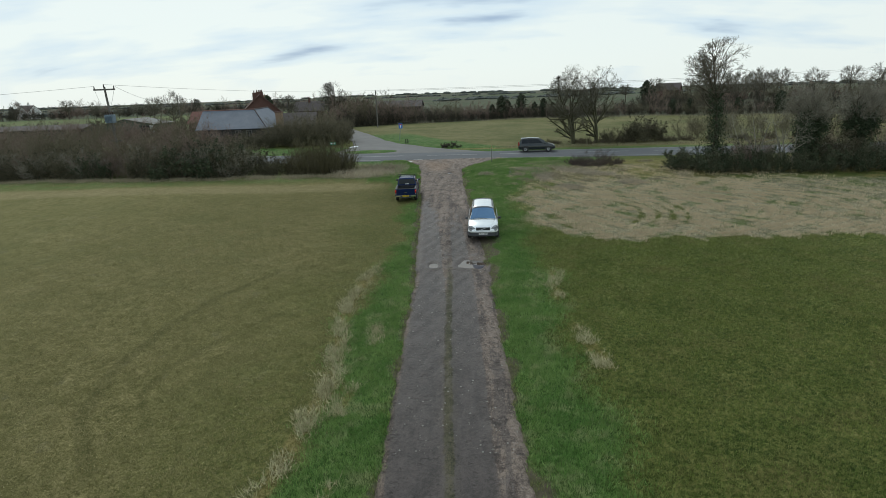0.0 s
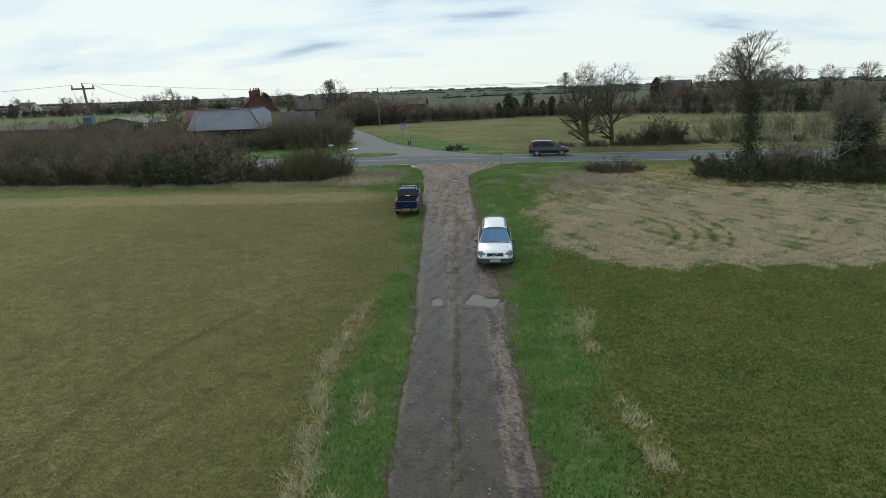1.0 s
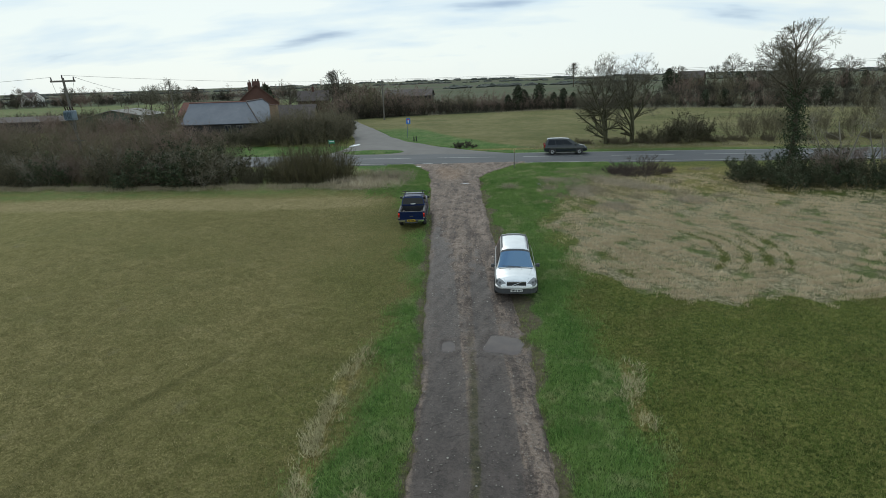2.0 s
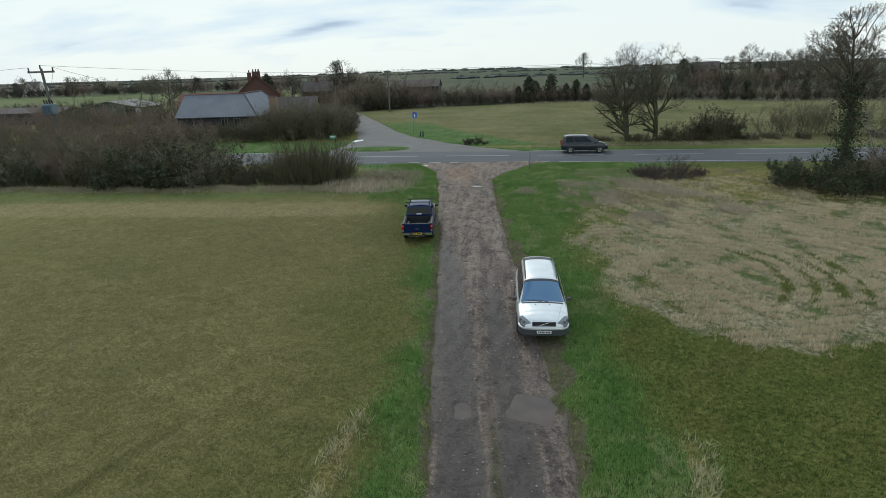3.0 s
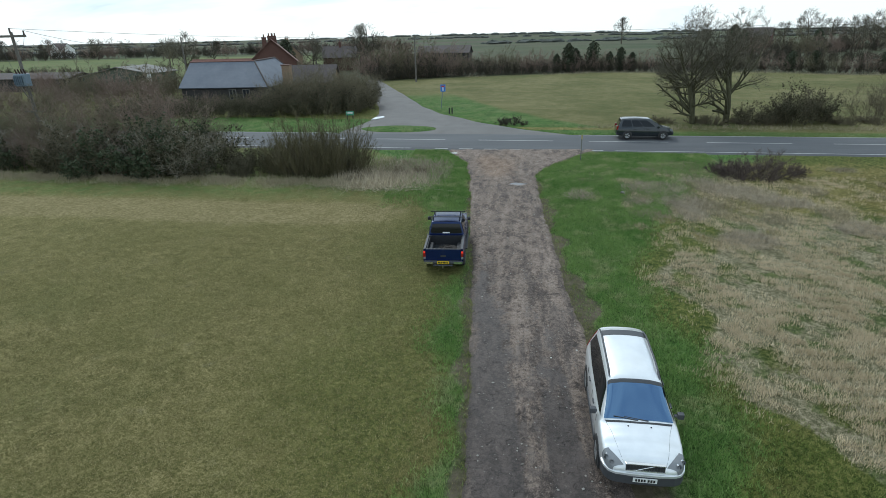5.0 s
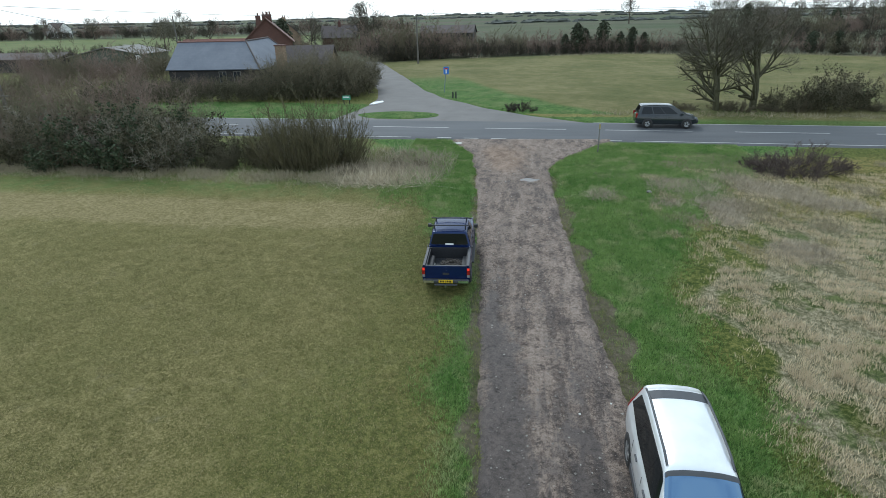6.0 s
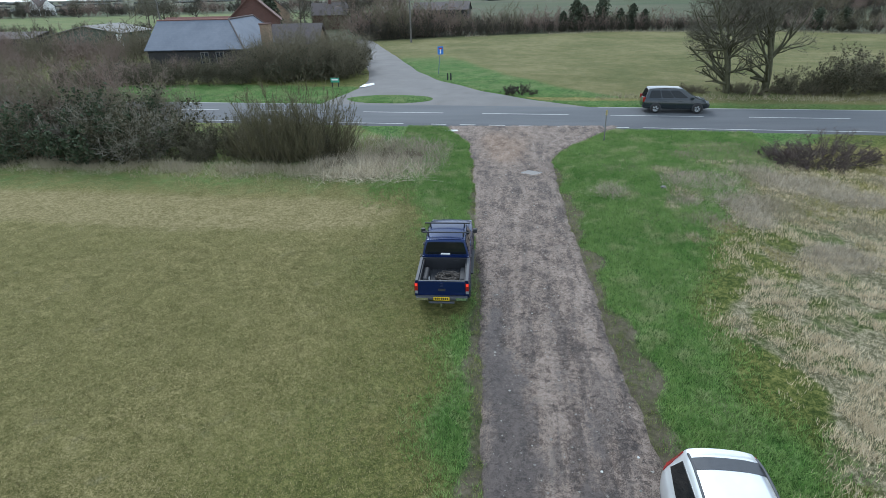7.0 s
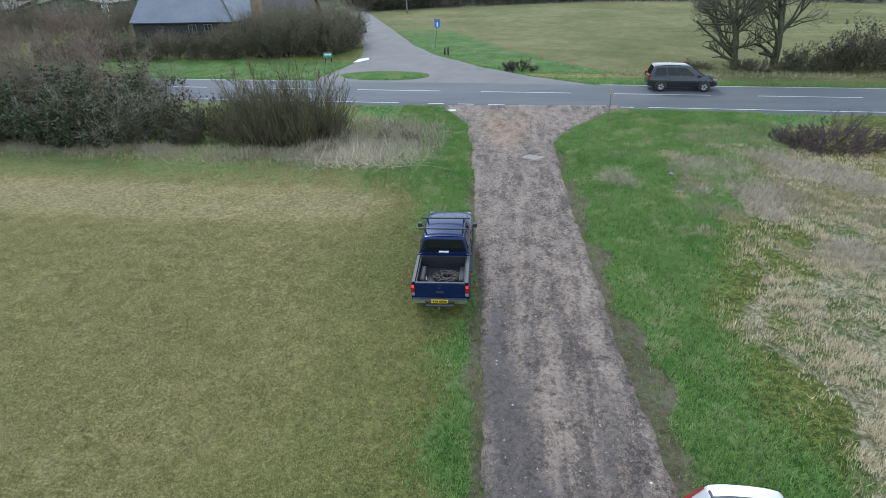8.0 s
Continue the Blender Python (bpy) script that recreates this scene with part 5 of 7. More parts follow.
house("cottage", "small cottage with pale walls and a tiled roof", pose(-51.5, 150, ground_z(-52, 150), 0, 0, 24), 6, 9, 4.2, 7.0, M_BRICK_OLD, M_TILE_BROWN, chims=((0, 4, 0.8, 7.8),))
house("cottage", "brick cottage with a brown tiled roof among trees", pose(-40, 166, ground_z(-40, 166), 0, 0, 100), 6, 8, 3.2, 5.6, M_BRICK, M_TILE_BROWN, chims=((0, 4, 0.8, 6.6),))
house("cottage", "far white-walled house with a dark roof", pose(-277, 364, ground_z(-277, 364), 0, 0, 70), 8, 12, 5, 8.5, M_RENDER, M_TILE_BROWN, chims=((0, 5, 1.0, 10),))
house("cottage", "far white gable of the white-walled house", pose(-283, 360, ground_z(-283, 360), 0, 0, 0), 7, 8, 5, 8.6, M_RENDER, M_TILE_BROWN)
house("farm_building", "long low farm building with a brown roof", pose(-14, 205, ground_z(-14, 205), 0, 0, 86), 8, 16, 2.6, 4.6, M_BOARD, M_TILE_BROWN, category="barn")
house("farm_building", "distant house with a tiled roof among trees", pose(98, 262, ground_z(98, 262), 0, 0, 60), 7, 10, 4.6, 7.5, M_BRICK, M_TILE_BROWN, category="house")

# yard sheds
sz = ground_z(-68, 120)
shed = tagged(new("shed"), "farm shed with grey cement roof and green cladding", "shed")
m = pose(-76.4, 115.5, sz, 0, 0, 5)
house_s = [(0, -0.3), (12.0, -0.3), (12.0, 2.6), (6.6, 3.7), (0, 2.3)]
bm = bmesh.new()
a = [bm.verts.new(m @ Vector((x, 0, z))) for x, z in house_s]
b = [bm.verts.new(m @ Vector((x, 10, z))) for x, z in house_s]
bm.faces.new(a); bm.faces.new(b[::-1])
for i in range(5):
    bm.faces.new((a[i], a[(i + 1) % 5], b[(i + 1) % 5], b[i]))
done("wall", bm, M_SHED_SIDE, shed)
bm = bmesh.new()
slab(bm, [m @ Vector(p) for p in ((12.4, -0.4, 2.62), (12.4, 10.4, 2.62), (6.6, 10.4, 3.82), (6.6, -0.4, 3.82))], 0.1)
done("roof", bm, M_CEMENT, shed)
bm = bmesh.new()
slab(bm, [m @ Vector(p) for p in ((6.6, -0.4, 3.82), (6.6, 10.4, 3.82), (-0.4, 10.4, 2.35), (-0.4, -0.4, 2.35))], 0.1)
done("roof", bm, M_CEMENT, shed)
# no hole in the wall: a near-black block paints the shade inside the doorway
block("doorway", (9.6, -0.06, -0.1), (11.4, 0.2, 2.3), M_DARK, shed, m=m)
block("door", (11.45, -0.1, -0.1), (12.3, 0.15, 2.45), M_WHITE, shed, "white sliding door panel", m=m)
house("long_shed", "long low shed with a shallow grey roof", pose(-77.5, 117, sz, 0, 0, 88), 7, 24, 2.2, 3.0, M_BOARD, M_TILE_BROWN, category="shed")

# ---------------------------------------------------------------- poles, wires, signs
M_METAL = simple("grey_metal", (0.15, 0.20, 0.245), 0.45, metal=0.3, var=0.12)
M_CER = simple("brown_ceramic", (0.05, 0.03, 0.025), 0.25, var=0.2)
M_WIRE = simple("wire", (0.055, 0.058, 0.062), 0.6, var=0.1)
M_BLUE = simple("sign_blue", (0.03, 0.16, 0.52), 0.4, var=0.06)
M_RED = simple("sign_red", (0.50, 0.03, 0.03), 0.4, var=0.06)
M_GREEN = simple("sign_green", (0.05, 0.28, 0.17), 0.5, var=0.1)
M_BLACK = simple("black_plastic", (0.018, 0.018, 0.019), 0.5, var=0.2)
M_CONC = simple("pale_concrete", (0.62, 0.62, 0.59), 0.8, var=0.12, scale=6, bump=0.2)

px, py = -38.7, 61.9
pz = ground_z(px, py)
pole = tagged(new("utility_pole"), "leaning wooden utility pole with crossarm and grey transformer", "pole")
top = Vector((px - 0.25, py, 10.75))
foot = Vector((px + 0.1, py, pz - 0.3))
rod("post", foot, top, 0.145, M_POLE, pole, 10, 0.105)
block("crossarm", (px - 1.45, py - 0.14, 10.38), (px + 0.95, py - 0.02, 10.54), M_POLE, pole)
for dx in (-1.35, -0.25, 0.85):
    rod("insulator", (px + dx, py - 0.08, 10.52 + (0.2 if dx == -0.25 else 0)), (px + dx, py - 0.08, 10.84 + (0.2 if dx == -0.25 else 0)), 0.075, M_CER, pole, 8, 0.045)
tr = block("transformer", (px - 0.35, py - 0.8, 6.9), (px + 0.55, py - 0.2, 7.8), M_METAL, pole, "grey-blue transformer tank", bevel=0.05)
for k in range(6):
    block("cooling_fin", (px - 0.32 + 0.16 * k, py - 0.9, 7.0), (px - 0.295 + 0.16 * k, py - 0.79, 7.65), M_METAL, tr)
for k in range(4):
    rod("bushing", (px - 0.26 + 0.24 * k, py - 0.5, 7.78), (px - 0.22 + 0.24 * k, py - 0.65, 8.12), 0.055, M_CER, tr, 8, 0.05)
for s in (-0.28, 0.48):
    rod("bracket", (px + s, py - 0.5, 6.92), (px + 0.05, py - 0.1, 5.5), 0.04, M_POLE, pole)
block("lower_arm", (px - 0.75, py - 0.22, 4.9), (px + 0.75, py - 0.1, 5.02), M_POLE, pole)


def plain_pole(label, x, y, ztop, arm=True):
    p = tagged(new("utility_pole"), label, "pole")
    rod("post", (x, y, ground_z(x, y) - 0.3), (x, y, ztop), 0.15, M_POLE, p, 8, 0.11)
    if arm:
        block("crossarm", (x - 0.9, y - 0.12, ztop - 0.3), (x + 0.9, y, ztop - 0.18), M_POLE, p)
    return p


plain_pole("plain wooden utility pole beside the side lane", -18.2, 122.6, 9.9, False)
plain_pole("wooden utility pole among the trees behind the barn", -64.0, 128.0, 10.6, False)
plain_pole("wooden utility pole beside the lane by the cottages", -50.0, 164.0, 9.6)
plain_pole("wooden utility pole far along the line", 190.0, 165.0, 14.0)


def wire(name, a, b, sag, r=0.014):
    cu = bpy.data.curves.new(name, "CURVE")
    cu.dimensions = "3D"
    cu.bevel_depth, cu.bevel_resolution = r, 1
    sp = cu.splines.new("POLY")
    n = 20
    sp.points.add(n)
    for k in range(n + 1):
        t = k / n
        p = Vector(a).lerp(Vector(b), t)
        sp.points[k].co = (p.x, p.y, p.z - 4 * sag * t * (1 - t), 1)
    cu.materials.append(M_WIRE)
    return tagged(new(name, cu), "thin dark overhead wire strung between poles", "wire", "overhead wires")


wire("overhead_wire", (px - 0.25, py - 0.08, 11.0), (-18.2, 122.6, 9.9), 0.5)
wire("overhead_wire", (-18.2, 122.6, 9.9), (190, 165, 14.0), 1.2, 0.022)
wire("overhead_wire", (-18.2, 122.6, 9.7), (190, 165, 13.4), 1.2, 0.022)
wire("overhead_wire", (px + 0.85, py - 0.08, 10.84), (-64.0, 128.0, 10.4), 1.4)
wire("overhead_wire", (px - 1.35, py - 0.08, 10.84), (-120.0, 66.0, 10.8), 1.0)
wire("overhead_wire", (-64.0, 128.0, 10.4), (-36.0, 118.0, 8.0), 1.6)
for dx in (-1.35, 0.85):
    wire("drop_wire", (px + dx, py - 0.08, 10.5), (px + 0.15 + 0.2 * dx, py - 0.9, 8.2), 0.25, 0.012)

# no-through-road sign on the lane verge
sx, sy = -9.2, 85.2
s0 = ground_z(sx, sy)
sign = tagged(new("road_sign"), "blue no-through-road sign on a thin grey post", "sign")
rod("post", (sx - 0.28, sy, s0 - 0.2), (sx, sy, s0 + 2.55), 0.038, M_METAL, sign)
plate = block("plate", (sx - 0.28, sy - 0.07, s0 + 1.85), (sx + 0.28, sy - 0.04, s0 + 2.6), M_BLUE, sign)
block("road_symbol", (sx - 0.06, sy - 0.076, s0 + 1.93), (sx + 0.06, sy - 0.071, s0 + 2.33), M_WHITE, plate)
block("bar_symbol", (sx - 0.17, sy - 0.076, s0 + 2.335), (sx + 0.17, sy - 0.071, s0 + 2.47), M_RED, plate)
for bx in (-8.15, -7.85):
    b0 = ground_z(bx, 81.4)
    rod_b = tagged(rod("bollard", (bx, 81.4, b0 - 0.1), (bx, 81.4, b0 + 0.62), 0.075, M_BLACK, None, 10, 0.065), "short black verge marker post in the grass", "bollard", "verge markers")
# street name board on two short legs
gx0, gy0 = -18.0, 77.8
g0z = ground_z(gx0, gy0)
board = tagged(new("name_board"), "small pale green lane name board on two dark legs", "sign")
block("plate", (gx0 - 0.4, gy0 - 0.03, g0z + 0.42), (gx0 + 0.4, gy0 + 0.02, g0z + 0.82), M_GREEN, board, bevel=0.008)
block("lettering_bar", (gx0 - 0.3, gy0 - 0.036, g0z + 0.6), (gx0 + 0.3, gy0 - 0.031, g0z + 0.74), M_WHITE, board)
for dx in (-0.28, 0.28):
    block("leg", (gx0 + dx - 0.04, gy0 + 0.021, g0z - 0.1), (gx0 + dx + 0.04, gy0 + 0.06, g0z + 0.55), M_BLACK, board)
# lane mouth puddle: its bright sky reflection is painted onto a pale slab
bm = bmesh.new()
ring = [(-15.4 + 0.40 * math.cos(t) * (1 + 0.25 * math.sin(3 * t)) + 0.30 * math.sin(t), 79.1 + 1.15 * math.sin(t) * (1 + 0.12 * math.sin(5 * t)), 0) for t in np.linspace(0, 2 * math.pi, 30)[:-1]]
slab(bm, ring, 0.05)
sky_puddle = done("chalk_patch", bm, simple("sky_puddle", (0.78, 0.80, 0.82), 0.55, var=0.15, scale=2.5, bump=0.3), bevel=0.015)
sky_puddle.location.z = float(land(-15.5, 78.9, False)) + 0.035
tagged(sky_puddle, "roadside puddle beside the lane mouth, its sky reflection painted pale", "patch", "", "structure")
# white marker stake on the verge
mx_, my_ = 3.15, 60.4
m0 = ground_z(mx_, my_)
stake = tagged(new("marker_stake"), "thin white marker stake with dark top on the verge", "stake")
block("shaft", (mx_ - 0.032, my_ - 0.025, m0 - 0.2), (mx_ + 0.032, my_ + 0.025, m0 + 1.5), M_CEMENT, stake, bevel=0.01)
block("cap", (mx_ - 0.05, my_ - 0.035, m0 + 1.5), (mx_ + 0.05, my_ + 0.035, m0 + 1.8), simple("stake_top", (0.32, 0.26, 0.12), 0.5), stake, "yellow-brown reflector top", bevel=0.01)
for bx, by, w, d in ((-6.05, 62.75, 0.95, 0.32), (-8.4, 70.6, 0.7, 0.25)):
    s1 = ground_z(bx, by)
    tagged(block("concrete_slab", (bx - w / 2, by - d / 2, s1 - 0.1), (bx + w / 2, by + d / 2, s1 + 0.09), M_CONC, bevel=0.03), "pale concrete drain slab at the road edge", "slab", "drain slabs")
# pale stones in the grass
for k, (bx, by, r) in enumerate(((4.4, 51.6, 0.13), (1.15, 37.6, 0.035), (0.3, 36.3, 0.03), (-0.5, 35.9, 0.03))):
    bm = bmesh.new()
    bmesh.ops.create_icosphere(bm, subdivisions=2, radius=r)
    for v in bm.verts:
        v.co *= 1 + 0.22 * noise.noise(v.co * 9 + Vector((k * 3.1, 0, 0)))
        v.co.z *= 0.6
    st = done("stone", bm, M_CEMENT if k == 0 else M_CONC, smooth_it=True)
    st.location = (bx, by, (ground_z(bx, by) if k == 0 else float(track_z(np.array(bx), np.array(by))[0])) + r * 0.3)
    tagged(st, "pale weathered stone lying on the ground", "stone", "loose stones")

# ---------------------------------------------------------------- vehicles


def paint(name, col, metal=0.0, rough=0.28, dirt=(0.10, 0.085, 0.065), dirty=0.25):
    m = Mat(name, rough, metal)
    m.b.inputs["Coat Weight"].default_value = 0.6
    m.b.inputs["Coat Roughness"].default_value = 0.06
    sep = m.t.nodes.new("ShaderNodeSeparateXYZ")
    m.t.links.new(m.co, sep.inputs[0])
    low = m.step(sep.outputs[2], 0.75, 0.25, 0.0, dirty)
    splash = m.math("MULTIPLY", low, m.step(m.noise(3.0, 5), 0.35, 0.65))
    base = m.ramp(m.noise(2.2, 3), (0.3, tuple(c * 0.93 for c in col)), (0.7, tuple(min(1, c * 1.05) for c in col)))
    m.color(m.mix(splash, base, dirt))
    m.rough(m.step(splash, 0.0, 0.4, rough, 0.7))
    return m.m


M_SILVER = paint("silver_paint", (0.78, 0.80, 0.81), 0.55, 0.36)
M_NAVY = paint("navy_paint", (0.005, 0.012, 0.055), 0.0, 0.25, dirty=0.08)
M_NAVY.node_tree.nodes["Principled BSDF"].inputs["Coat Weight"].default_value = 0.12
# Blue tint on the specular colours the reflected sky, beyond the navy base.
M_NAVY.node_tree.nodes["Principled BSDF"].inputs["Specular Tint"].default_value = (0.45, 0.62, 1.0, 1)
M_DKCAR = paint("dark_paint", (0.006, 0.012, 0.015), 0.0, 0.25, dirty=0.06)
M_GLASS = Mat("car_glass", 0.03, spec=0.35).color((0.008, 0.010, 0.011)).m
# Blue specular tint and raised IOR paint a blue sky reflection into the windscreens.
M_SCREEN = Mat("sky_tinted_windscreen", 0.02, spec=1.0).color((0.010, 0.018, 0.030)).m
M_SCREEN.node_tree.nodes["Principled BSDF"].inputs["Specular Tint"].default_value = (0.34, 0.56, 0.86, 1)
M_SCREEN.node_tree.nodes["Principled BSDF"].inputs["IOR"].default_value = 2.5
M_TYRE = simple("tyre", (0.022, 0.021, 0.020), 0.85, var=0.3, scale=20)
M_RIM = simple("alloy", (0.45, 0.46, 0.47), 0.35, metal=0.8, var=0.1)
M_TRIM = simple("black_trim", (0.03, 0.031, 0.033), 0.6, var=0.2)
M_GREYTRIM = simple("grey_trim", (0.055, 0.058, 0.064), 0.55, var=0.15)
M_CHROME = simple("chrome", (0.7, 0.71, 0.72), 0.15, metal=0.95, var=0.05)
M_LENS = Mat("lamp_glass", 0.08, spec=0.6).color((0.20, 0.21, 0.22)).m
M_REDLENS = Mat("red_lens", 0.15, spec=0.6).color((0.26, 0.012, 0.010)).m
lit = Mat("brake_lamp", 0.2).color((0.6, 0.02, 0.015))
lit.b.inputs["Emission Color"].default_value = (1.0, 0.06, 0.03, 1)
lit.b.inputs["Emission Strength"].default_value = 0.4
M_BRAKE = lit.m
M_PLATE_Y = simple("yellow_plate", (0.70, 0.47, 0.02), 0.4, var=0.05)
M_PLATE_W = simple("white_plate", (0.75, 0.76, 0.74), 0.4, var=0.05)
M_LINER = simple("bed_liner", (0.018, 0.019, 0.022), 0.6, var=0.25, scale=4)
M_INK = simple("plate_ink", (0.01, 0.01, 0.01), 0.6, var=0.1)


def shell(name, stations, material, parent, label="", sharp=38):
    """A car body lofted through stations (x, half width, low z, high z, crown)."""
    bm = bmesh.new()
    rings = []
    for x, w, lo, hi, crown in stations:
        h = hi - lo
        half = [(0.78 * w, lo), (0.95 * w, lo + 0.07 * h), (w, lo + 0.28 * h), (w, lo + 0.55 * h), (0.985 * w, lo + 0.78 * h), (0.945 * w, lo + 0.94 * h), (0.86 * w, hi), (0.55 * w, hi + 0.7 * crown)]
        pts = half + [(0, hi + crown)] + [(-y, z) for y, z in half[::-1]]
        rings.append([bm.verts.new((x, y, z)) for y, z in pts])
    n = len(rings[0])
    for a, b in zip(rings, rings[1:]):
        for k in range(n):
            bm.faces.new((a[k], a[(k + 1) % n], b[(k + 1) % n], b[k]))
    bm.faces.new(rings[0][::-1])
    bm.faces.new(rings[-1])
    ob = done(name, bm, material, parent, label, smooth_it=True)
    ob.data.set_sharp_from_angle(angle=radians(sharp))
    return ob


class Cabin:
    """A glasshouse: lower outline and roof outline as corners, with panels on its four faces."""

    def __init__(self, xr0, xf0, w0, z0, xr1, xf1, w1, z1, crown=0.05):
        self.b = [Vector((xf0, w0, z0)), Vector((xr0, w0, z0)), Vector((xr0, -w0, z0)), Vector((xf0, -w0, z0))]
        self.t = [Vector((xf1, w1, z1)), Vector((xr1, w1, z1)), Vector((xr1, -w1, z1)), Vector((xf1, -w1, z1))]
        self.crown = crown

    def body(self, name, material, parent, bevel=0.07, roof_bulge=True):
        bm = bmesh.new()
        lo = [bm.verts.new(p - Vector((0, 0, 0.06))) for p in self.b]
        hi = [bm.verts.new(p) for p in self.t]
        bm.faces.new(lo[::-1])
        top = bm.faces.new(hi)
        for k in range(4):
            bm.faces.new((lo[k], lo[(k + 1) % 4], hi[(k + 1) % 4], hi[k]))
        if bevel:
            es = [e for e in bm.edges if all(v in hi for v in e.verts) or (e.verts[0] in hi) != (e.verts[1] in hi)]
            bmesh.ops.bevel(bm, geom=es, offset=bevel, segments=3, affect="EDGES", profile=0.6)
        ob = done(name, bm, material, parent, smooth_it=True)
        ob.data.set_sharp_from_angle(angle=radians(30))
        return ob

    def at(self, face, u, v, off=0.0):
        k = {"left": 0, "back": 1, "right": 2, "front": 3}[face]
        a, b, c, d = self.b[k], self.b[(k + 1) % 4], self.t[(k + 1) % 4], self.t[k]
        p = a * (1 - u) * (1 - v) + b * u * (1 - v) + c * u * v + d * (1 - u) * v
        n = (b - a).cross(d - a).normalized()
        return p + n * off

    def pane(self, name, face, u0, u1, v0, v1, material, parent, off=0.008, label="", r=0.16, skew=0.0):
        bm = bmesh.new()
        pts = []
        for cu, cv, su, sv, a0 in ((u1, v1, -1, -1, 0), (u0, v1, 1, -1, 90), (u0, v0, 1, 1, 180), (u1, v0, -1, 1, 270)):
            for s in range(4):
                a = radians(a0 + 30 * s)
                ru, rv = r * (u1 - u0) * (0.5 if face in ("front", "back") else 1), r * (v1 - v0)
                v = cv + sv * rv + rv * math.sin(a)
                u = cu + su * ru + ru * math.cos(a)
                pts.append(self.at(face, u + skew * (v - v0), v, off))
        slab(bm, pts, 0.006)
        return done(name, bm, material, parent, label)


def wheel(parent, x, y, r, width, spokes=5):
    """Tyre with rim and spokes; y is the outer face."""
    s = 1 if y > 0 else -1
    w = new("wheel")
    w.parent = parent
    w.matrix_basis = pose(x, y, r, 90 * s, 0, 0)
    bm = bmesh.new()
    prof = [(0.62 * r, 0.0), (0.80 * r, 0.012), (0.95 * r, -0.005), (r, -0.04), (r, -width + 0.04), (0.95 * r, -width), (0.62 * r, -width)]
    n = 28
    rings = [[bm.verts.new((q * math.cos(2 * math.pi * k / n), q * math.sin(2 * math.pi * k / n), -z)) for k in range(n)] for q, z in prof]
    for a, b in zip(rings, rings[1:]):
        for k in range(n):
            bm.faces.new((a[k], a[(k + 1) % n], b[(k + 1) % n], b[k]))
    done("tyre", bm, M_TYRE, w, smooth_it=True)
    bm = bmesh.new()
    rings = [[bm.verts.new((q * math.cos(2 * math.pi * k / n), q * math.sin(2 * math.pi * k / n), z)) for k in range(n)] for q, z in ((0.63 * r, 0.0), (0.56 * r, 0.02), (0.54 * r, 0.09))]
    for a, b in zip(rings, rings[1:]):
        for k in range(n):
            bm.faces.new((a[k], a[(k + 1) % n], b[(k + 1) % n], b[k]))
    bm.faces.new(rings[-1])
    for k in range(spokes):
        m = Matrix.Rotation(2 * math.pi * k / spokes, 4, "Z")
        box(bm, (0.06, -0.045, 0.0), (0.58 * r, 0.045, 0.04), m)
    done("rim", bm, M_RIM, w)
    return w


def arch(parent, x, y, r):
    s = 1 if y > 0 else -1
    bm = bmesh.new()
    n = 20
    pts = [(x + r * math.cos(math.pi * k / n), 0.34 + r * math.sin(math.pi * k / n)) for k in range(n + 1)] + [(x - r, 0.2), (x + r, 0.2)]
    # solid black plate on the body side stands for the shaded wheel well
    out = [bm.verts.new((px, y + 0.004 * s, pz)) for px, pz in pts]
    inn = [bm.verts.new((px, y - 0.12 * s, pz)) for px, pz in pts]
    bm.faces.new(out); bm.faces.new(inn[::-1])
    for k in range(len(pts)):
        j = (k + 1) % len(pts)
        bm.faces.new((out[k], inn[k], inn[j], out[j]))
    return done("wheel_arch", bm, M_TRIM, parent)


def mirrors(parent, x, y, z, material):
    for s in (1, -1):
        bm = bmesh.new()
        box(bm, (x - 0.07, s * y - 0.02, z - 0.02), (x + 0.03, s * (y + 0.1), z + 0.02))
        box(bm, (x - 0.07, s * (y + 0.05), z - 0.05), (x + 0.06, s * (y + 0.20), z + 0.09))
        mo = done("mirror", bm, material, parent, bevel=0.03)


def seams(parent, lines):
    """Thin dark gaps between panels."""
    for a, b in lines:
        rod("panel_gap", a, b, 0.005, M_INK, parent, 4)


def number_plate(parent, x, z, material, facing, w=0.52, h=0.11):
    p = block("number_plate", (x - 0.008, -w / 2, z - h / 2), (x + 0.008, w / 2, z + h / 2), material, parent)
    for k in range(7):
        y = -0.21 + 0.06 * k + (0.025 if k > 3 else 0)
        block("character_bar", (x + facing * 0.0085 - 0.001, y, z - 0.036), (x + facing * 0.0085 + 0.001, y + 0.042, z + 0.036), M_INK, p)
    return p


# ---- silver estate car parked half on the verge
suv = tagged(new("estate_car"), "silver-white tall estate car with roof rails parked half on the verge", "car")
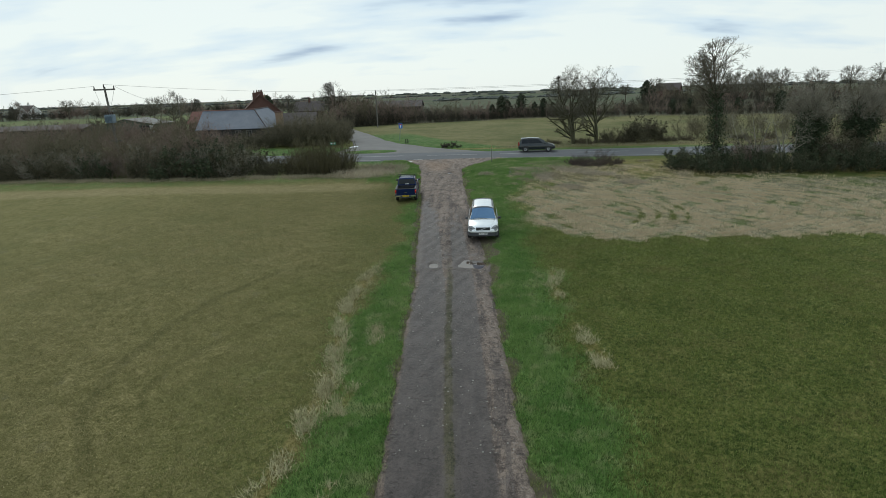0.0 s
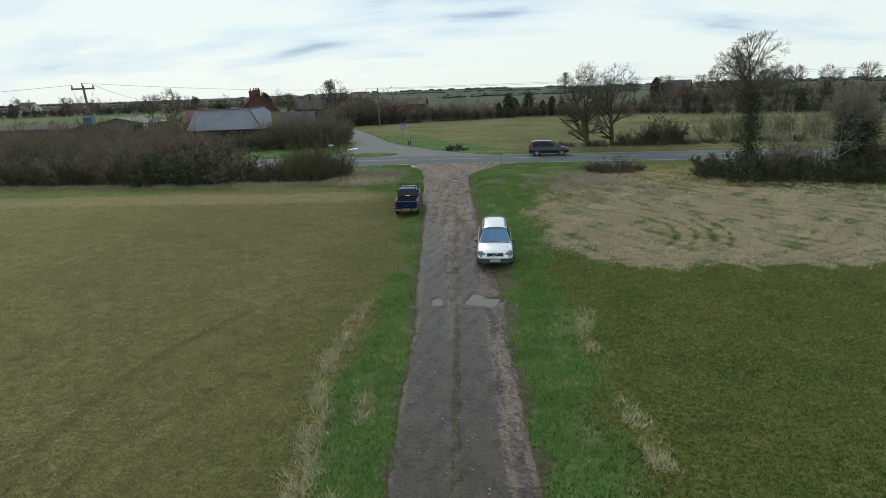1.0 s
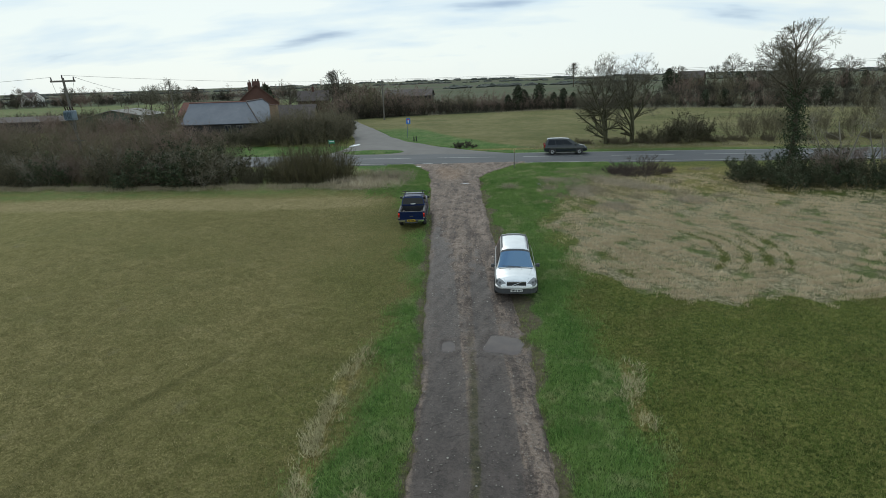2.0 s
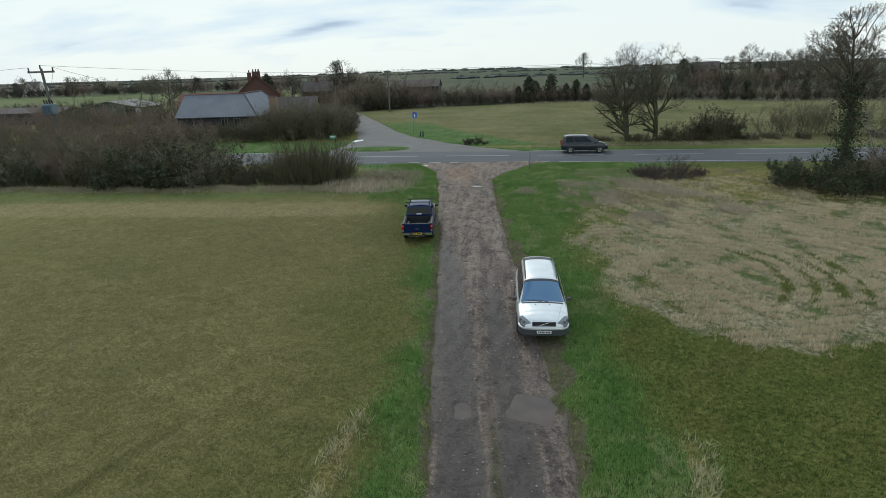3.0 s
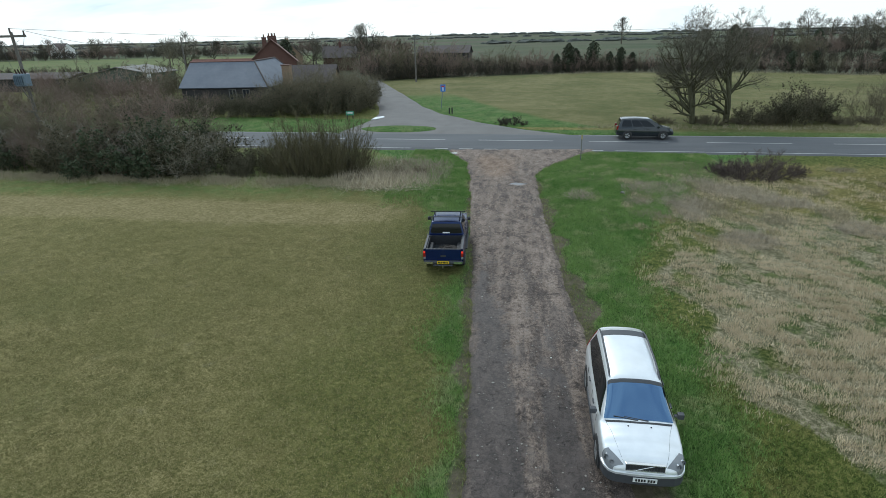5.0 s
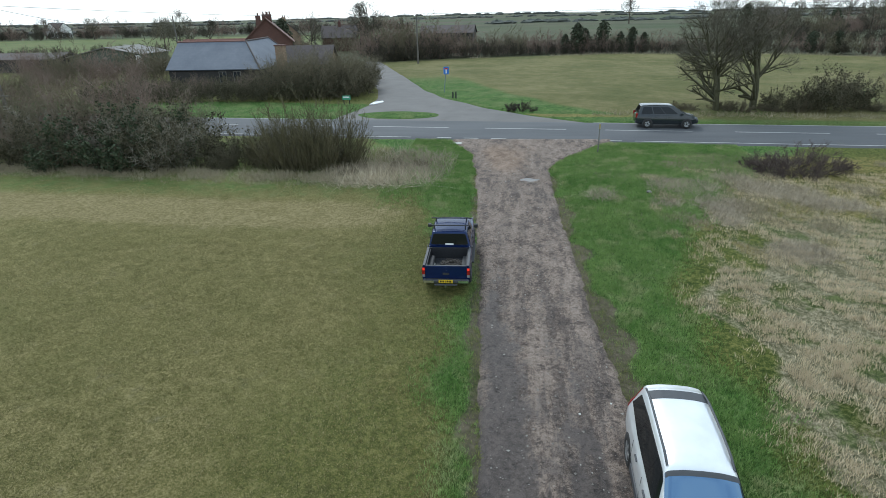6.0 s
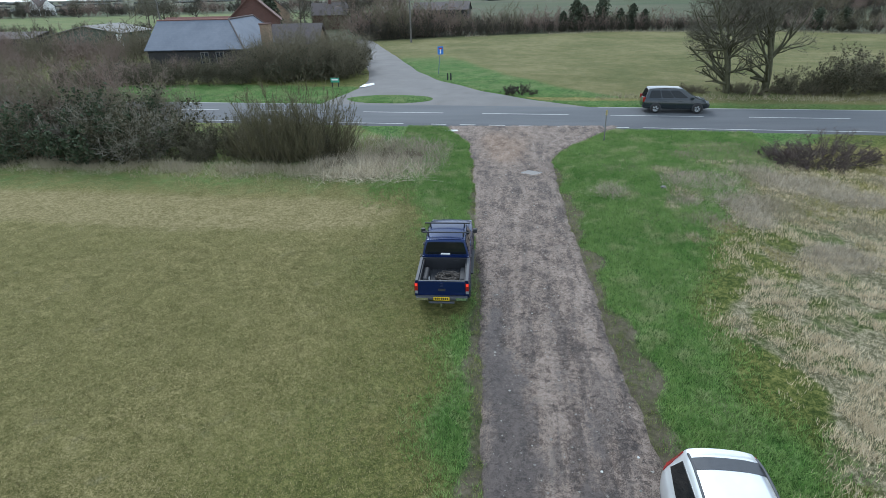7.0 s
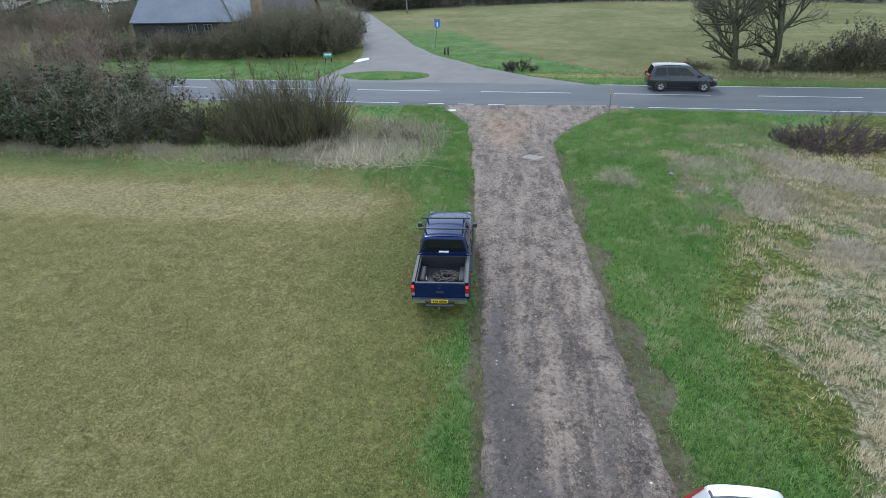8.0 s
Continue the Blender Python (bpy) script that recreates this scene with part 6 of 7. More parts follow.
# length, half width, sill, waist, half width at the glass foot and at the roof edge, roof height
SUV_ST = [(-2.4, 0.7, 0.45, 0.8, 0.62, 0.52, 0.9), (-2.37, 0.82, 0.4, 1.0, 0.77, 0.61, 1.12), (-2.28, 0.88, 0.36, 1.06, 0.83, 0.6, 1.45), (-2.16, 0.91, 0.32, 1.07, 0.845, 0.62, 1.64),
          (-1.95, 0.925, 0.3, 1.06, 0.855, 0.63, 1.695), (-1.4, 0.945, 0.28, 1.05, 0.865, 0.64, 1.735), (-0.6, 0.95, 0.27, 1.04, 0.87, 0.645, 1.75), (0.05, 0.95, 0.27, 1.03, 0.87, 0.64, 1.73),
          (0.3, 0.95, 0.27, 1.028, 0.87, 0.635, 1.7), (0.42, 0.95, 0.27, 1.026, 0.868, 0.645, 1.645), (0.82, 0.95, 0.27, 1.025, 0.865, 0.7, 1.375), (1.2, 0.948, 0.28, 1.02, 0.85, 0.79, 1.115),
          (1.27, 0.945, 0.28, 1.015, 0.83, 0.74, 1.085), (1.5, 0.94, 0.29, 0.99, 0.81, 0.66, 1.062), (1.8, 0.925, 0.3, 0.945, 0.785, 0.6, 1.015), (2.05, 0.895, 0.32, 0.89, 0.74, 0.55, 0.955),
          (2.22, 0.845, 0.34, 0.83, 0.68, 0.5, 0.885), (2.33, 0.76, 0.37, 0.755, 0.6, 0.45, 0.8), (2.385, 0.66, 0.42, 0.67, 0.52, 0.4, 0.7)]


def suv_ring(x, k):
    """The estate car's skin at length x and place k round the half section (0 sill, 10 middle of the top)."""
    xs = [q[0] for q in SUV_ST]
    w, lo, waist, g0, g1, top = [float(np.interp(x, xs, [q[i] for q in SUV_ST])) for i in range(1, 7)]
    cab = float(np.clip((top - waist - 0.08) / 0.4, 0, 1))
    half = [(0.78 * w, lo), (0.955 * w, lo + 0.05), (w, lo + 0.32 * (waist - lo)), (w, lo + 0.62 * (waist - lo)), (0.978 * w, waist - 0.085), (0.935 * w, waist - 0.012),
            (g0, waist + 0.012), (g1 + 0.012, top - 0.03 - 0.075 * cab), (g1 - 0.055, top - 0.012 - 0.02 * cab), (0.5 * g1, top + 0.018), (0.0, top + 0.028)]
    return Vector((x, float(np.interp(k, range(11), [q[0] for q in half])), float(np.interp(k, range(11), [q[1] for q in half]))))


def suv_shell(name, material, parent):
    bm = bmesh.new()
    xs = sorted({round(float(v), 3) for q in SUV_ST for v in (q[0],)} | {round(float(v), 3) for v in np.arange(-2.3, 2.35, 0.12)})
    ks = [0, 1, 1.5, 2, 2.5, 3, 3.5, 4, 4.5, 5, 5.5, 6, 6.5, 7, 7.5, 8, 8.5, 9, 9.5, 10]
    rings = []
    for x in xs:
        pts = [suv_ring(x, k) for k in ks]
        pts += [Vector((p.x, -p.y, p.z)) for p in pts[-2::-1]]
        rings.append([bm.verts.new(p) for p in pts])
    n = len(rings[0])
    for p, q in zip(rings, rings[1:]):
        for k in range(n):
            bm.faces.new((p[k], p[(k + 1) % n], q[(k + 1) % n], q[k]))
    bm.faces.new(rings[0][::-1])
    bm.faces.new(rings[-1])
    for _ in range(2):
        bmesh.ops.smooth_vert(bm, verts=[v for v in bm.verts if abs(v.co.x) < 2.3], factor=0.35, use_axis_x=False, use_axis_y=True, use_axis_z=True)
    ob = done(name, bm, material, parent, smooth_it=True)
    ob.data.set_sharp_from_angle(angle=radians(50))
    return ob


def suv_skin(name, edge, material, parent, sides=(1,), off=0.012, n=10, label=""):
    """A patch on the estate car's skin; edge(u, v) gives (x, k). With sides (1, -1) the patch spans the car, v running from one side to the other."""
    bm = bmesh.new()
    span = len(sides) == 2
    m = 2 * n if span else n
    grid = []
    for i in range(n + 1):
        row = []
        for j in range(m + 1):
            u, v = i / n, j / m
            s = sides[0]
            if span:
                s, v = (1, 2 * v) if v <= 0.5 else (-1, 2 - 2 * v)
            x, k = edge(u, v)
            p = suv_ring(x, k)
            nrm = (suv_ring(x + 0.02, k) - suv_ring(x - 0.02, k)).cross(suv_ring(x, min(10, k + 0.2)) - suv_ring(x, max(0, k - 0.2))).normalized()
            if nrm.dot(Vector((0.15 * x, p.y, p.z - 0.7))) < 0:
                nrm = -nrm
            row.append([bm.verts.new((o.x, s * o.y, o.z)) for o in (p + nrm * off, p - nrm * 0.006)])
        grid.append(row)
    for i in range(n):
        for j in range(m):
            for side in (0, 1):
                bm.faces.new([grid[i + e][j + f][side] for e, f in ((0, 0), (1, 0), (1, 1), (0, 1))])
    rim = [(i, 0) for i in range(n)] + [(n, j) for j in range(m)] + [(i, m) for i in range(n, 0, -1)] + [(0, j) for j in range(m, 0, -1)]
    for (i, j), (e, f) in zip(rim, rim[1:] + rim[:1]):
        bm.faces.new((grid[i][j][0], grid[e][f][0], grid[e][f][1], grid[i][j][1]))
    ob = done(name, bm, material, parent, label, smooth_it=True)
    ob.data.set_sharp_from_angle(angle=radians(40))
    return ob


def quad(a, b, c, d):
    return lambda u, v: tuple((a[i] * (1 - u) + b[i] * u) * (1 - v) + (d[i] * (1 - u) + c[i] * u) * v for i in (0, 1))


suv_shell("body", M_SILVER, suv)
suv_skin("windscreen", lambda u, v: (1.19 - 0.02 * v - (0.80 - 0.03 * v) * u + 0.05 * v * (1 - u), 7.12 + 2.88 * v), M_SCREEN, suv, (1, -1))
suv_skin("shade_band", lambda u, v: (0.47 - 0.085 * u, 7.3 + 2.7 * v), M_GREYTRIM, suv, (1, -1), off=0.017)
suv_skin("cowl", lambda u, v: (1.275 - 0.05 * u + 0.04 * v, 7.1 + 2.9 * v), M_TRIM, suv, (1, -1), off=0.006)
suv_skin("rear_window", lambda u, v: (-2.35 + 0.16 * u, 7.15 + 2.85 * v), M_GLASS, suv, (1, -1))
suv_skin("roof_strip", lambda u, v: (-1.88 + 0.30 * u, 7.75 + 2.25 * v), M_GREYTRIM, suv, (1, -1), off=0.006, label="dark grey panel across the rear roof")
for s in (1, -1):
    suv_skin("side_window", quad((1.04, 6.06), (0.0, 6.06), (0.0, 6.9), (0.48, 6.9)), M_GLASS, suv, (s,))
    suv_skin("side_window", quad((-0.012, 6.06), (-1.06, 6.06), (-1.08, 6.9), (-0.012, 6.9)), M_GLASS, suv, (s,))
    suv_skin("side_window", quad((-1.072, 6.06), (-2.10, 6.2), (-1.94, 6.84), (-1.092, 6.9)), M_GLASS, suv, (s,))
for s in (1, -1):
    bm = bmesh.new()
    rail = []
    for k in range(17):
        t = k / 16
        q = suv_ring(-2.0 + 2.28 * t, 7.75)
        rail.append((q.x, s * q.y, q.z + 0.055 * min(1, 7 * t, 7 * (1 - t))))
    co, fa = tubes([(*rail[k], *rail[k + 1], 0.024, 0.024) for k in range(16)], 8)
    ob = new("roof_rail", mesh_from("roof_rail", co, fa, M_GREYTRIM, True))
    ob.parent = suv
    # headlamps
    hl = suv_skin("headlamp", quad((2.365, 3.3), (2.02, 3.5), (1.98, 5.9), (2.325, 7.0)), M_LENS, suv, (s,))
    for kx, kk in ((2.27, 5.4), (2.15, 4.7)):
        q = suv_ring(kx, kk)
        rod("lamp_bowl", (q.x - 0.01, s * q.y, q.z), (q.x + 0.035, s * (q.y + 0.012), q.z + 0.015), 0.055, M_CHROME, hl, 12)
        rod("lamp_bulb", (q.x + 0.03, s * (q.y + 0.010), q.z + 0.013), (q.x + 0.04, s * (q.y + 0.014), q.z + 0.018), 0.034, M_TRIM, hl, 12)
    # dark strip draws the bonnet crease, its shade put into the colour
    suv_skin("bonnet_gap", quad((1.27, 7.0), (2.30, 7.3), (2.30, 7.36), (1.27, 7.06)), M_GREYTRIM, suv, (s,), off=0.004)
    suv_skin("lower_cladding", quad((-2.36, 0.1), (2.33, 0.1), (2.33, 1.75), (-2.36, 1.75)), M_GREYTRIM, suv, (s,), off=0.006, n=24)
    # tall rear lamps
    suv_skin("tail_lamp", quad((-2.395, 3.6), (-2.22, 3.8), (-2.20, 5.9), (-2.372, 5.9)), M_REDLENS, suv, (s,))
    suv_skin("tail_lamp_upper", quad((-2.372, 5.95), (-2.20, 5.95), (-2.13, 7.0), (-2.30, 7.05)), M_REDLENS, suv, (s,))
    block("sill", (-1.0, s * 0.925 - 0.035, 0.24), (1.0, s * 0.925 + 0.035, 0.42), M_GREYTRIM, suv, bevel=0.02)
    for hx in (0.32, -0.62):
        block("door_handle", (hx - 0.1, s * 0.945 - 0.02, 0.90), (hx + 0.1, s * 0.945 + 0.02, 0.935), M_GREYTRIM, suv, bevel=0.006)
    seams(suv, [((0.95, s * 0.947, 0.42), (0.95, s * 0.935, 1.0)), ((-0.02, s * 0.949, 0.42), (-0.02, s * 0.938, 1.0)), ((-1.05, s * 0.949, 0.55), (-1.05, s * 0.938, 1.0)), ])
    for wx in (1.45, -1.41):
        arch(suv, wx, s * 0.943, 0.41)
        wheel(suv, wx, s * 0.955, 0.36, 0.23)
    rod("wiper", (1.24, s * 0.12 + 0.1, 1.135), (1.17, s * 0.12 - 0.45, 1.165), 0.012, M_TRIM, suv, 5)
    rod("washer_jet", (1.42, s * 0.26, 1.075), (1.40, s * 0.26, 1.105), 0.018, M_TRIM, suv, 6)
    block("fog_lamp", (2.30, s * 0.62 - 0.07, 0.43), (2.36, s * 0.62 + 0.07, 0.50), M_LENS, suv, bevel=0.01)
mirrors(suv, 0.92, 0.90, 1.08, M_GREYTRIM)
front = [(2.02, 0.925), (2.2, 0.875), (2.335, 0.79), (2.405, 0.64), (2.43, 0.3)]
outline = front + [(x, -y) for x, y in front[::-1]]
inner = [(x - 0.12, y * 0.93) for x, y in outline[::-1]]
bm = bmesh.new()
slab(bm, [(x, y, 0.565) for x, y in (outline + inner)[::-1]], 0.22)
done("bumper", bm, M_GREYTRIM, suv, "dark grey plastic lower bumper", bevel=0.012)
bm = bmesh.new()
slab(bm, [(x + 0.012, y * 1.004, 0.645) for x, y in (outline + inner)[::-1]], 0.065)
done("bumper_top", bm, M_SILVER, suv, bevel=0.012)
bm = bmesh.new()
box(bm, (2.31, -0.42, 0.69), (2.385, 0.42, 0.865))
gr = done("grille", bm, M_TRIM, suv, bevel=0.015)
for z0, z1 in ((0.855, 0.88), (0.685, 0.705)):
    block("grille_frame", (2.33, -0.43, z0), (2.40, 0.43, z1), M_CHROME, gr, bevel=0.006)
rod("grille_bar", (2.392, -0.20, 0.705), (2.388, 0.20, 0.855), 0.015, M_CHROME, gr, 6)
for k in range(11):
    block("grille_slat", (2.386, -0.34 + 0.065 * k, 0.71), (2.391, -0.33 + 0.065 * k, 0.85), M_GREYTRIM, gr)
number_plate(suv, 2.46, 0.50, M_PLATE_W, 1)
block("rear_bumper", (-2.46, -0.80, 0.38), (-2.30, 0.80, 0.62), M_GREYTRIM, suv, bevel=0.04)
SUV_X, SUV_Y = 1.17, 33.05
suv.matrix_basis = pose(SUV_X, SUV_Y, float(rise(SUV_Y)) + 0.03, 0, 1.9, -92.2) @ Matrix.Diagonal((0.95, 0.95, 0.97, 1))

# ---- dark blue pickup with an open bed
truck = tagged(new("pickup_truck"), "dark navy double-cab pickup truck with open bed standing on the grass", "pickup")
shell("body", [(-0.86, 0.86, 0.42, 1.08, 0.0), (0.3, 0.89, 0.40, 1.06, 0.0), (0.95, 0.895, 0.40, 1.06, 0.02), (1.2, 0.89, 0.40, 1.07, 0.05), (1.7, 0.88, 0.42, 1.04, 0.06), (2.2, 0.85, 0.44, 0.98, 0.05), (2.42, 0.80, 0.46, 0.90, 0.03), (2.50, 0.72, 0.50, 0.82, 0.01)], M_NAVY, truck)
tcab = Cabin(-0.80, 1.28, 0.835, 1.06, -0.70, 0.62, 0.68, 1.56)
tcab.body("cabin", M_NAVY, truck, 0.08)
bm = bmesh.new()
bmesh.ops.create_grid(bm, x_segments=12, y_segments=8, size=1.0)
for v in bm.verts:
    u, q = v.co.x, v.co.y
    v.co = Vector((-0.04 + 0.60 * u, 0.58 * q, 1.562 + 0.03 * (1 - u * u) * (1 - 0.4 * q * q) + 0.012 * (1 - q * q)))
done("roof_panel", bm, M_NAVY, truck, smooth_it=True)
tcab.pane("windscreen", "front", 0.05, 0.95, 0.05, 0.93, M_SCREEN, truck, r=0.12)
back = tcab.pane("rear_window", "back", 0.05, 0.95, 0.08, 0.86, M_GLASS, truck, r=0.14)
tcab.pane("sticker", "back", 0.40, 0.60, 0.07, 0.17, M_WHITE, back, off=0.016, r=0.1)
for side in ("left", "right"):
    for a, b in ((0.16, 0.53), (0.56, 0.92)):
        u0, u1 = (a, b) if side == "left" else (1 - b, 1 - a)
        tcab.pane("side_window", side, u0, u1, 0.10, 0.84, M_GLASS, truck, r=0.1)
# bed: sides, floor with ribs, inner wheel arches, tailgate
BX0, BX1, BZ = -2.42, -0.90, 1.02
for s in (1, -1):
    bm = bmesh.new()
    ring = [(0.70, 0.46), (0.86, 0.47), (0.895, 0.62), (0.895, 0.86), (0.87, 0.99), (0.86, BZ), (0.77, BZ), (0.765, 0.62), (0.70, 0.6)]
    a = [bm.verts.new((BX0, s * y, z)) for y, z in ring]
    b = [bm.verts.new((BX1, s * y, z)) for y, z in ring]
    n = len(ring)
    bm.faces.new(a); bm.faces.new(b[::-1])
    for k in range(n):
        bm.faces.new((a[k], a[(k + 1) % n], b[(k + 1) % n], b[k]))
    done("bed_side", bm, M_NAVY, truck)
    block("bed_rail", (BX0 + 0.02, s * 0.815 - 0.05, BZ + 0.002), (BX1, s * 0.815 + 0.05, BZ + 0.028), M_GREYTRIM, truck, "grey plastic bed rail cap", bevel=0.012)
    block("bed_liner", (BX0 + 0.05, s * 0.74 - 0.02, 0.62), (BX1, s * 0.74 + 0.02, BZ - 0.02), M_LINER, truck)
    block("inner_arch", (-1.95, s * 0.63 - 0.11, 0.62), (-1.15, s * 0.63 + 0.09, 0.84), M_LINER, truck, bevel=0.05)
    block("tail_lamp", (-2.44, s * 0.83 - 0.05, 0.66), (-2.36, s * 0.83 + 0.06, 0.96), M_REDLENS, truck, bevel=0.012)
    block("brake_lamp", (-2.452, s * 0.83 - 0.04, 0.87), (-2.438, s * 0.83 + 0.04, 0.95), M_BRAKE, truck, "lit red brake lamp")
    block("reverse_lamp", (-2.452, s * 0.83 - 0.05, 0.62), (-2.438, s * 0.83 + 0.05, 0.71), M_LENS, truck)
    for hx in (0.28, -0.62):
        block("door_handle", (hx - 0.1, s * 0.893 - 0.02, 0.94), (hx + 0.1, s * 0.893 + 0.02, 0.975), M_TRIM, truck, bevel=0.006)
    seams(truck, [((0.98, s * 0.898, 0.5), (0.98, s * 0.885, 1.04)), ((0.12, s * 0.895, 0.5), (0.12, s * 0.882, 1.04)), ((2.2, s * 0.66, 1.02), (1.25, s * 0.76, 1.10))])
    for wx in (1.55, -1.52):
        arch(truck, wx, s * 0.893, 0.43)
        wheel(truck, wx, s * 0.905, 0.37, 0.24, 6)
    block("side_step", (-0.75, s * 0.90 - 0.07, 0.36), (1.0, s * 0.90 + 0.06, 0.41), M_TRIM, truck, bevel=0.015)
    block("headlamp", (2.36, s * 0.66 - 0.15, 0.74), (2.47, s * 0.66 + 0.13, 0.90), M_LENS, truck, bevel=0.02)
block("bed_floor", (BX0 + 0.02, -0.74, 0.55), (BX1, 0.74, 0.62), M_LINER, truck)
for k in range(13):
    y = -0.66 + 0.11 * k
    block("floor_rib", (BX0 + 0.08, y - 0.028, 0.62), (BX1 - 0.04, y + 0.028, 0.638), M_LINER, truck)
block("headboard", (BX1 - 0.04, -0.77, 0.58), (BX1 + 0.02, 0.77, BZ + 0.01), M_LINER, truck)
gate = block("tailgate", (BX0 - 0.03, -0.765, 0.56), (BX0 + 0.03, 0.765, BZ + 0.01), M_NAVY, truck, bevel=0.015)
block("gate_cap", (BX0 - 0.025, -0.75, BZ + 0.012), (BX0 + 0.035, 0.75, BZ + 0.03), M_GREYTRIM, gate, bevel=0.006)
block("gate_handle", (BX0 - 0.045, -0.12, 0.72), (BX0 - 0.031, 0.12, 0.79), M_TRIM, gate)
rod("badge", (BX0 - 0.045, 0.0, 0.93), (BX0 - 0.03, 0.0, 0.93), 0.05, M_CHROME, gate, 14)
bump = block("rear_bumper", (-2.58, -0.84, 0.46), (-2.44, 0.84, 0.57), M_GREYTRIM, truck, "scuffed grey step bumper", bevel=0.03)
for s in (1, -1):
    block("bumper_corner", (-2.595, s * 0.64 - 0.2, 0.47), (-2.581, s * 0.64 + 0.18, 0.56), M_CHROME, bump)
number_plate(truck, -2.605, 0.54, M_PLATE_Y, -1)
block("tow_bracket", (-2.66, -0.42, 0.40), (-2.58, 0.42, 0.445), M_GREYTRIM, truck, bevel=0.01)
rod("tow_ball", (-2.74, 0, 0.38), (-2.74, 0, 0.48), 0.03, M_CHROME, truck, 8)
for bx in (0.34, -0.40):
    rb = rod("roof_bar", (bx, -0.82, 1.69), (bx, 0.82, 1.69), 0.024, M_TRIM, truck, 8)
    for s in (1, -1):
        rod("bar_foot", (bx, s * 0.62, 1.54), (bx, s * 0.62, 1.69), 0.03, M_TRIM, rb, 6)
mirrors(truck, 0.98, 0.86, 1.12, M_TRIM)
bm = bmesh.new()
slab(bm, [(1.95, 0.27, 1.085), (1.95, -0.27, 1.085), (1.52, -0.25, 1.135), (1.52, 0.25, 1.135)][::-1], 0.05)
done("bonnet_scoop", bm, M_NAVY, truck, bevel=0.01)
block("front_bumper", (2.40, -0.84, 0.44), (2.58, 0.84, 0.66), M_GREYTRIM, truck, bevel=0.05)
block("front_grille", (2.46, -0.45, 0.70), (2.52, 0.45, 0.88), M_CHROME, truck, bevel=0.015)
TR_X, TR_Y = -4.45, 43.95
TR_M = pose(TR_X, TR_Y, float(land(TR_X, TR_Y)) + 0.0, 0, -1.9, 91.6) @ Matrix.Diagonal((0.98, 0.91, 1.0, 1))
truck.matrix_basis = TR_M

# loose things in the bed
M_ROPE = simple("old_rope", (0.10, 0.085, 0.072), 0.9, var=0.4, scale=12)
segs = []
r0 = np.random.default_rng(3)
pp = None
for k in range(220):
    t = k * 0.34
    q = (0.14 + 0.06 * math.sin(k * 0.9)) * (1 + 0.3 * r0.random())
    p = (-1.55 + q * 1.25 * math.cos(t), -0.18 + q * 1.9 * math.sin(t), 0.655 + 0.09 * (k / 220) + 0.03 * r0.random())
    if pp:
        segs.append((*pp, *p, 0.014, 0.014))
    pp = p
rope = tagged(new("rope_coil", mesh_from("rope_coil", *tubes(segs, 5), M_ROPE, True)), "loose heap of old brown rope in the truck bed", "rope")
rope.matrix_basis = TR_M
cup = tagged(rod("tub", (-1.62, 0.52, 0.64), (-1.62, 0.52, 0.74), 0.04, M_WHITE, None, 12), "small white plastic tub in the truck bed", "tub")
cup.matrix_basis = TR_M

# ---- dark people carrier on the road
mpv = tagged(new("people_carrier"), "dark green-black people carrier on the road", "car")
shell("body", [(-2.2, 0.68, 0.40, 0.80, 0.0), (-2.14, 0.80, 0.32, 0.95, 0.01), (-1.9, 0.87, 0.27, 0.98, 0.01), (0.0, 0.885, 0.25, 0.94, 0.0), (0.95, 0.885, 0.25, 0.93, 0.02), (1.3, 0.88, 0.26, 0.94, 0.05), (1.75, 0.85, 0.28, 0.85, 0.06), (2.02, 0.78, 0.30, 0.74, 0.04), (2.17, 0.64, 0.36, 0.60, 0.01)], M_DKCAR, mpv)
mc = Cabin(-2.12, 1.42, 0.82, 0.95, -1.85, 0.30, 0.63, 1.58)
mc.body("cabin", M_DKCAR, mpv, 0.10)
bm = bmesh.new()
bmesh.ops.create_grid(bm, x_segments=12, y_segments=8, size=1.0)
for v in bm.verts:
    u, q = v.co.x, v.co.y
    v.co = Vector((-0.78 + 1.0 * u, 0.55 * q, 1.582 + 0.06 * (1 - u * u) * (1 - 0.4 * q * q) + 0.012 * (1 - q * q)))
done("roof_panel", bm, M_DKCAR, mpv, smooth_it=True)
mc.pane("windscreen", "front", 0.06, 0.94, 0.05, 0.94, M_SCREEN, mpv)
mc.pane("rear_window", "back", 0.08, 0.92, 0.1, 0.9, M_GLASS, mpv)
for side in ("left", "right"):
    for a, b in ((0.17, 0.42), (0.435, 0.66), (0.68, 0.92)):
        u0, u1 = (a, b) if side == "left" else (1 - b, 1 - a)
        mc.pane("side_window", side, u0, u1, 0.10, 0.84, M_GLASS, mpv, r=0.1)
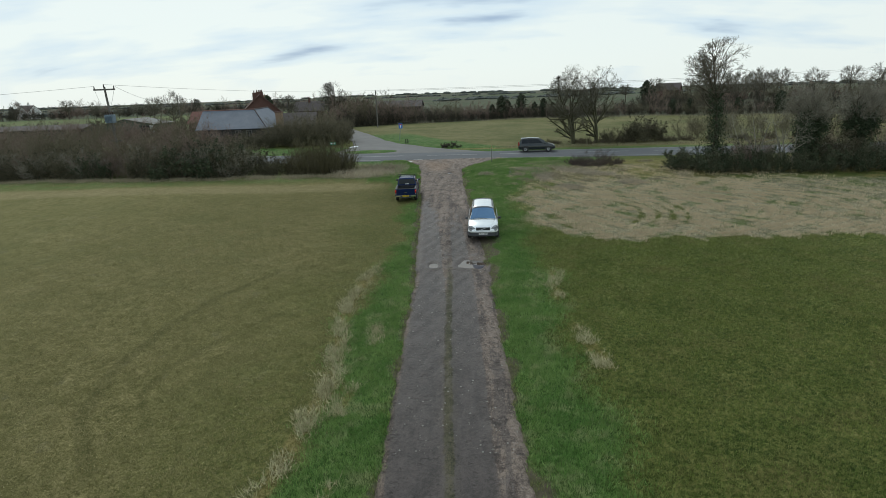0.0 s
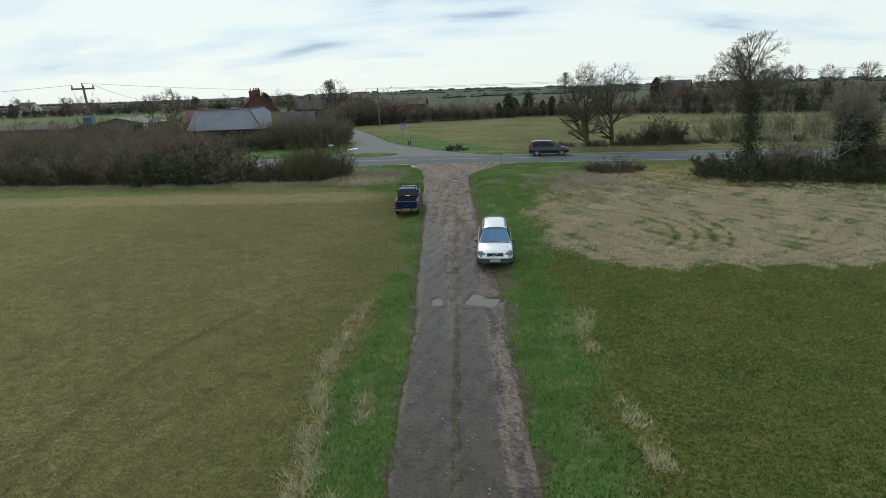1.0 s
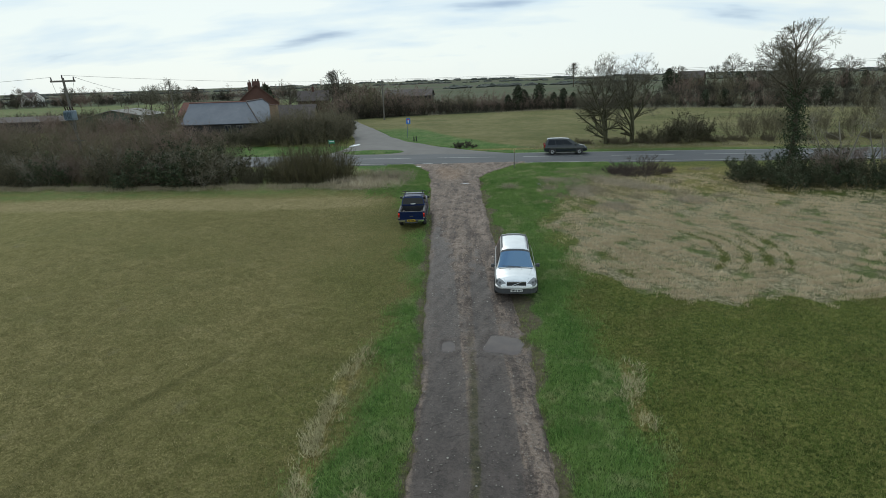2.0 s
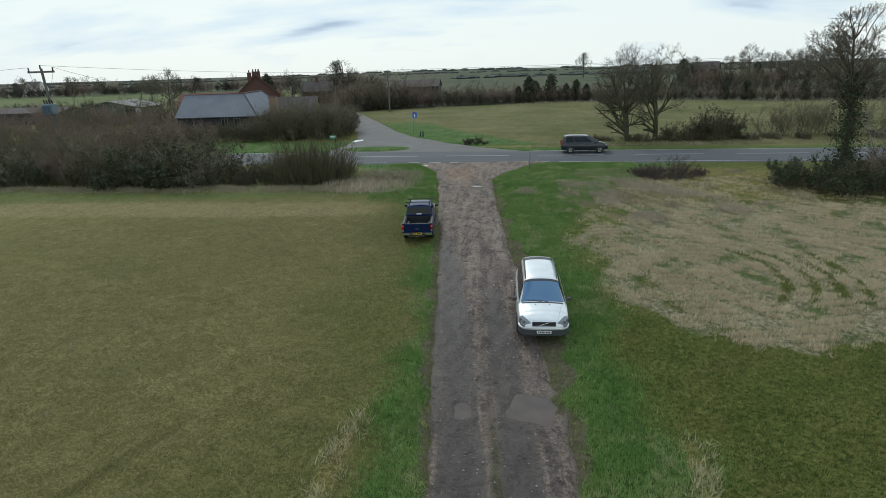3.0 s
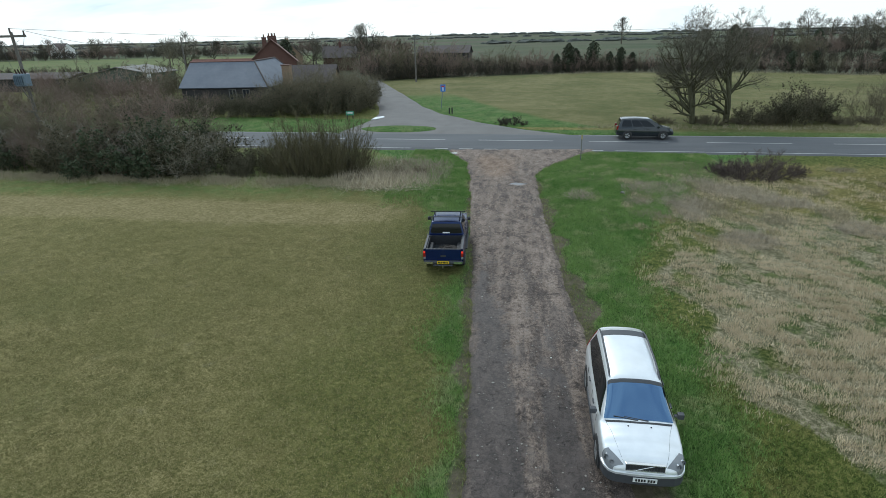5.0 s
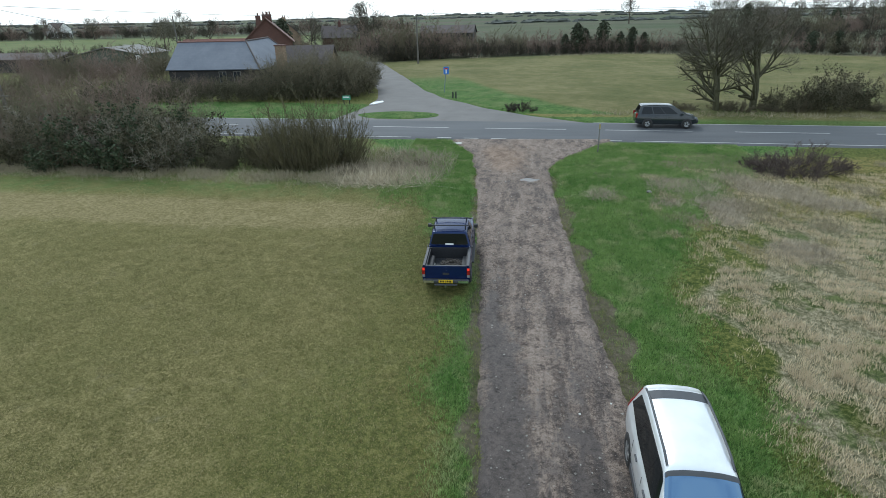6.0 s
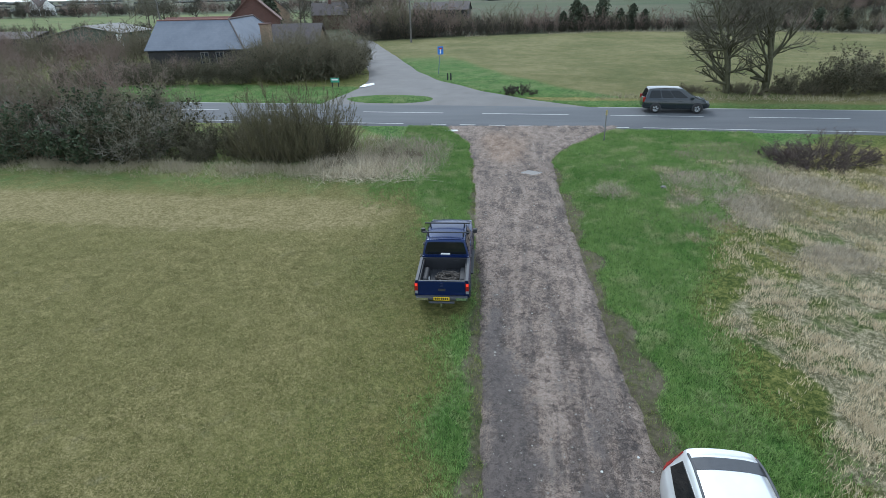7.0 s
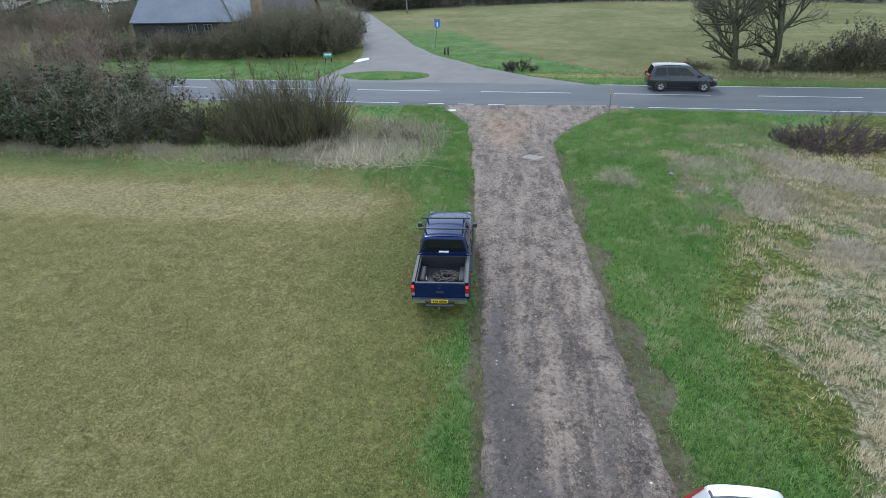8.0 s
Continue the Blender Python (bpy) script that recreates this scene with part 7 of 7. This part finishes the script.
for s in (1, -1):
    for wx in (1.36, -1.34):
        arch(mpv, wx, s * 0.884, 0.36)
        wheel(mpv, wx, s * 0.895, 0.315, 0.2)
    block("headlamp", (1.86, s * 0.66 - 0.14, 0.66), (2.06, s * 0.66 + 0.10, 0.79), M_LENS, mpv, bevel=0.03)
    block("tail_lamp", (-2.20, s * 0.74 - 0.06, 0.72), (-2.04, s * 0.74 + 0.08, 1.06), M_REDLENS, mpv, bevel=0.03)
    for hx in (0.2, -0.75):
        block("door_handle", (hx - 0.09, s * 0.884 - 0.02, 0.80), (hx + 0.09, s * 0.884 + 0.02, 0.83), M_DKCAR, mpv, bevel=0.006)
    seams(mpv, [((0.98, s * 0.887, 0.4), (0.98, s * 0.872, 0.92)), ((0.0, s * 0.887, 0.4), (0.0, s * 0.875, 0.92)), ((-1.0, s * 0.887, 0.5), (-1.0, s * 0.875, 0.92))])
mirrors(mpv, 0.98, 0.85, 1.0, M_DKCAR)
number_plate(mpv, 2.175, 0.45, M_PLATE_W, 1)
mpv.matrix_basis = pose(8.95, 67.95, float(land(8.95, 67.95, False)) + 0.005, 0, 0, -4.1)

# ---------------------------------------------------------------- grass, straw and stubble
rng = np.random.default_rng(77)
scatter([LOW], [(-11.2, 56.8, 0.5), (-9.0, 57.2, 0.55), (-7.6, 57.0, 0.4), (-11.6, 55.0, 0.42)], "scrub in the ditch", rng)


def blades(name, pts, height, width, lean, material, label, category, per=1, clump=0.06, direction=None, tri=True):
    """Single tapered blades, a few at each point."""
    n = len(pts) * per
    base = np.repeat(pts, per, axis=0) + rng.normal(size=(n, 2)) * clump
    z = land(base[:, 0], base[:, 1]) - 0.01
    h = height * rng.uniform(0.5, 1.2, n)
    a = rng.uniform(0, 2 * math.pi, n)
    ln = lean * h * rng.uniform(0.2, 1.2, n)
    tip = np.stack([base[:, 0] + ln * np.cos(a), base[:, 1] + ln * np.sin(a), z + h * np.sqrt(np.maximum(0.05, 1 - (ln / np.maximum(h, 1e-3)) ** 2 * 0.6))], -1)
    b = rng.uniform(0, math.pi, n)
    w = width * rng.uniform(0.6, 1.3, n)
    off = np.stack([np.cos(b) * w, np.sin(b) * w, np.zeros(n)], -1)
    p = np.stack([base[:, 0], base[:, 1], z], -1)
    co = np.stack([p - off, p + off, tip], 1).reshape(-1, 3)
    mesh = bpy.data.meshes.new(name)
    mesh.vertices.add(3 * n)
    mesh.vertices.foreach_set("co", co.astype(np.float32).ravel())
    mesh.loops.add(3 * n)
    mesh.loops.foreach_set("vertex_index", np.arange(3 * n, dtype=np.int32))
    mesh.polygons.add(n)
    mesh.polygons.foreach_set("loop_start", np.arange(n, dtype=np.int32) * 3)
    mesh.polygons.foreach_set("loop_total", np.full(n, 3, np.int32))
    mesh.materials.append(material)
    mesh.update()
    mesh.validate()
    return tagged(new(name, mesh), label, category, kind="stuff")


def sown(x0, x1, y0, y1, count, key, power=1.0, patch=0.0, near=True):
    """Random points in a rectangle, kept by the strength of a ground zone."""
    x, y = rng.uniform(x0, x1, count), rng.uniform(y0, y1, count)
    zv = zones(x, y)
    keep = key(zv, x, y)
    if patch:
        keep = keep * np.clip(0.5 + patch * (np.sin(x * 1.7 + 2 * np.sin(y * 0.9)) * np.sin(y * 1.3 + 1.5 * np.sin(x * 0.7)) + 0.4 * np.sin(x * 5.1 + y * 3.3)), 0, 1)
    side = np.minimum(x - left_edge(y), right_edge(y) - x)
    keep = keep * (side < rng.normal(size=count) * 0.16 + 0.0) * (np.abs(y - road_mid(x)) > 3.4)
    k = rng.random(count) < keep
    return np.stack([x[k], y[k]], -1)


def clear_of_cars(p):
    a = (np.abs(p[:, 0] - SUV_X) < 1.0) & (np.abs(p[:, 1] - SUV_Y) < 2.45)
    b = (np.abs(p[:, 0] - TR_X) < 0.95) & (np.abs(p[:, 1] - TR_Y) < 2.6)
    return p[~(a | b)]


fade = lambda v, lo, hi: smooth(v, lo, hi)
p = sown(-9, 12, 7, 64, 760000, lambda z, x, y: z["verge"] * (1 - np.clip(z["mud"] * 1.1, 0, 0.96)) * (1 - 0.6 * z["straw"]), patch=0.12)
blades("verge_grass", clear_of_cars(p), 0.15, 0.0075, 0.75, M_GRASS, "long green grass along the track verges", "grass", per=5, clump=0.05)
ey = rng.uniform(10, 62, 5200)
es = rng.random(5200) < 0.5
wob = 0.10 * np.sin(ey * 2.7 + 2 * np.sin(ey * 0.8)) + 0.08 * np.sin(ey * 7.1)
ex = np.where(es, left_edge(ey) + 0.02 + wob + rng.normal(size=5200) * 0.16, right_edge(ey) + 0.12 - wob + rng.normal(size=5200) * 0.32)
blades("edge_grass", clear_of_cars(np.stack([ex, ey], -1)), 0.09, 0.006, 0.9, M_GRASS_PASTURE, "ragged grass tufts creeping over the track edges", "grass", per=7, clump=0.06)
cy = rng.uniform(10, 31, 2600)
cx = (left_edge(cy) + right_edge(cy)) / 2 - 0.14 + rng.normal(size=2600) * 0.15 + 0.08 * np.sin(cy * 1.9)
keep = np.sin(cy * 2.2 + np.sin(cy * 0.9) * 2) + rng.normal(size=2600) * 0.5 > 0.0
blades("track_grass", np.stack([cx, cy], -1)[keep], 0.06, 0.006, 0.9, M_GRASS_TRACK, "sparse low grass along the middle of the track", "grass", per=4, clump=0.05)
p = sown(-34, -3, 7, 53, 560000, lambda z, x, y: (1 - z["verge"]) * (1 - 0.6 * z["trail"]) * (1 - 0.75 * z["pale"]) * fade(x, -34, -10), patch=0.1)
blades("field_grass", clear_of_cars(p), 0.07, 0.008, 0.8, M_GRASS_FIELD, "short dull winter grass of the field", "grass", per=3, clump=0.04)
p = sown(3, 26, 7, 36, 340000, lambda z, x, y: (1 - z["verge"]) * (1 - z["stubble"]) * fade(x, 26, 12), patch=0.15)
blades("pasture_grass", p, 0.10, 0.0085, 0.8, M_GRASS_PASTURE, "tufted green grass of the field", "grass", per=3, clump=0.05)
p = sown(3, 34, 28, 56, 260000, lambda z, x, y: np.maximum(z["stubble"], 0.4 * z["straw"]) * fade(x, 34, 18) * (0.25 + 0.75 * (np.sin(11.0 * np.hypot((x - 8.0) * 0.5, y - 38.0) + 0.8 * np.sin(x * 0.7)) > -0.1)), patch=0.85)
blades("stubble", clear_of_cars(p), 0.17, 0.0075, 0.55, M_STUBBLE, "pale cut straw stubble in ragged rows", "stubble", per=7, clump=0.07)
p = sown(-7, 7, 7, 31, 64000, lambda z, x, y: z["straw"] * (z["straw"] > 0.15), patch=0.9)
blades("straw_tufts", p, 0.28, 0.008, 0.9, M_STRAW, "dry straw-coloured tufts beside the verge", "grass", per=6)
p = sown(-60, -11, 52.5, 57, 60000, lambda z, x, y: np.exp(-((y - (54.9 - 0.072 * (x + 20))) / 0.8) ** 2), patch=0.7)
blades("hedge_foot_grass", p, 0.34, 0.012, 1.3, M_DEAD, "long dead grass along the hedge foot", "grass", per=4, clump=0.3)
p = sown(-13.2, -5.8, 53.0, 60.5, 5200, lambda z, x, y: np.clip(1.3 - np.hypot((x + 9.4) / 3.6, (y - 56.9) / 3.2), 0, 1))
blades("dead_bracken", p, 0.62, 0.013, 1.3, twig_mat("bracken", (0.20, 0.165, 0.12), (0.37, 0.315, 0.23), (0.44, 0.385, 0.28)), "tangled brown dead growth in the ditch", "bracken", per=4, clump=0.2)
p = sown(-12.6, -6.4, 52.9, 55.4, 1500, lambda z, x, y: np.clip(1.25 - np.hypot((x + 9.4) / 3.2, (y - 54.1) / 1.1), 0, 1))
blades("reeds", p, 0.95, 0.014, 1.9, M_REED, "broken pale dead reeds leaning in the ditch", "reeds", per=2, clump=0.15)
p = sown(-10, 70, 112, 141, 40000, lambda z, x, y: np.exp(-((y - np.interp(x, [-27, -14, 0, 20, 34, 45, 56, 75], [124, 129, 136.5, 136.5, 135, 130, 121, 115])) / 1.0) ** 2))
blades("field_edge_grass", p[::2], 0.5, 0.03, 1.0, M_DEAD, "long dead grass along the far field edge", "grass", per=2, clump=0.2)
p = sown(4, 60, 70, 76, 30000, lambda z, x, y: np.exp(-((y - road_mid(x) - 6.2) / 0.8) ** 2))
blades("road_edge_grass", p[::3], 0.32, 0.02, 1.2, M_DEAD, "long dead grass across the road", "grass", per=2, clump=0.12)
p = sown(3.5, 20, 48, 58, 60000, lambda z, x, y: np.clip(np.sin(x * 1.1 + 1.7 * np.sin(y * 0.6)) * np.sin(y * 0.9 + np.sin(x)) * 2.2 - 0.9, 0, 1))
q = sown(2, 12, 43, 60, 50000, lambda z, x, y: 0.6 * z["straw"])
p = np.concatenate([p, q])
blades("rough_tufts", p, 0.20, 0.010, 1.4, M_DEAD, "flattened dead grass tufts on the rough bank", "grass", per=3, clump=0.2)

# heaps of flattened dead grass and cut stalks on the rough bank
M_THATCH = blade_mat("thatch", (0.27, 0.22, 0.15), (0.47, 0.39, 0.28), (0.62, 0.54, 0.40), 0.6)
for hx, hy, ha, hb, count in ((2.05, 51.2, 0.55, 0.75, 260), (6.2, 52.6, 1.6, 1.1, 700), (7.3, 50.2, 1.2, 1.0, 520), (7.1, 48.6, 0.7, 0.9, 300), (10.8, 52.8, 2.0, 1.3, 900), (8.8, 45.7, 1.1, 0.8, 520), (12.6, 51.2, 1.6, 0.9, 500), (9.2, 54.4, 1.2, 0.7, 380), (14.5, 47.6, 1.1, 0.8, 360), (4.9, 50.2, 0.5, 0.5, 150)):
    ang, rad = rng.uniform(0, 2 * math.pi, count), np.sqrt(rng.random(count))
    p = np.stack([hx + ha * rad * np.cos(ang), hy + hb * rad * np.sin(ang)], -1)
    blades("dead_grass_heap", p, 0.34, 0.011, 1.9, M_THATCH, "matted heap of flattened brown dead grass", "grass", per=5, clump=0.16)

# loose gravel on the track
n = 2600
gy_ = rng.uniform(12, 62, n)
gu = rng.random(n)
gx_ = left_edge(gy_) + 0.1 + (right_edge(gy_) - left_edge(gy_) - 0.2) * gu
gz_ = track_z(gx_, gy_)[0]
gr = 0.012 + 0.03 * rng.random(n) ** 4
dirs = np.array([(1, 0, 0), (0, 1, 0), (-1, 0, 0), (0, -1, 0), (0, 0, 0.7), (0, 0, -0.6)], float)
co = np.stack([gx_, gy_, gz_ + gr * 0.25], -1)[:, None, :] + dirs[None] * gr[:, None, None] * rng.uniform(0.6, 1.3, (n, 6, 1))
tri = np.array([(0, 1, 4), (1, 2, 4), (2, 3, 4), (3, 0, 4), (1, 0, 5), (2, 1, 5), (3, 2, 5), (0, 3, 5)])
M_GRAVEL = twig_mat("gravel", (0.12, 0.105, 0.09), (0.26, 0.24, 0.21), (0.40, 0.38, 0.34))
tagged(new("gravel", mesh_from("gravel", co.reshape(-1, 3), (np.arange(n)[:, None, None] * 6 + tri[None]).reshape(-1, 3), M_GRAVEL)), "loose pale gravel scattered on the dirt track", "gravel", kind="stuff")
